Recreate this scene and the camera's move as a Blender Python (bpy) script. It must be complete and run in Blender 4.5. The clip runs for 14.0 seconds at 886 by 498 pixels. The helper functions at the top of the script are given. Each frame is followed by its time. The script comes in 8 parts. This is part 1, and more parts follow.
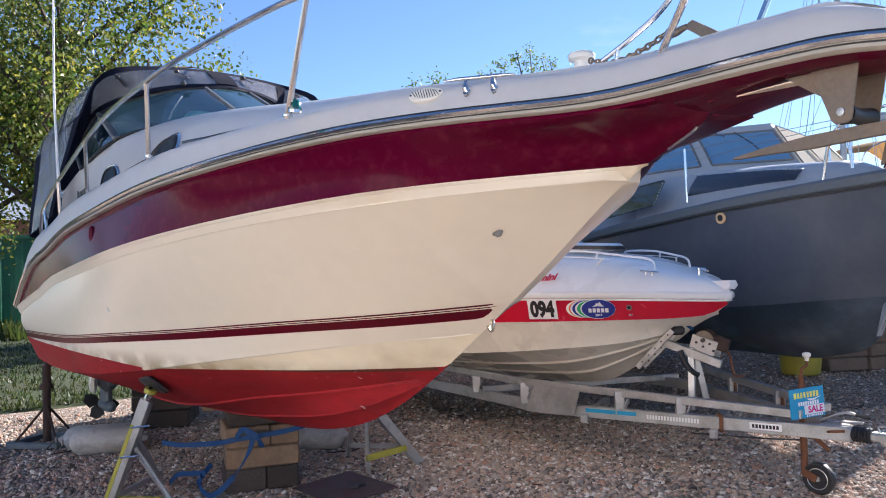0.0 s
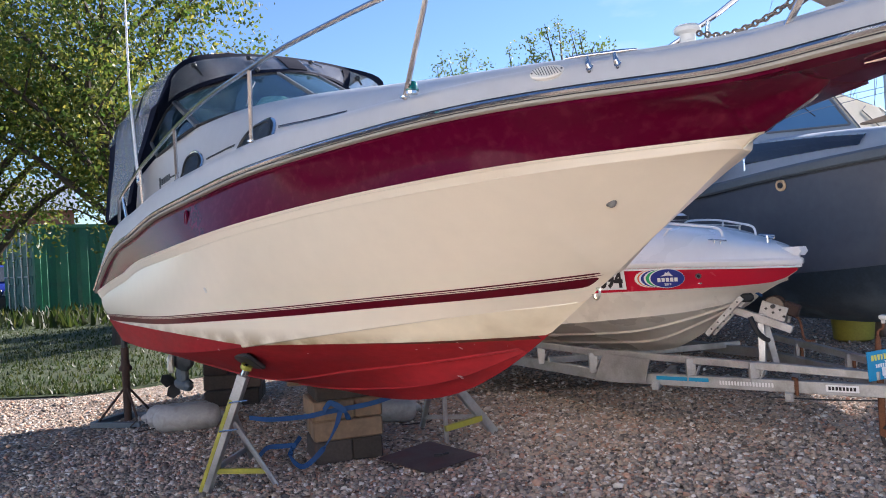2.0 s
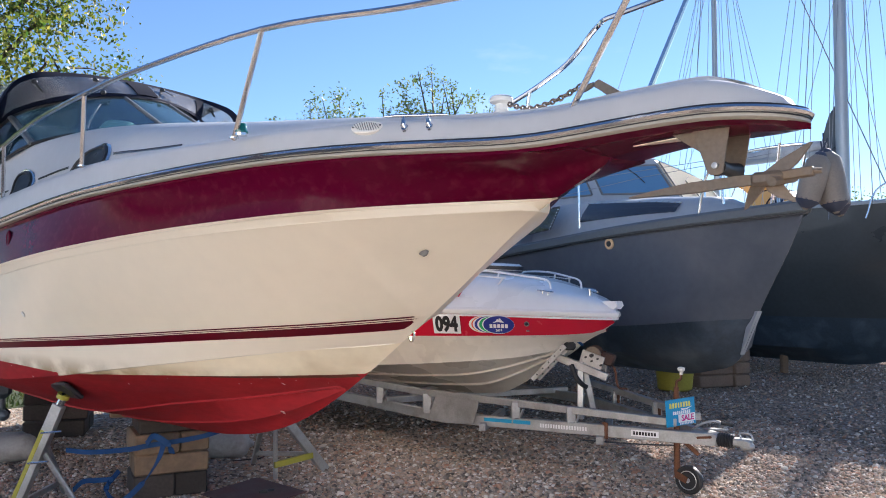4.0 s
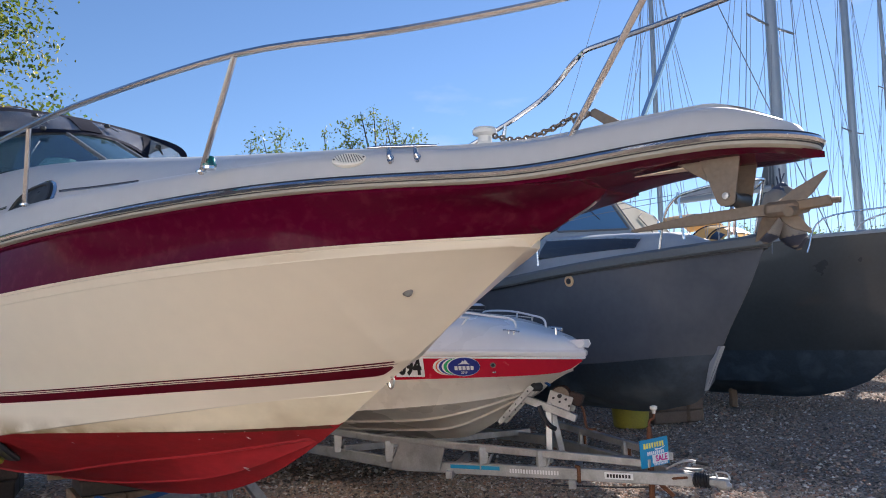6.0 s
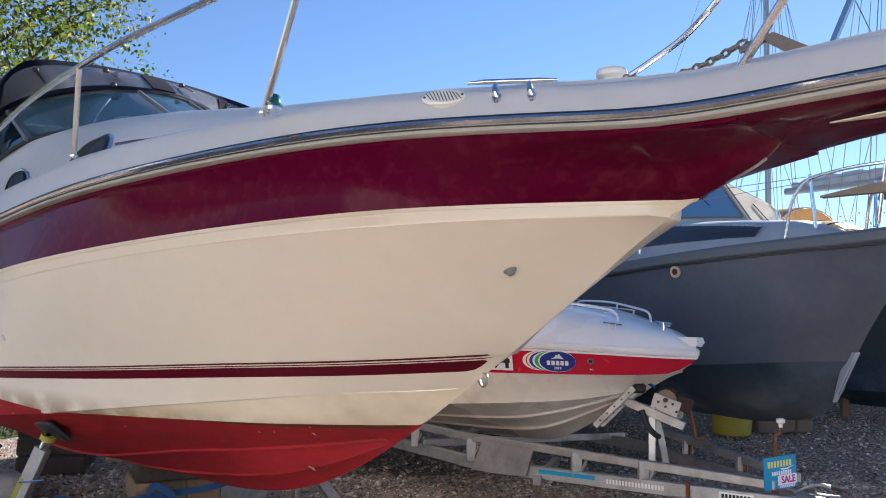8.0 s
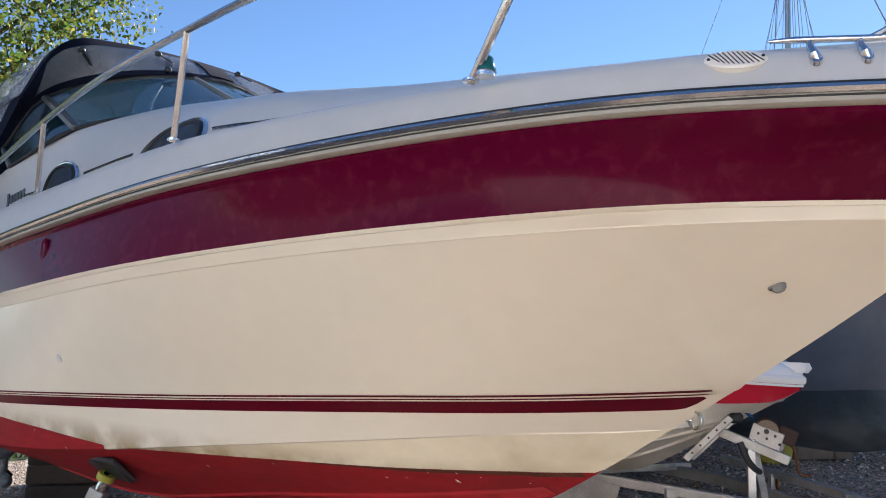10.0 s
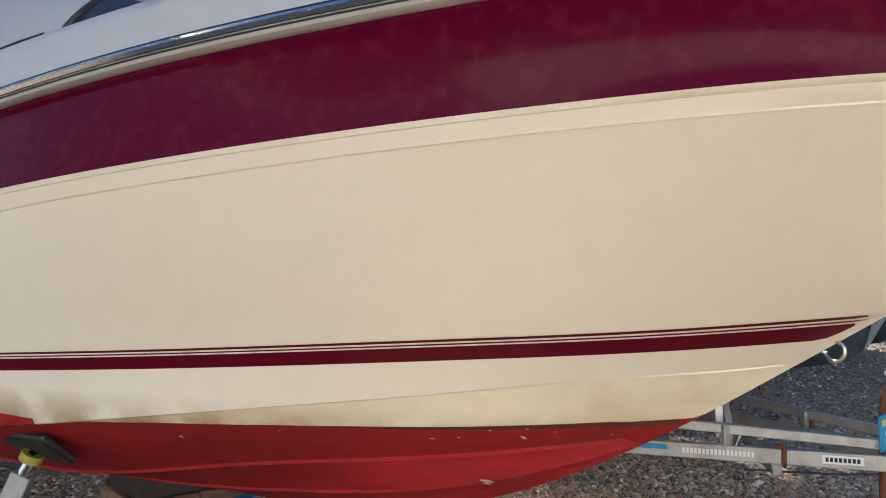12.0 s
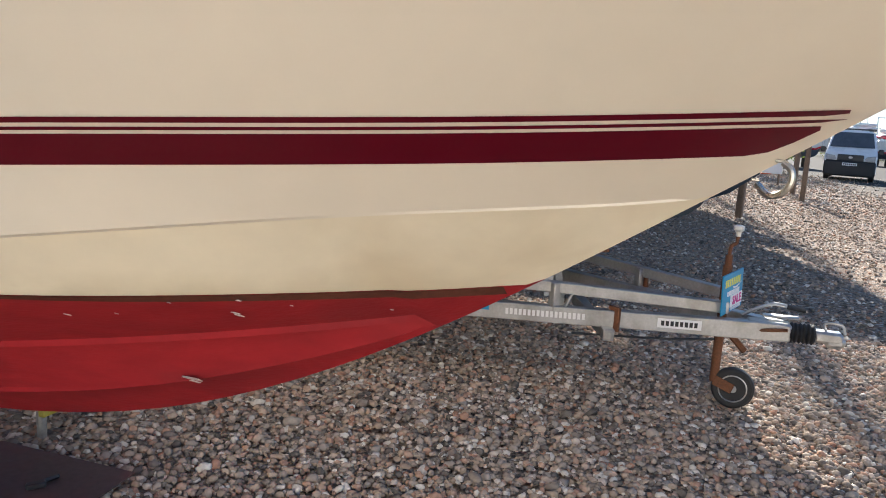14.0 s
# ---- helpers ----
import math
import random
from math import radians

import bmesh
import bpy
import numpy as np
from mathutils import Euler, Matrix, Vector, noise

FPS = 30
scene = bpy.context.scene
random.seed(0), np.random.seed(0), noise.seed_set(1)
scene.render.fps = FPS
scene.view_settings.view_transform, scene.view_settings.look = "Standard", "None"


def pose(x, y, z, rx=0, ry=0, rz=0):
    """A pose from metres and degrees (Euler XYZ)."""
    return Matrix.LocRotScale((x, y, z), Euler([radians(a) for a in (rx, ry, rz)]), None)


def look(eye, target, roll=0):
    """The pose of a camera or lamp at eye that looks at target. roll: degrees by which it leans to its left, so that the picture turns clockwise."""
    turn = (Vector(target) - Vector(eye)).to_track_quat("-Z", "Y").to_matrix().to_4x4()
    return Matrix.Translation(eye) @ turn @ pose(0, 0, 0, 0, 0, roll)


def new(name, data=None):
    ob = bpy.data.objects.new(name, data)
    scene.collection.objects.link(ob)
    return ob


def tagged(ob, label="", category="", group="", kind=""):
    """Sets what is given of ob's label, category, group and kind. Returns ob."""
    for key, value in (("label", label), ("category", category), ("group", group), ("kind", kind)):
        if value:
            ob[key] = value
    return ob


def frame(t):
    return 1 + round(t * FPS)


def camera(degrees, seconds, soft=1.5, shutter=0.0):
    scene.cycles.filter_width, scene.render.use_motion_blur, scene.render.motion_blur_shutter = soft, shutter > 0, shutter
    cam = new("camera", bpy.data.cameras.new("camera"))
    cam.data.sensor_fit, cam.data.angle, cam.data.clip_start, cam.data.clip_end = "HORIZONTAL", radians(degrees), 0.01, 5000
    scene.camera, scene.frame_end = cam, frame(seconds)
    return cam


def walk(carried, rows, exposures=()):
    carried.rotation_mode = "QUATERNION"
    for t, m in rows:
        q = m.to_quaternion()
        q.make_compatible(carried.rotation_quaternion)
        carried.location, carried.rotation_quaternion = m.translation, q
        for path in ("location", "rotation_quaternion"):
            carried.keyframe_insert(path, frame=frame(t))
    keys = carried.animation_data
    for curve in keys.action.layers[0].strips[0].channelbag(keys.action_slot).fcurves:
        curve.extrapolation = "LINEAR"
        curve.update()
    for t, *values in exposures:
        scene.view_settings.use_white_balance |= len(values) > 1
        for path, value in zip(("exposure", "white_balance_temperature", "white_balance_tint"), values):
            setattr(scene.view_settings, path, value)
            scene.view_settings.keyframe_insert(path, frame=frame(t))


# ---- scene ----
cam = camera(60.0, 14.0, soft=1.0)
PATH = [
    (0, (-0.081, -0.248, 1.478), (-0.049, 1.751, 1.537), -1.5),
    (0.5, (-0.042, -0.275, 1.466), (-0.055, 1.725, 1.468), -2.3),
    (1, (-0.066, -0.306, 1.476), (-0.142, 1.692, 1.436), -2.4),
    (1.5, (-0.24, -0.34, 1.468), (-0.291, 1.66, 1.453), -2.7),
    (2, (-0.451, -0.375, 1.469), (-0.48, 1.624, 1.474), -3.1),
    (2.5, (-0.482, -0.411, 1.468), (-0.481, 1.589, 1.47), -1.9),
    (3, (-0.429, -0.442, 1.466), (-0.364, 1.557, 1.481), -0.6),
    (3.5, (-0.337, -0.501, 1.457), (-0.201, 1.494, 1.483), 0.5),
    (4, (-0.252, -0.566, 1.477), (0.06, 1.407, 1.574), 0.1),
    (4.2, (-0.232, -0.569, 1.486), (0.169, 1.386, 1.63), 0.1),
    (6.3, (-0.409, -0.241, 1.485), (0.058, 1.693, 1.685), -1.1),
    (6.5, (-0.375, -0.163, 1.477), (0.07, 1.779, 1.654), -0.9),
    (7, (-0.255, 0.035, 1.484), (0.135, 1.991, 1.63), 1.5),
    (7.5, (-0.242, 0.13, 1.478), (0.072, 2.1, 1.621), 2.8),
    (8, (-0.355, 0.262, 1.475), (-0.095, 2.237, 1.645), 1.4),
    (8.2, (-0.423, 0.33, 1.482), (-0.164, 2.305, 1.664), 0.7),
    (10.3, (-1.062, 0.963, 1.478), (-0.712, 2.92, 1.691), 2.6),
    (10.5, (-1.13, 1.011, 1.472), (-0.749, 2.966, 1.66), 2.6),
    (11, (-1.285, 1.161, 1.466), (-0.862, 3.112, 1.581), 2.2),
    (11.5, (-1.399, 1.382, 1.448), (-0.922, 3.322, 1.548), 1.6),
    (12, (-1.394, 1.581, 1.448), (-0.712, 3.461, 1.492), 0.4),
    (12.5, (-1.387, 1.745, 1.417), (-0.319, 3.436, 1.369), -0.7),
    (13, (-1.15, 1.906, 1.377), (0.091, 3.466, 1.227), 1.2),
    (13.5, (-0.969, 2.103, 1.324), (0.245, 3.679, 1.12), 4.6),
    (14, (-0.804, 2.362, 1.291), (0.249, 4.031, 0.964), 3.7),
]
walk(cam, [(t, look(eye, target, roll)) for t, eye, target, roll in PATH],
     [(0, 1.80, 5900, 18), (3.5, 1.80, 5900, 16), (4.2, 1.74, 5900, 15), (6.5, 1.36, 6000, 16), (8.2, 1.62, 5900, 16), (10.5, 1.66, 5950, 12), (12.0, 1.78, 6150, 9), (13.0, 1.66, 6100, 9), (14.0, 1.72, 6150, 11)])

# ---- world, sun and exposure ----
SUN_AZ, SUN_EL = 44.0, 25.5          # degrees from +y towards +x, and above the horizon
world = bpy.data.worlds.new("sky")
scene.world = world
world.use_nodes = True
wn, wl = world.node_tree.nodes, world.node_tree.links
wn.clear()
sky = wn.new("ShaderNodeTexSky")
sky.sky_type, sky.sun_disc = 'NISHITA', False
sky.sun_elevation, sky.sun_rotation = radians(SUN_EL), radians(SUN_AZ)
sky.air_density, sky.dust_density, sky.ozone_density = 1.0, 0.02, 4.0
w_bg, w_out = wn.new("ShaderNodeBackground"), wn.new("ShaderNodeOutputWorld")
# thin fair-weather cloud, the same all round
w_co, w_map = wn.new("ShaderNodeTexCoord"), wn.new("ShaderNodeMapping")
w_map.inputs["Scale"].default_value = (1.0, 1.0, 3.2)
w_map.inputs["Location"].default_value = (0.35, 1.7, 0.4)
w_no, w_rm, w_mix = wn.new("ShaderNodeTexNoise"), wn.new("ShaderNodeValToRGB"), wn.new("ShaderNodeMix")
w_no.inputs["Scale"].default_value, w_no.inputs["Detail"].default_value = 2.6, 7.0
w_rm.color_ramp.elements[0].position, w_rm.color_ramp.elements[1].position = 0.62, 0.90
w_mix.data_type = 'RGBA'
w_mix.inputs["B"].default_value = (6.5, 6.8, 7.2, 1)
wl.new(w_co.outputs["Generated"], w_map.inputs["Vector"])
wl.new(w_map.outputs["Vector"], w_no.inputs["Vector"])
wl.new(w_no.outputs["Fac"], w_rm.inputs["Fac"])
wl.new(w_rm.outputs["Color"], w_mix.inputs["Factor"])
wl.new(sky.outputs["Color"], w_mix.inputs["A"])
wl.new(w_mix.outputs["Result"], w_bg.inputs["Color"])
wl.new(w_bg.outputs["Background"], w_out.inputs["Surface"])
w_bg.inputs["Strength"].default_value = 0.052

sun = new("sun", bpy.data.lights.new("sun", 'SUN'))
sun.data.energy, sun.data.angle, sun.data.color = 4.7, radians(0.53), (1.0, 0.91, 0.78)
_az, _el = radians(SUN_AZ), radians(SUN_EL)
SUN_DIR = Vector((math.sin(_az) * math.cos(_el), math.cos(_az) * math.cos(_el), math.sin(_el)))
sun.matrix_world = look(SUN_DIR * 30, (0, 0, 0))

# ---- materials ----


def material(name, colour, rough=0.5, metal=0.0, coat=0.0, vary=0.12, scale=6.0, bump=0.0, bump_scale=60.0,
             stain=None, stain_amount=0.0, stain_scale=3.0, rough_vary=0.1, random=0.0, coat_rough=0.05, spec=0.5, stretch=(1, 1, 1)):
    """A painted or natural surface: colour varied at two scales, stains, roughness variation and fine relief."""
    m = bpy.data.materials.new(name)
    m.use_nodes = True
    n, l = m.node_tree.nodes, m.node_tree.links
    b = n["Principled BSDF"]
    b.inputs["Metallic"].default_value = metal
    b.inputs["Coat Weight"].default_value, b.inputs["Coat Roughness"].default_value = coat, coat_rough
    b.inputs["Specular IOR Level"].default_value = spec
    co, mp = n.new("ShaderNodeTexCoord"), n.new("ShaderNodeMapping")
    mp.inputs["Scale"].default_value = stretch
    l.new(co.outputs["Object"], mp.inputs["Vector"])
    big, small = n.new("ShaderNodeTexNoise"), n.new("ShaderNodeTexNoise")
    big.inputs["Scale"].default_value, big.inputs["Detail"].default_value = scale, 5.0
    small.inputs["Scale"].default_value, small.inputs["Detail"].default_value = scale * 9, 4.0
    for t in (big, small):
        l.new(mp.outputs["Vector"], t.inputs["Vector"])
    mix = n.new("ShaderNodeMath")
    mix.operation = 'MULTIPLY_ADD'
    mix.inputs[1].default_value = 0.5
    l.new(small.outputs["Fac"], mix.inputs[0])
    half = n.new("ShaderNodeMath")
    half.operation = 'MULTIPLY'
    half.inputs[1].default_value = 0.5
    l.new(big.outputs["Fac"], half.inputs[0])
    l.new(half.outputs[0], mix.inputs[2])
    rng = n.new("ShaderNodeMapRange")
    rng.inputs["From Min"].default_value, rng.inputs["From Max"].default_value = 0.3, 0.7
    rng.inputs["To Min"].default_value, rng.inputs["To Max"].default_value = 1 - vary, 1 + vary
    l.new(mix.outputs[0], rng.inputs["Value"])
    val = rng.outputs["Result"]
    if random:
        info = n.new("ShaderNodeObjectInfo")
        r2 = n.new("ShaderNodeMapRange")
        r2.inputs["To Min"].default_value, r2.inputs["To Max"].default_value = 1 - random, 1 + random
        l.new(info.outputs["Random"], r2.inputs["Value"])
        mu = n.new("ShaderNodeMath")
        mu.operation = 'MULTIPLY'
        l.new(val, mu.inputs[0])
        l.new(r2.outputs["Result"], mu.inputs[1])
        val = mu.outputs[0]
    vm = n.new("ShaderNodeVectorMath")
    vm.operation = 'SCALE'
    vm.inputs[0].default_value = colour
    l.new(val, vm.inputs["Scale"])
    col = vm.outputs["Vector"]
    if stain is not None:
        sn, sr, sm = n.new("ShaderNodeTexNoise"), n.new("ShaderNodeValToRGB"), n.new("ShaderNodeMix")
        sn.inputs["Scale"].default_value, sn.inputs["Detail"].default_value, sn.inputs["Distortion"].default_value = stain_scale, 8.0, 0.4
        sr.color_ramp.elements[0].position, sr.color_ramp.elements[1].position = 0.5, 0.72
        sr.color_ramp.elements[1].color = (stain_amount,) * 3 + (1,)
        l.new(mp.outputs["Vector"], sn.inputs["Vector"])
        l.new(sn.outputs["Fac"], sr.inputs["Fac"])
        sm.data_type = 'RGBA'
        sm.inputs["B"].default_value = (*stain, 1)
        l.new(sr.outputs["Color"], sm.inputs["Factor"])
        l.new(col, sm.inputs["A"])
        col = sm.outputs["Result"]
    l.new(col, b.inputs["Base Color"])
    rr = n.new("ShaderNodeMapRange")
    rr.inputs["From Min"].default_value, rr.inputs["From Max"].default_value = 0.3, 0.7
    rr.inputs["To Min"].default_value, rr.inputs["To Max"].default_value = max(0.02, rough - rough_vary), min(1, rough + rough_vary)
    l.new(big.outputs["Fac"], rr.inputs["Value"])
    l.new(rr.outputs["Result"], b.inputs["Roughness"])
    if bump:
        bn, bt = n.new("ShaderNodeBump"), n.new("ShaderNodeTexNoise")
        bt.inputs["Scale"].default_value, bt.inputs["Detail"].default_value = bump_scale, 3.0
        l.new(mp.outputs["Vector"], bt.inputs["Vector"])
        l.new(bt.outputs["Fac"], bn.inputs["Height"])
        bn.inputs["Strength"].default_value, bn.inputs["Distance"].default_value = bump, 0.01
        l.new(bn.outputs["Normal"], b.inputs["Normal"])
    return m


def glass(name, colour, rough=0.02, alpha=0.35, crumple=0.0):
    m = bpy.data.materials.new(name)
    m.use_nodes = True
    b = m.node_tree.nodes["Principled BSDF"]
    b.inputs["Base Color"].default_value = (*colour, 1)
    b.inputs["Roughness"].default_value = rough
    b.inputs["Alpha"].default_value = alpha
    b.inputs["Coat Weight"].default_value = 1.0
    if crumple:
        n, l = m.node_tree.nodes, m.node_tree.links
        co, mp, no, bn = n.new("ShaderNodeTexCoord"), n.new("ShaderNodeMapping"), n.new("ShaderNodeTexNoise"), n.new("ShaderNodeBump")
        mp.inputs["Scale"].default_value = (1.0, 1.0, 0.35)
        no.inputs["Scale"].default_value, no.inputs["Detail"].default_value, no.inputs["Distortion"].default_value = 7.0, 3.0, 1.5
        l.new(co.outputs["Object"], mp.inputs["Vector"])
        l.new(mp.outputs["Vector"], no.inputs["Vector"])
        l.new(no.outputs["Fac"], bn.inputs["Height"])
        bn.inputs["Strength"].default_value, bn.inputs["Distance"].default_value = crumple, 0.06
        l.new(bn.outputs["Normal"], b.inputs["Normal"])
        l.new(bn.outputs["Normal"], b.inputs["Coat Normal"])
    return m


M_CREAM = material("cream_gelcoat", (0.89, 0.795, 0.63), 0.30, coat=0.25, vary=0.03, scale=1.2, rough_vary=0.0, coat_rough=0.12)


def waterline_scum(m, z0, z1, x0, x1, colour):
    """Brown growth left along the waterline of a hull: a ragged strip between two heights, thinning out forward."""
    n, l = m.node_tree.nodes, m.node_tree.links
    b = n["Principled BSDF"]
    src = b.inputs["Base Color"].links[0].from_socket
    co, sep, no = n.new("ShaderNodeTexCoord"), n.new("ShaderNodeSeparateXYZ"), n.new("ShaderNodeTexNoise")
    l.new(co.outputs["Object"], sep.inputs["Vector"])
    l.new(co.outputs["Object"], no.inputs["Vector"])
    no.inputs["Scale"].default_value, no.inputs["Detail"].default_value = 7.0, 6.0
    rz, rx, rn = n.new("ShaderNodeMapRange"), n.new("ShaderNodeMapRange"), n.new("ShaderNodeMapRange")
    for r, sock, a, c in ((rz, sep.outputs["Z"], z1, z0), (rx, sep.outputs["X"], x1, x0), (rn, no.outputs["Fac"], 0.34, 0.58)):
        r.inputs["From Min"].default_value, r.inputs["From Max"].default_value = a, c
        l.new(sock, r.inputs["Value"])
    m1, m2 = n.new("ShaderNodeMath"), n.new("ShaderNodeMath")
    m1.operation = m2.operation = 'MULTIPLY'
    l.new(rz.outputs["Result"], m1.inputs[0])
    l.new(rx.outputs["Result"], m1.inputs[1])
    l.new(m1.outputs[0], m2.inputs[0])
    l.new(rn.outputs["Result"], m2.inputs[1])
    mx = n.new("ShaderNodeMix")
    mx.data_type = 'RGBA'
    mx.inputs["B"].default_value = (*colour, 1)
    l.new(m2.outputs[0], mx.inputs["Factor"])
    l.new(src, mx.inputs["A"])
    l.new(mx.outputs["Result"], b.inputs["Base Color"])


waterline_scum(M_CREAM, 0.965, 1.075, -2.0, -0.9, (0.34, 0.23, 0.09))
# yellow staining, with light bounced off the ground put into the base colour
M_YELLOWED_BOUNCE = material("weathered_bounce_lit_gelcoat", (0.93, 0.82, 0.60), 0.38, coat=0.1, vary=0.05, scale=2.0, stain=(0.62, 0.48, 0.28), stain_amount=0.45, stain_scale=3.0)
waterline_scum(M_YELLOWED_BOUNCE, 0.975, 1.06, -1.3, 0.1, (0.45, 0.33, 0.15))
M_WHITE = material("white_gelcoat", (0.80, 0.795, 0.78), 0.28, coat=0.2, vary=0.03, scale=1.5, stain=(0.66, 0.64, 0.6), stain_amount=0.3, stain_scale=2.0, coat_rough=0.1)
M_BURG = material("burgundy_gelcoat", (0.090, 0.002, 0.019), 0.14, coat=0.0, spec=0.08, vary=0.10, scale=2.0, rough_vary=0.0, bump=0.012, bump_scale=14, stain=(0.19, 0.035, 0.05), stain_amount=0.22, stain_scale=22.0)
M_STRIPE = material("burgundy_vinyl", (0.105, 0.003, 0.011), 0.3, spec=0.15, vary=0.08, scale=3.0, rough_vary=0.0)
M_RED = material("red_antifouling", (0.35, 0.020, 0.024), 0.65, spec=0.2, vary=0.22, scale=2.4, bump=0.12, bump_scale=90, stain=(0.26, 0.022, 0.025), stain_amount=0.85, stain_scale=4.0, stretch=(0.6, 1, 1.6))
M_CHIP = material("bare_pale_primer", (0.74, 0.62, 0.56), 0.7)
M_EDGEBROWN = material("edge_brown", (0.13, 0.045, 0.028), 0.8, spec=0.2, vary=0.3, scale=9)
M_STEEL = material("stainless_steel", (0.72, 0.72, 0.72), 0.16, metal=1.0, vary=0.04, rough_vary=0.05)
M_GALV = material("galvanised_steel", (0.48, 0.48, 0.47), 0.40, metal=0.75, vary=0.18, scale=9, bump=0.05, bump_scale=40, stain=(0.26, 0.24, 0.21), stain_amount=0.6, stain_scale=7)
M_RUST = material("rusty_steel", (0.16, 0.065, 0.03), 0.85, metal=0.1, vary=0.4, scale=14, bump=0.3, bump_scale=120)
M_RUBBER = material("black_rubber", (0.018, 0.018, 0.019), 0.6, vary=0.2)
M_BLACK = material("black_paint", (0.02, 0.021, 0.023), 0.4, vary=0.2)
M_NAVY = material("navy_canvas", (0.009, 0.012, 0.026), 0.95, spec=0.1, vary=0.25, scale=5, bump=0.15, bump_scale=300)
M_VINYL = glass("clear_vinyl", (0.46, 0.47, 0.51), 0.08, 0.42, 0.45)
M_TINT = glass("tinted_glass", (0.10, 0.22, 0.27), 0.02, 0.56)
M_SIDEGLASS = glass("dark_tinted_glass", (0.02, 0.05, 0.06), 0.02, 0.55)
M_PORT = material("smoked_acrylic", (0.010, 0.010, 0.012), 0.35, spec=0.25, vary=0.2)
M_FRAME = material("grey_window_frame", (0.13, 0.135, 0.14), 0.5, vary=0.1)
# for the added wall that bounces light at the cruiser
M_BOUNCE = material("pale_bounce_wall", (0.80, 0.78, 0.75), 0.85, vary=0.08, scale=0.8, bump=0.1, bump_scale=20, stain=(0.55, 0.5, 0.43), stain_amount=0.4, stain_scale=0.7)
M_DARKGLASS = glass("dark_acrylic", (0.012, 0.013, 0.016), 0.22, 1.0)
# opaque pane; its blue base paints in the reflected sky
M_SKYGLASS = glass("sky_painted_glass", (0.10, 0.22, 0.37), 0.06, 1.0)
M_TEAL = material("teal_plastic", (0.25, 0.55, 0.5), 0.4)
M_GREENLENS = material("green_lens", (0.0, 0.09, 0.07), 0.1, coat=1.0)
M_TIMBER = material("sawn_timber", (0.28, 0.18, 0.105), 0.8, vary=0.3, scale=3, bump=0.25, bump_scale=40, stain=(0.10, 0.07, 0.05), stain_amount=0.5, stain_scale=5, random=0.25)
M_OLDTIMBER = material("tarred_timber", (0.055, 0.042, 0.034), 0.85, vary=0.35, scale=5, bump=0.3, bump_scale=50, random=0.3)
M_POST = material("weathered_post_timber", (0.17, 0.12, 0.085), 0.85, vary=0.3, scale=4, bump=0.3, bump_scale=60)
M_YELLOW = material("yellow_paint", (0.36, 0.33, 0.04), 0.5, vary=0.15, scale=8, stain=(0.3, 0.28, 0.12), stain_amount=0.5, stain_scale=9)
M_BLUE = material("blue_webbing", (0.008, 0.055, 0.17), 0.75, vary=0.2, scale=20)
M_FENDER = material("dirty_white_vinyl", (0.40, 0.385, 0.36), 0.5, vary=0.18, scale=5, bump=0.35, bump_scale=26, stain=(0.22, 0.20, 0.17), stain_amount=0.7, stain_scale=9)
M_SHEET = material("dirty_steel_sheet", (0.085, 0.055, 0.05), 0.55, metal=0.2, vary=0.3, scale=5, stain=(0.16, 0.05, 0.04), stain_amount=0.6, stain_scale=4)
M_GREY = material("slate_grey_hull_paint", (0.080, 0.096, 0.122), 0.42, vary=0.12, scale=2, stain=(0.125, 0.14, 0.16), stain_amount=0.45, stain_scale=3)
M_GREYDARK = material("dark_blue_antifouling", (0.026, 0.043, 0.064), 0.6, vary=0.3, scale=4, bump=0.1, stain=(0.09, 0.13, 0.17), stain_amount=0.6, stain_scale=3)
M_GREYDECK = material("grey_deck_paint", (0.30, 0.34, 0.38), 0.45, vary=0.08, scale=2)
M_GREYCAP = material("grey_rubbing_strake", (0.10, 0.12, 0.135), 0.5, vary=0.12, scale=4)
M_FURL = material("furled_sailcloth", (0.45, 0.46, 0.48), 0.85, vary=0.2, scale=9, bump=0.3, bump_scale=25)
M_CANVAS = material("cream_canvas", (0.74, 0.69, 0.56), 0.9, vary=0.08, scale=4, bump=0.1, bump_scale=60)
M_TAN = material("tan_canvas", (0.50, 0.33, 0.14), 0.9, vary=0.12, scale=4)
M_TANFEND = material("weathered_tan_vinyl", (0.21, 0.185, 0.155), 0.6, vary=0.15, scale=6, stain=(0.25, 0.20, 0.16), stain_amount=0.5, stain_scale=5)
M_DECK = material("chalky_white_deck", (0.50, 0.50, 0.495), 0.40, vary=0.05, scale=1.5, stain=(0.48, 0.46, 0.42), stain_amount=0.4, stain_scale=2.0, bump=0.03, bump_scale=50)
M_DARKRUST = material("dark_rusted_steel", (0.055, 0.032, 0.024), 0.8, metal=0.2, vary=0.4, scale=12, bump=0.3, bump_scale=110)
M_TUB = material("faded_yellow_plastic", (0.36, 0.30, 0.035), 0.55, vary=0.2, scale=6)
M_STRAKE = material("dull_cream_rubber", (0.40, 0.37, 0.31), 0.5, vary=0.1, scale=5)
M_NIGHT = material("black_hull_paint", (0.030, 0.038, 0.042), 0.35, coat=0.3, vary=0.2, scale=2)
M_ALU = material("anodised_mast_alloy", (0.42, 0.43, 0.44), 0.4, metal=0.6, vary=0.08)
M_WIRE = material("rigging_wire", (0.30, 0.30, 0.31), 0.5, metal=0.5)
M_BRASS = material("cream_bezel", (0.70, 0.50, 0.28), 0.35)
M_SPORTRED = material("bright_red_gelcoat", (0.56, 0.012, 0.035), 0.2, coat=0.6, vary=0.05)
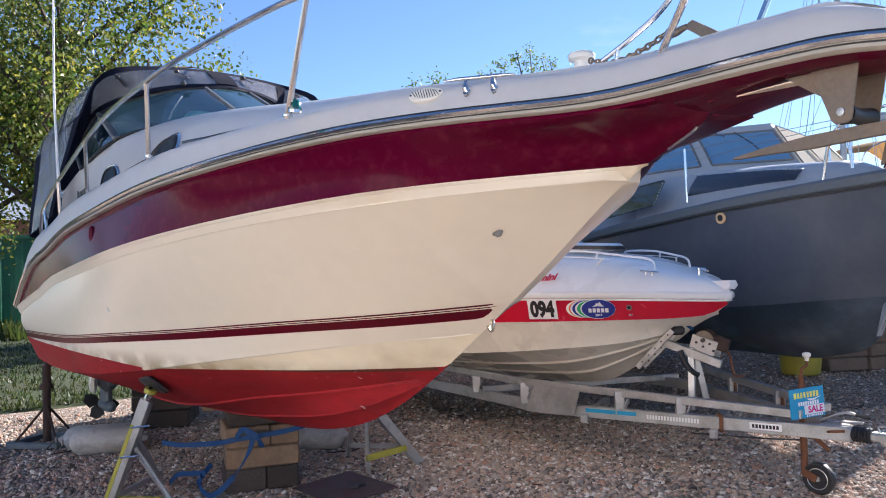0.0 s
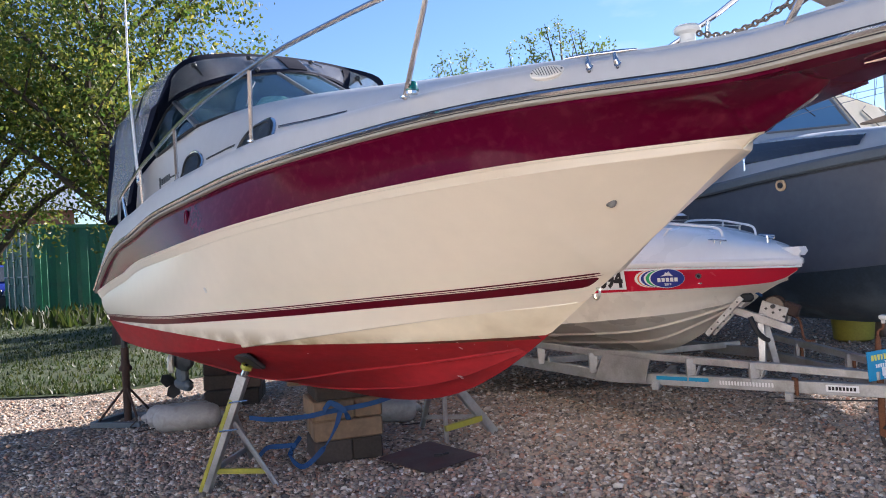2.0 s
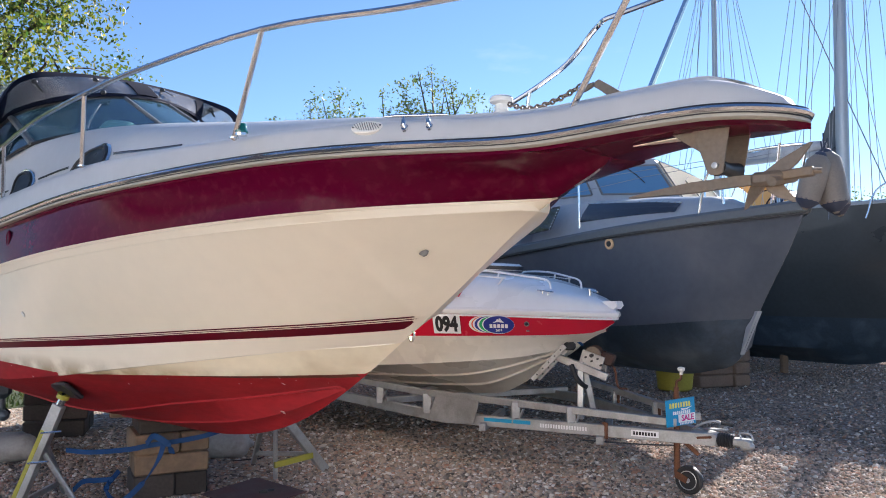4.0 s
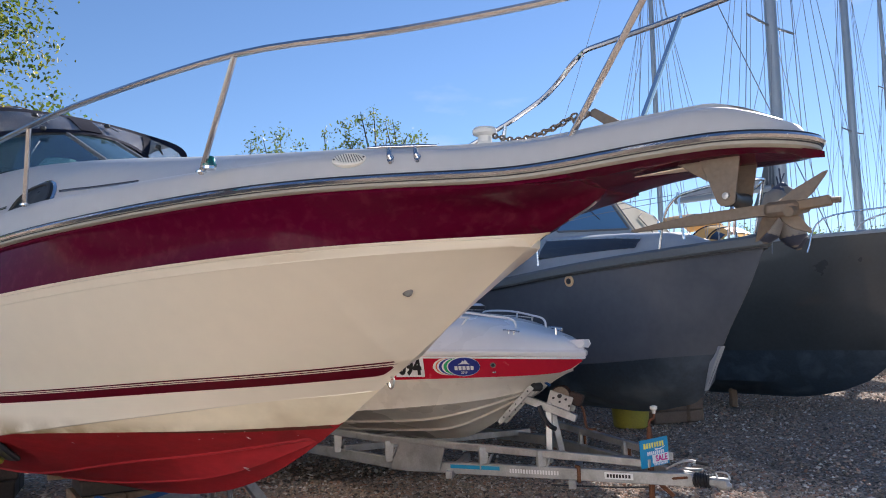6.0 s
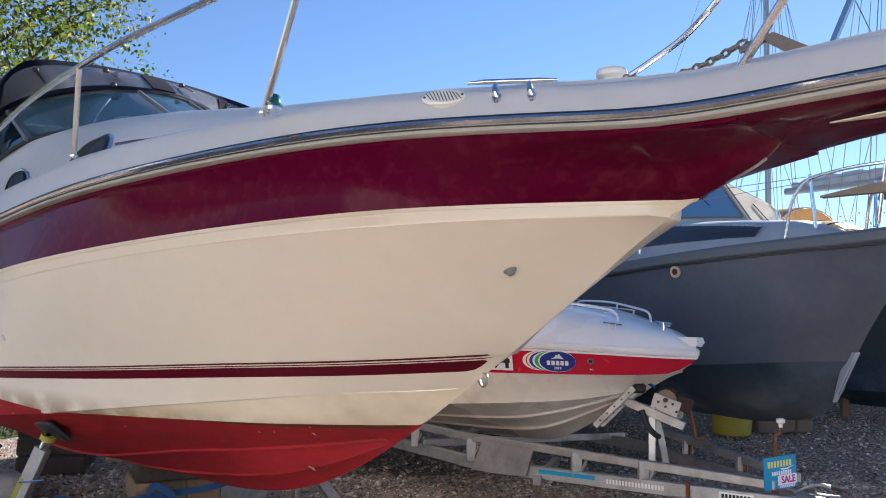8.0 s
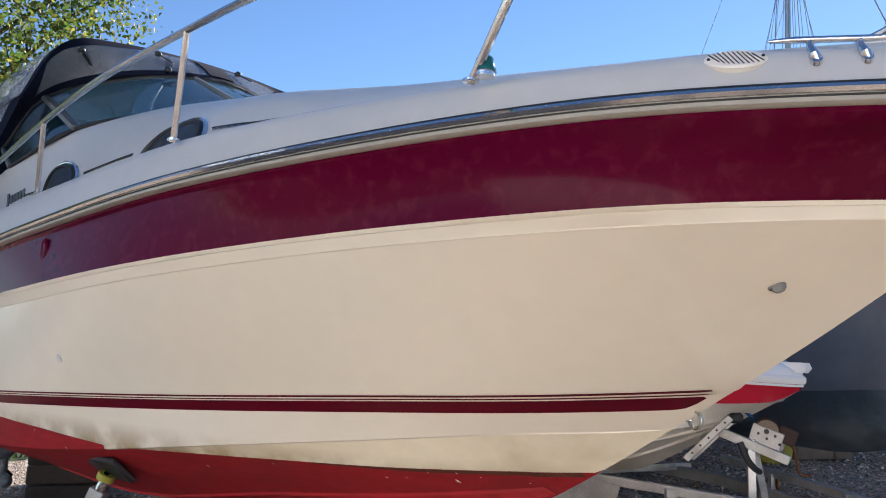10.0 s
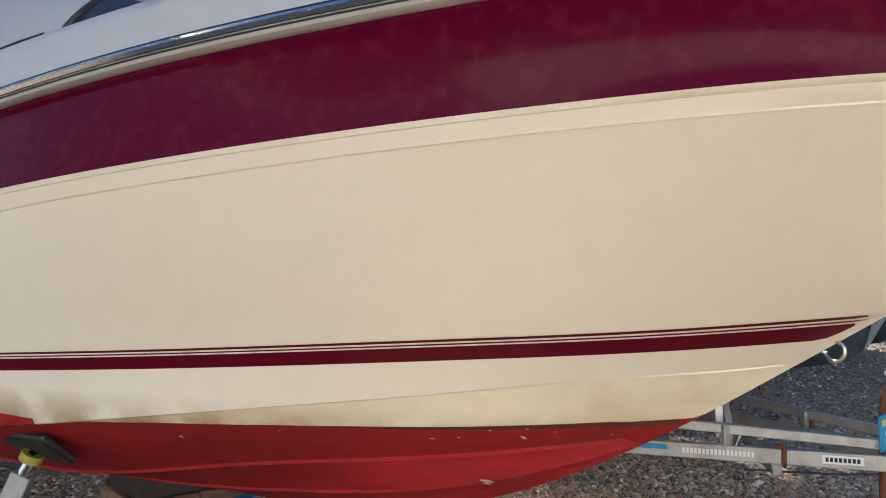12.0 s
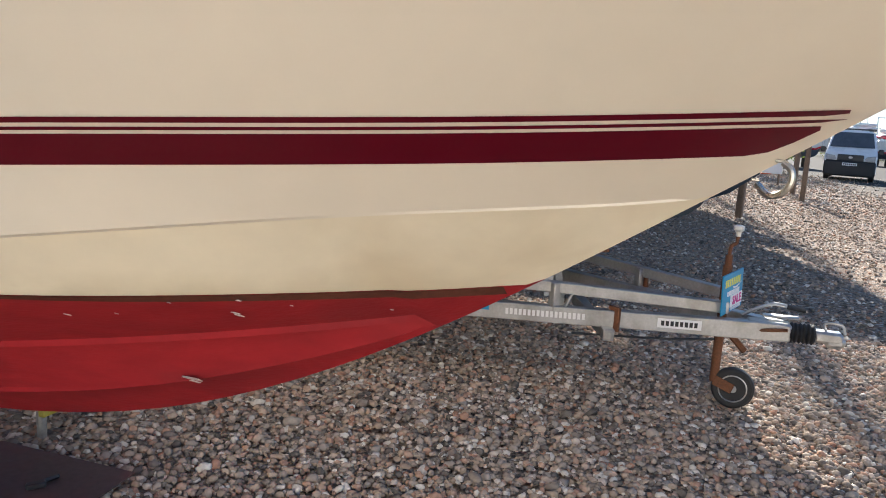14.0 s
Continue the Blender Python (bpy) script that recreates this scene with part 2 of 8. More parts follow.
M_SPORTCREAM = material("pale_cream_gelcoat", (0.86, 0.81, 0.70), 0.3, coat=0.2, vary=0.05, scale=2, stain=(0.5, 0.44, 0.36), stain_amount=0.3)
M_SIGNBLUE = material("sign_blue_plastic", (0.01, 0.28, 0.52), 0.4, vary=0.04)
M_SIGNYEL = material("sign_yellow_ink", (0.80, 0.72, 0.12), 0.5, vary=0.02)
M_SIGNWHITE = material("sign_white_ink", (0.82, 0.82, 0.82), 0.5, vary=0.02)
M_SIGNPINK = material("sign_pink_ink", (0.62, 0.03, 0.25), 0.5, vary=0.02)
M_INKBLACK = material("black_ink", (0.012, 0.012, 0.014), 0.5)
M_INKBLUE = material("royal_blue_ink", (0.02, 0.035, 0.25), 0.35)
M_INKGREEN = material("green_ink", (0.02, 0.42, 0.14), 0.35)
M_CONT = material("green_container_paint", (0.012, 0.135, 0.06), 0.45, vary=0.2, scale=2, stain=(0.02, 0.08, 0.05), stain_amount=0.5)
M_CONTDOOR = material("faded_green_door_paint", (0.06, 0.14, 0.105), 0.5, vary=0.2, scale=3)
M_BARK = material("tree_bark", (0.055, 0.042, 0.03), 0.95, vary=0.35, scale=6, bump=0.5, bump_scale=30)
M_ANCHOR = material("weathered_galvanised_anchor", (0.21, 0.17, 0.13), 0.6, metal=0.4, vary=0.2, scale=8, stain=(0.24, 0.16, 0.09), stain_amount=0.6, stain_scale=9)
M_CARGLASS = material("laminated_glass", (0.085, 0.095, 0.105), 0.08, spec=0.6, vary=0.25, scale=3)
M_INDIGO = material("faded_dark_blue_vinyl", (0.035, 0.045, 0.075), 0.6, vary=0.2, scale=12)
M_DULLSTEEL = material("dull_stainless_steel", (0.50, 0.47, 0.41), 0.32, metal=1.0, vary=0.15, scale=25)
M_ZINC = material("dull_weathered_zinc", (0.21, 0.20, 0.18), 0.6, metal=0.3, vary=0.25, scale=30)
M_HEADLAMP = material("headlamp_lens", (0.34, 0.35, 0.36), 0.25, vary=0.15, scale=12)
M_ORANGE = material("orange_red_plastic", (0.75, 0.12, 0.02), 0.5)
M_PLASTICWHITE = material("white_plastic", (0.75, 0.73, 0.66), 0.4, vary=0.05)


def leaf_material(name, a, b):
    m = bpy.data.materials.new(name)
    m.use_nodes = True
    n, l = m.node_tree.nodes, m.node_tree.links
    p = n["Principled BSDF"]
    g, r = n.new("ShaderNodeNewGeometry"), n.new("ShaderNodeValToRGB")
    r.color_ramp.elements[0].color, r.color_ramp.elements[1].color = (*a, 1), (*b, 1)
    e = r.color_ramp.elements.new(0.8)
    e.color = tuple(0.6 * x + 0.4 * y for x, y in zip(a, b)) + (1,)
    l.new(g.outputs["Random Per Island"], r.inputs["Fac"])
    l.new(r.outputs["Color"], p.inputs["Base Color"])
    p.inputs["Roughness"].default_value = 0.5
    t, mx = n.new("ShaderNodeBsdfTranslucent"), n.new("ShaderNodeMixShader")
    l.new(r.outputs["Color"], t.inputs["Color"])
    mx.inputs["Fac"].default_value = 0.55
    l.new(p.outputs[0], mx.inputs[1])
    l.new(t.outputs[0], mx.inputs[2])
    l.new(mx.outputs[0], n["Material Output"].inputs["Surface"])
    return m




def let_light_through(m, share):
    """Woven cloth that glows when the sun is behind it."""
    n, l = m.node_tree.nodes, m.node_tree.links
    b = n["Principled BSDF"]
    t, mx = n.new("ShaderNodeBsdfTranslucent"), n.new("ShaderNodeMixShader")
    l.new(b.inputs["Base Color"].links[0].from_socket, t.inputs["Color"])
    mx.inputs["Fac"].default_value = share
    l.new(b.outputs[0], mx.inputs[1])
    l.new(t.outputs[0], mx.inputs[2])
    l.new(mx.outputs[0], n["Material Output"].inputs["Surface"])


let_light_through(M_CANVAS, 0.5)
let_light_through(M_TAN, 0.5)
# the bright end of the ramp paints some leaves as if sunlit
M_LEAF = leaf_material("leaves", (0.042, 0.098, 0.014), (0.32, 0.29, 0.05))
M_LEAF2 = leaf_material("far_leaves", (0.06, 0.11, 0.025), (0.20, 0.22, 0.05))
M_GRASS = leaf_material("grass_blades", (0.017, 0.036, 0.006), (0.075, 0.078, 0.018))


def pebble_material(name, ground):
    """Shingle: stone colours by cell or by stone, with fine grain."""
    m = bpy.data.materials.new(name)
    m.use_nodes = True
    n, l = m.node_tree.nodes, m.node_tree.links
    p = n["Principled BSDF"]
    ramp = n.new("ShaderNodeValToRGB")
    cols = [(0.0, (0.085, 0.074, 0.064)), (0.14, (0.17, 0.145, 0.12)), (0.34, (0.30, 0.228, 0.165)), (0.5, (0.22, 0.195, 0.17)), (0.66, (0.34, 0.268, 0.205)),
            (0.8, (0.29, 0.165, 0.11)), (0.9, (0.40, 0.36, 0.305)), (1.0, (0.50, 0.465, 0.41))]
    while len(ramp.color_ramp.elements) < len(cols):
        ramp.color_ramp.elements.new(0.5)
    for e, (pos, c) in zip(ramp.color_ramp.elements, cols):
        e.position, e.color = pos, (*c, 1)
    co, no = n.new("ShaderNodeTexCoord"), n.new("ShaderNodeTexNoise")
    no.inputs["Scale"].default_value, no.inputs["Detail"].default_value = 70.0, 4.0
    l.new(co.outputs["Object"], no.inputs["Vector"])
    bump = n.new("ShaderNodeBump")
    if ground:
        vo = n.new("ShaderNodeTexVoronoi")
        vo.inputs["Scale"].default_value = 42.0
        wobble, add = n.new("ShaderNodeTexNoise"), n.new("ShaderNodeMix")
        wobble.inputs["Scale"].default_value = 12.0
        l.new(co.outputs["Object"], wobble.inputs["Vector"])
        add.data_type = 'RGBA'
        add.inputs["Factor"].default_value = 0.06
        l.new(co.outputs["Object"], add.inputs["A"])
        l.new(wobble.outputs["Color"], add.inputs["B"])
        l.new(add.outputs["Result"], vo.inputs["Vector"])
        sep = n.new("ShaderNodeSeparateColor")
        l.new(vo.outputs["Color"], sep.inputs["Color"])
        l.new(sep.outputs["Red"], ramp.inputs["Fac"])
        inv = n.new("ShaderNodeMath")
        inv.operation = 'SUBTRACT'
        inv.inputs[0].default_value = 1.0
        l.new(vo.outputs["Distance"], inv.inputs[1])
        l.new(inv.outputs[0], bump.inputs["Height"])
        bump.inputs["Strength"].default_value, bump.inputs["Distance"].default_value = 1.0, 0.03
    else:
        g = n.new("ShaderNodeNewGeometry")
        l.new(g.outputs["Random Per Island"], ramp.inputs["Fac"])
        l.new(no.outputs["Fac"], bump.inputs["Height"])
        bump.inputs["Strength"].default_value, bump.inputs["Distance"].default_value = 0.25, 0.004
    mul, rng = n.new("ShaderNodeVectorMath"), n.new("ShaderNodeMapRange")
    rng.inputs["To Min"].default_value, rng.inputs["To Max"].default_value = (0.88, 1.55) if ground else (1.15, 1.95)
    l.new(no.outputs["Fac"], rng.inputs["Value"])
    mul.operation = 'SCALE'
    l.new(ramp.outputs["Color"], mul.inputs[0])
    l.new(rng.outputs["Result"], mul.inputs["Scale"])
    l.new(mul.outputs["Vector"], p.inputs["Base Color"])
    l.new(bump.outputs["Normal"], p.inputs["Normal"])
    if ground:
        # the shingle gives way to dusty hard standing across the yard
        sp, wn_, mr, mx2 = n.new("ShaderNodeSeparateXYZ"), n.new("ShaderNodeTexNoise"), n.new("ShaderNodeMapRange"), n.new("ShaderNodeMix")
        l.new(co.outputs["Object"], sp.inputs["Vector"])
        l.new(co.outputs["Object"], wn_.inputs["Vector"])
        wn_.inputs["Scale"].default_value, wn_.inputs["Detail"].default_value = 0.45, 6.0
        ad = n.new("ShaderNodeMath")
        ad.operation = 'MULTIPLY_ADD'
        ad.inputs[1].default_value = 6.0
        l.new(wn_.outputs["Fac"], ad.inputs[0])
        ln = n.new("ShaderNodeMath")
        ln.operation = 'MULTIPLY_ADD'
        ln.inputs[1].default_value = -0.9
        l.new(sp.outputs["Y"], ln.inputs[0])
        l.new(sp.outputs["X"], ln.inputs[2])
        l.new(ln.outputs[0], ad.inputs[2])
        mr.inputs["From Min"].default_value, mr.inputs["From Max"].default_value = 9.5, 13.5
        l.new(ad.outputs[0], mr.inputs["Value"])
        mx2.data_type = 'RGBA'
        mx2.inputs["B"].default_value = (0.075, 0.073, 0.068, 1)
        l.new(mr.outputs["Result"], mx2.inputs["Factor"])
        l.new(mul.outputs["Vector"], mx2.inputs["A"])
        l.new(mx2.outputs["Result"], p.inputs["Base Color"])
        iv_ = n.new("ShaderNodeMath")
        iv_.operation = 'SUBTRACT'
        iv_.inputs[0].default_value = 1.0
        l.new(mr.outputs["Result"], iv_.inputs[1])
        l.new(iv_.outputs[0], bump.inputs["Strength"])
    p.inputs["Roughness"].default_value = 0.9
    p.inputs["Specular IOR Level"].default_value = 0.04
    return m


M_PEBBLE, M_SHINGLE = pebble_material("shingle_stones", False), pebble_material("shingle_ground", True)
M_EARTH = material("grass_earth", (0.034, 0.052, 0.014), 0.95, vary=0.4, scale=2.5, bump=0.5, bump_scale=25, stain=(0.06, 0.058, 0.024), stain_amount=0.7, stain_scale=1.2)

# ---- building helpers ----


def mesh_of(name, verts, faces, mats, smooth=True, slots=None):
    me = bpy.data.meshes.new(name)
    me.from_pydata([tuple(map(float, v)) for v in verts], [], [tuple(map(int, f)) for f in faces])
    for m in (mats if isinstance(mats, (list, tuple)) else [mats]):
        me.materials.append(m)
    if slots is not None:
        me.polygons.foreach_set("material_index", slots)
    if smooth:
        me.polygons.foreach_set("use_smooth", [True] * len(me.polygons))
        me.set_sharp_from_angle(angle=radians(38))
    me.update()
    return me


def part(name, shape, mats, parent=None, label="", smooth=True):
    """Links a (verts, faces) shape or a bmesh as one mesh object under a thing or a part."""
    if isinstance(shape, bmesh.types.BMesh):
        me = bpy.data.meshes.new(name)
        shape.to_mesh(me)
        shape.free()
        for m in (mats if isinstance(mats, (list, tuple)) else [mats]):
            me.materials.append(m)
        if smooth:
            me.polygons.foreach_set("use_smooth", [True] * len(me.polygons))
            me.set_sharp_from_angle(angle=radians(38))
    else:
        me = mesh_of(name, shape[0], shape[1], mats, smooth, shape[2] if len(shape) > 2 else None)
    ob = new(name, me)
    ob.parent = parent
    if label:
        tagged(ob, label)
    return ob


def thing(name, m, label, category, group="", kind=""):
    ob = new(name)
    ob.matrix_world = m
    ob.empty_display_size = 0.2
    return tagged(ob, label, category, group, kind)


def join(*shapes):
    v, f = [], []
    for s in shapes:
        o = len(v)
        v += [tuple(p) for p in s[0]]
        f += [tuple(i + o for i in q) for q in s[1]]
    return v, f


def moved(shape, m):
    return [tuple(m @ Vector(p)) for p in shape[0]], shape[1]


def block(size, at=(0, 0, 0), bevel=0.006, m=None):
    """A box with bevelled edges, centred at a point."""
    bm = bmesh.new()
    bmesh.ops.create_cube(bm, size=1.0, matrix=Matrix.Diagonal((*size, 1)))
    if bevel:
        bmesh.ops.bevel(bm, geom=bm.edges[:], offset=min(bevel, min(size) * 0.4), segments=1, affect='EDGES')
    t = Matrix.Translation(at) @ (m if m is not None else Matrix.Identity(4))
    bm.verts.ensure_lookup_table()
    out = [tuple(t @ v.co) for v in bm.verts], [tuple(v.index for v in f.verts) for f in bm.faces]
    bm.free()
    return out


def spline(points, n=6):
    """Catmull-Rom through the points."""
    p = [Vector(q) for q in points]
    p = [2 * p[0] - p[1]] + p + [2 * p[-1] - p[-2]]
    out = []
    for i in range(1, len(p) - 2):
        for k in range(n):
            t = k / n
            a, b, c, d = p[i - 1:i + 3]
            out.append(0.5 * (2 * b + (c - a) * t + (2 * a - 5 * b + 4 * c - d) * t * t + (3 * b - a - 3 * c + d) * t ** 3))
    return out + [p[-2]]


def tube(points, r, sides=10, closed=False):
    """A round bar along the points; r may be a list."""
    p = [Vector(q) for q in points]
    v, f, n = [], [], len(p)
    up = Vector((0, 0, 1))
    last = None
    for i, q in enumerate(p):
        if closed:
            d = (p[(i + 1) % n] - p[i - 1]).normalized()
        else:
            d = (p[min(i + 1, n - 1)] - p[max(i - 1, 0)]).normalized()
        if last is None:
            s = d.cross(up if abs(d.z) < 0.9 else Vector((1, 0, 0))).normalized()
        else:
            s = (last - d * last.dot(d)).normalized()
        last = s
        t = s.cross(d)
        rad = r[i] if isinstance(r, (list, tuple)) else r
        for k in range(sides):
            a = 2 * math.pi * k / sides
            v.append(q + (s * math.cos(a) + t * math.sin(a)) * rad)
    for i in range(n if closed else n - 1):
        j = (i + 1) % n
        for k in range(sides):
            f.append((i * sides + k, i * sides + (k + 1) % sides, j * sides + (k + 1) % sides, j * sides + k))
    if not closed:
        f.append(tuple(range(sides))[::-1])
        f.append(tuple(range((n - 1) * sides, n * sides)))
    return v, [q[::-1] for q in f]


def lathe(profile, sides=20, m=None):
    """Turns (radius, height) pairs round z."""
    v, f, n = [], [], len(profile)
    for r, z in profile:
        for k in range(sides):
            a = 2 * math.pi * k / sides
            p = Vector((max(r, 1e-4) * math.cos(a), max(r, 1e-4) * math.sin(a), z))
            v.append(tuple(m @ p) if m is not None else tuple(p))
    for i in range(n - 1):
        for k in range(sides):
            f.append((i * sides + k, i * sides + (k + 1) % sides, (i + 1) * sides + (k + 1) % sides, (i + 1) * sides + k))
    f.append(tuple(range(sides))[::-1])
    f.append(tuple(range((n - 1) * sides, n * sides)))
    return v, f


def grid(rows, close=False):
    """Faces over rows of points of equal length; faces without area are left out."""
    n = len(rows[0])
    v = [tuple(p) for r in rows for p in r]
    f = []
    a = np.array(v)
    for i in range(len(rows) - 1):
        for k in range(n if close else n - 1):
            q = (i * n + k, i * n + (k + 1) % n, (i + 1) * n + (k + 1) % n, (i + 1) * n + k)
            area = np.linalg.norm(np.cross(a[q[2]] - a[q[0]], a[q[3]] - a[q[1]]))
            if area > 1e-7:
                f.append(q)
    used = sorted({i for q in f for i in q})
    at = {i: k for k, i in enumerate(used)}
    return [v[i] for i in used], [tuple(at[i] for i in q) for q in f]


def plate(outline, thick, m=None):
    """A flat plate: outline in x, y, extruded along z; m places it."""
    n = len(outline)
    v = [Vector((x, y, z)) for z in (0, thick) for x, y in outline]
    if m is not None:
        v = [m @ p for p in v]
    f = [tuple(range(n))[::-1], tuple(range(n, 2 * n))] + [(i, (i + 1) % n, n + (i + 1) % n, n + i) for i in range(n)]
    return [tuple(p) for p in v], f


def bar(a, b, w, h, bevel=0.004):
    """A square bar between two points, h high and w wide."""
    a, b = Vector(a), Vector(b)
    d = b - a
    x = d.normalized()
    y = Vector((0, 0, 1)).cross(x)
    y = y.normalized() if y.length > 1e-3 else Vector((0, 1, 0))
    z = x.cross(y)
    m = Matrix((x, y, z)).transposed().to_4x4()
    m.translation = (a + b) / 2
    return moved(block((d.length, w, h), bevel=bevel), m)


def text_mesh(body, size, mat, parent, m, name="lettering", bold=0.0, shear=0.0, spacing=1.0, depth=0.001):
    cu = bpy.data.curves.new(name, 'FONT')
    cu.body, cu.size, cu.align_x, cu.align_y = body, size, 'CENTER', 'CENTER'
    cu.offset, cu.shear, cu.space_character, cu.extrude, cu.resolution_u = bold, shear, spacing, depth, 3
    tmp = bpy.data.objects.new(name, cu)
    scene.collection.objects.link(tmp)
    dg = bpy.context.evaluated_depsgraph_get()
    me = bpy.data.meshes.new_from_object(tmp.evaluated_get(dg))
    bpy.data.objects.remove(tmp)
    me.materials.clear()
    me.materials.append(mat)
    ob = new(name, me)
    ob.parent = parent
    ob.matrix_local = m
    return ob


def curve_at(xs, ys):
    """A smooth natural spline through the stations, as a function."""
    xs, ys = np.array(xs, float), np.array(ys, float)
    n, h = len(xs), np.diff(xs)
    a, b = np.eye(n), np.zeros(n)
    for i in range(1, n - 1):
        a[i, i - 1], a[i, i], a[i, i + 1] = h[i - 1], 2 * (h[i - 1] + h[i]), h[i]
        b[i] = 6 * ((ys[i + 1] - ys[i]) / h[i] - (ys[i] - ys[i - 1]) / h[i - 1])
    m = np.linalg.solve(a, b)

    def at(x):
        x = min(max(x, xs[0]), xs[-1])
        k = int(min(max(np.searchsorted(xs, x) - 1, 0), n - 2))
        p, q, w = xs[k + 1] - x, x - xs[k], h[k]
        return float((m[k] * p ** 3 + m[k + 1] * q ** 3) / (6 * w) + (ys[k] / w - m[k] * w / 6) * p + (ys[k + 1] / w - m[k + 1] * w / 6) * q)
    return at


def lerp_at(xs, ys):
    return lambda x: float(np.interp(x, xs, ys))


def frame_of(x_axis, z_axis, at):
    x = Vector(x_axis).normalized()
    z = Vector(z_axis)
    z = (z - x * z.dot(x)).normalized()
    y = z.cross(x)
    m = Matrix((x, y, z)).transposed().to_4x4()
    m.translation = at
    return m


# ---- the motor cruiser ----
# local x runs to the bow, y to port, z up from the ground
HEAD = -54.236
CRUISER = pose(0.178, 3.05, 0, 0, 0, HEAD)
cruiser = thing("motor_cruiser", CRUISER, "cream and burgundy motor cruiser with red bottom standing on stands", "boat")

ST = [-4.43, -4.0, -3.2, -2.4, -1.6, -0.8, -0.2, 0.3]
c_rail_b = curve_at(ST + [0.7, 0.95, 1.3, 1.6], [1.165, 1.16, 1.148, 1.133, 1.079, 0.994, 0.854, 0.685, 0.475, 0.345, 0.24, 0.215])
c_rail_z = curve_at([-4.43, -4.25, -4.08, -3.8, -3.2, -2.4, -1.6, -0.8, -0.2, 0.3, 0.7, 0.93, 1.15, 1.3, 1.6, 1.86],
                    [1.29, 1.50, 1.63, 1.692, 1.79, 1.867, 1.936, 1.972, 1.999, 2.008, 2.006, 2.006, 2.022, 2.032, 2.032, 2.012])
c_band_b = curve_at(ST + [0.8], [1.14, 1.12, 1.115, 1.125, 1.085, 0.918, 0.778, 0.543, 0.02])
c_band_z = curve_at(ST + [0.8], [1.275, 1.43, 1.548, 1.605, 1.668, 1.733, 1.764, 1.791, 1.828])
c_knuck_b = curve_at(ST + [0.76], [1.10, 1.085, 1.075, 1.06, 1.02, 0.845, 0.735, 0.478, 0.02])
c_knuck_drop = lerp_at([-4.43, -3.2, -1.6, 0.8], [0.055, 0.055, 0.042, 0.034])
SS = [-4.43, -4.0, -3.2, -2.4, -1.6, -0.8, -0.3, 0.12]
c_stripe_b = curve_at(SS, [1.115, 1.118, 1.10, 1.016, 0.803, 0.561, 0.319, 0.045])
c_stripe_z = curve_at(SS, [1.085, 1.100, 1.118, 1.161, 1.209, 1.266, 1.302, 1.343])
c_chine_b = curve_at([-4.43, -4.0, -3.2, -2.4, -1.6, -0.8, -0.4, 0.0, 0.06], [1.045, 1.045, 1.02, 0.936, 0.732, 0.444, 0.271, 0.06, 0.0])
c_chine_z = curve_at([-4.43, -4.0, -3.2, -2.4, -1.6, -0.8, -0.4, 0.0, 0.06], [0.86, 0.848, 0.856, 0.914, 1.016, 1.12, 1.169, 1.223, 1.24])
c_strake_b = curve_at([-4.43, -3.2, -2.4, -1.8, -1.2, -0.6, -0.5], [0.55, 0.52, 0.445, 0.33, 0.215, 0.049, 0.0])
c_strake_z = curve_at([-4.43, -3.2, -2.4, -1.8, -1.2, -0.6, -0.5], [0.66, 0.645, 0.665, 0.76, 0.844, 0.943, 0.96])
c_keel_z = curve_at([-4.43, -4, -3.2, -2.4, -1.6, -1.0, -0.5, 0.0, 0.4, 0.8, 1.0, 1.05, 1.085], [0.495, 0.491, 0.503, 0.515, 0.564, 0.701, 0.938, 1.259, 1.534, 1.808, 1.900, 1.930, 1.968])
# the top of the red paint
c_red_z = lerp_at([-4.43, -4.17, -3.5, -2.92, -2.5, -2.25, -2.08, -1.8, -1.4, -1.0, -0.6, -0.3], [1.035, 1.024, 1.021, 1.010, 0.995, 0.978, 0.966, 0.975, 0.991, 1.006, 1.024, 1.040])


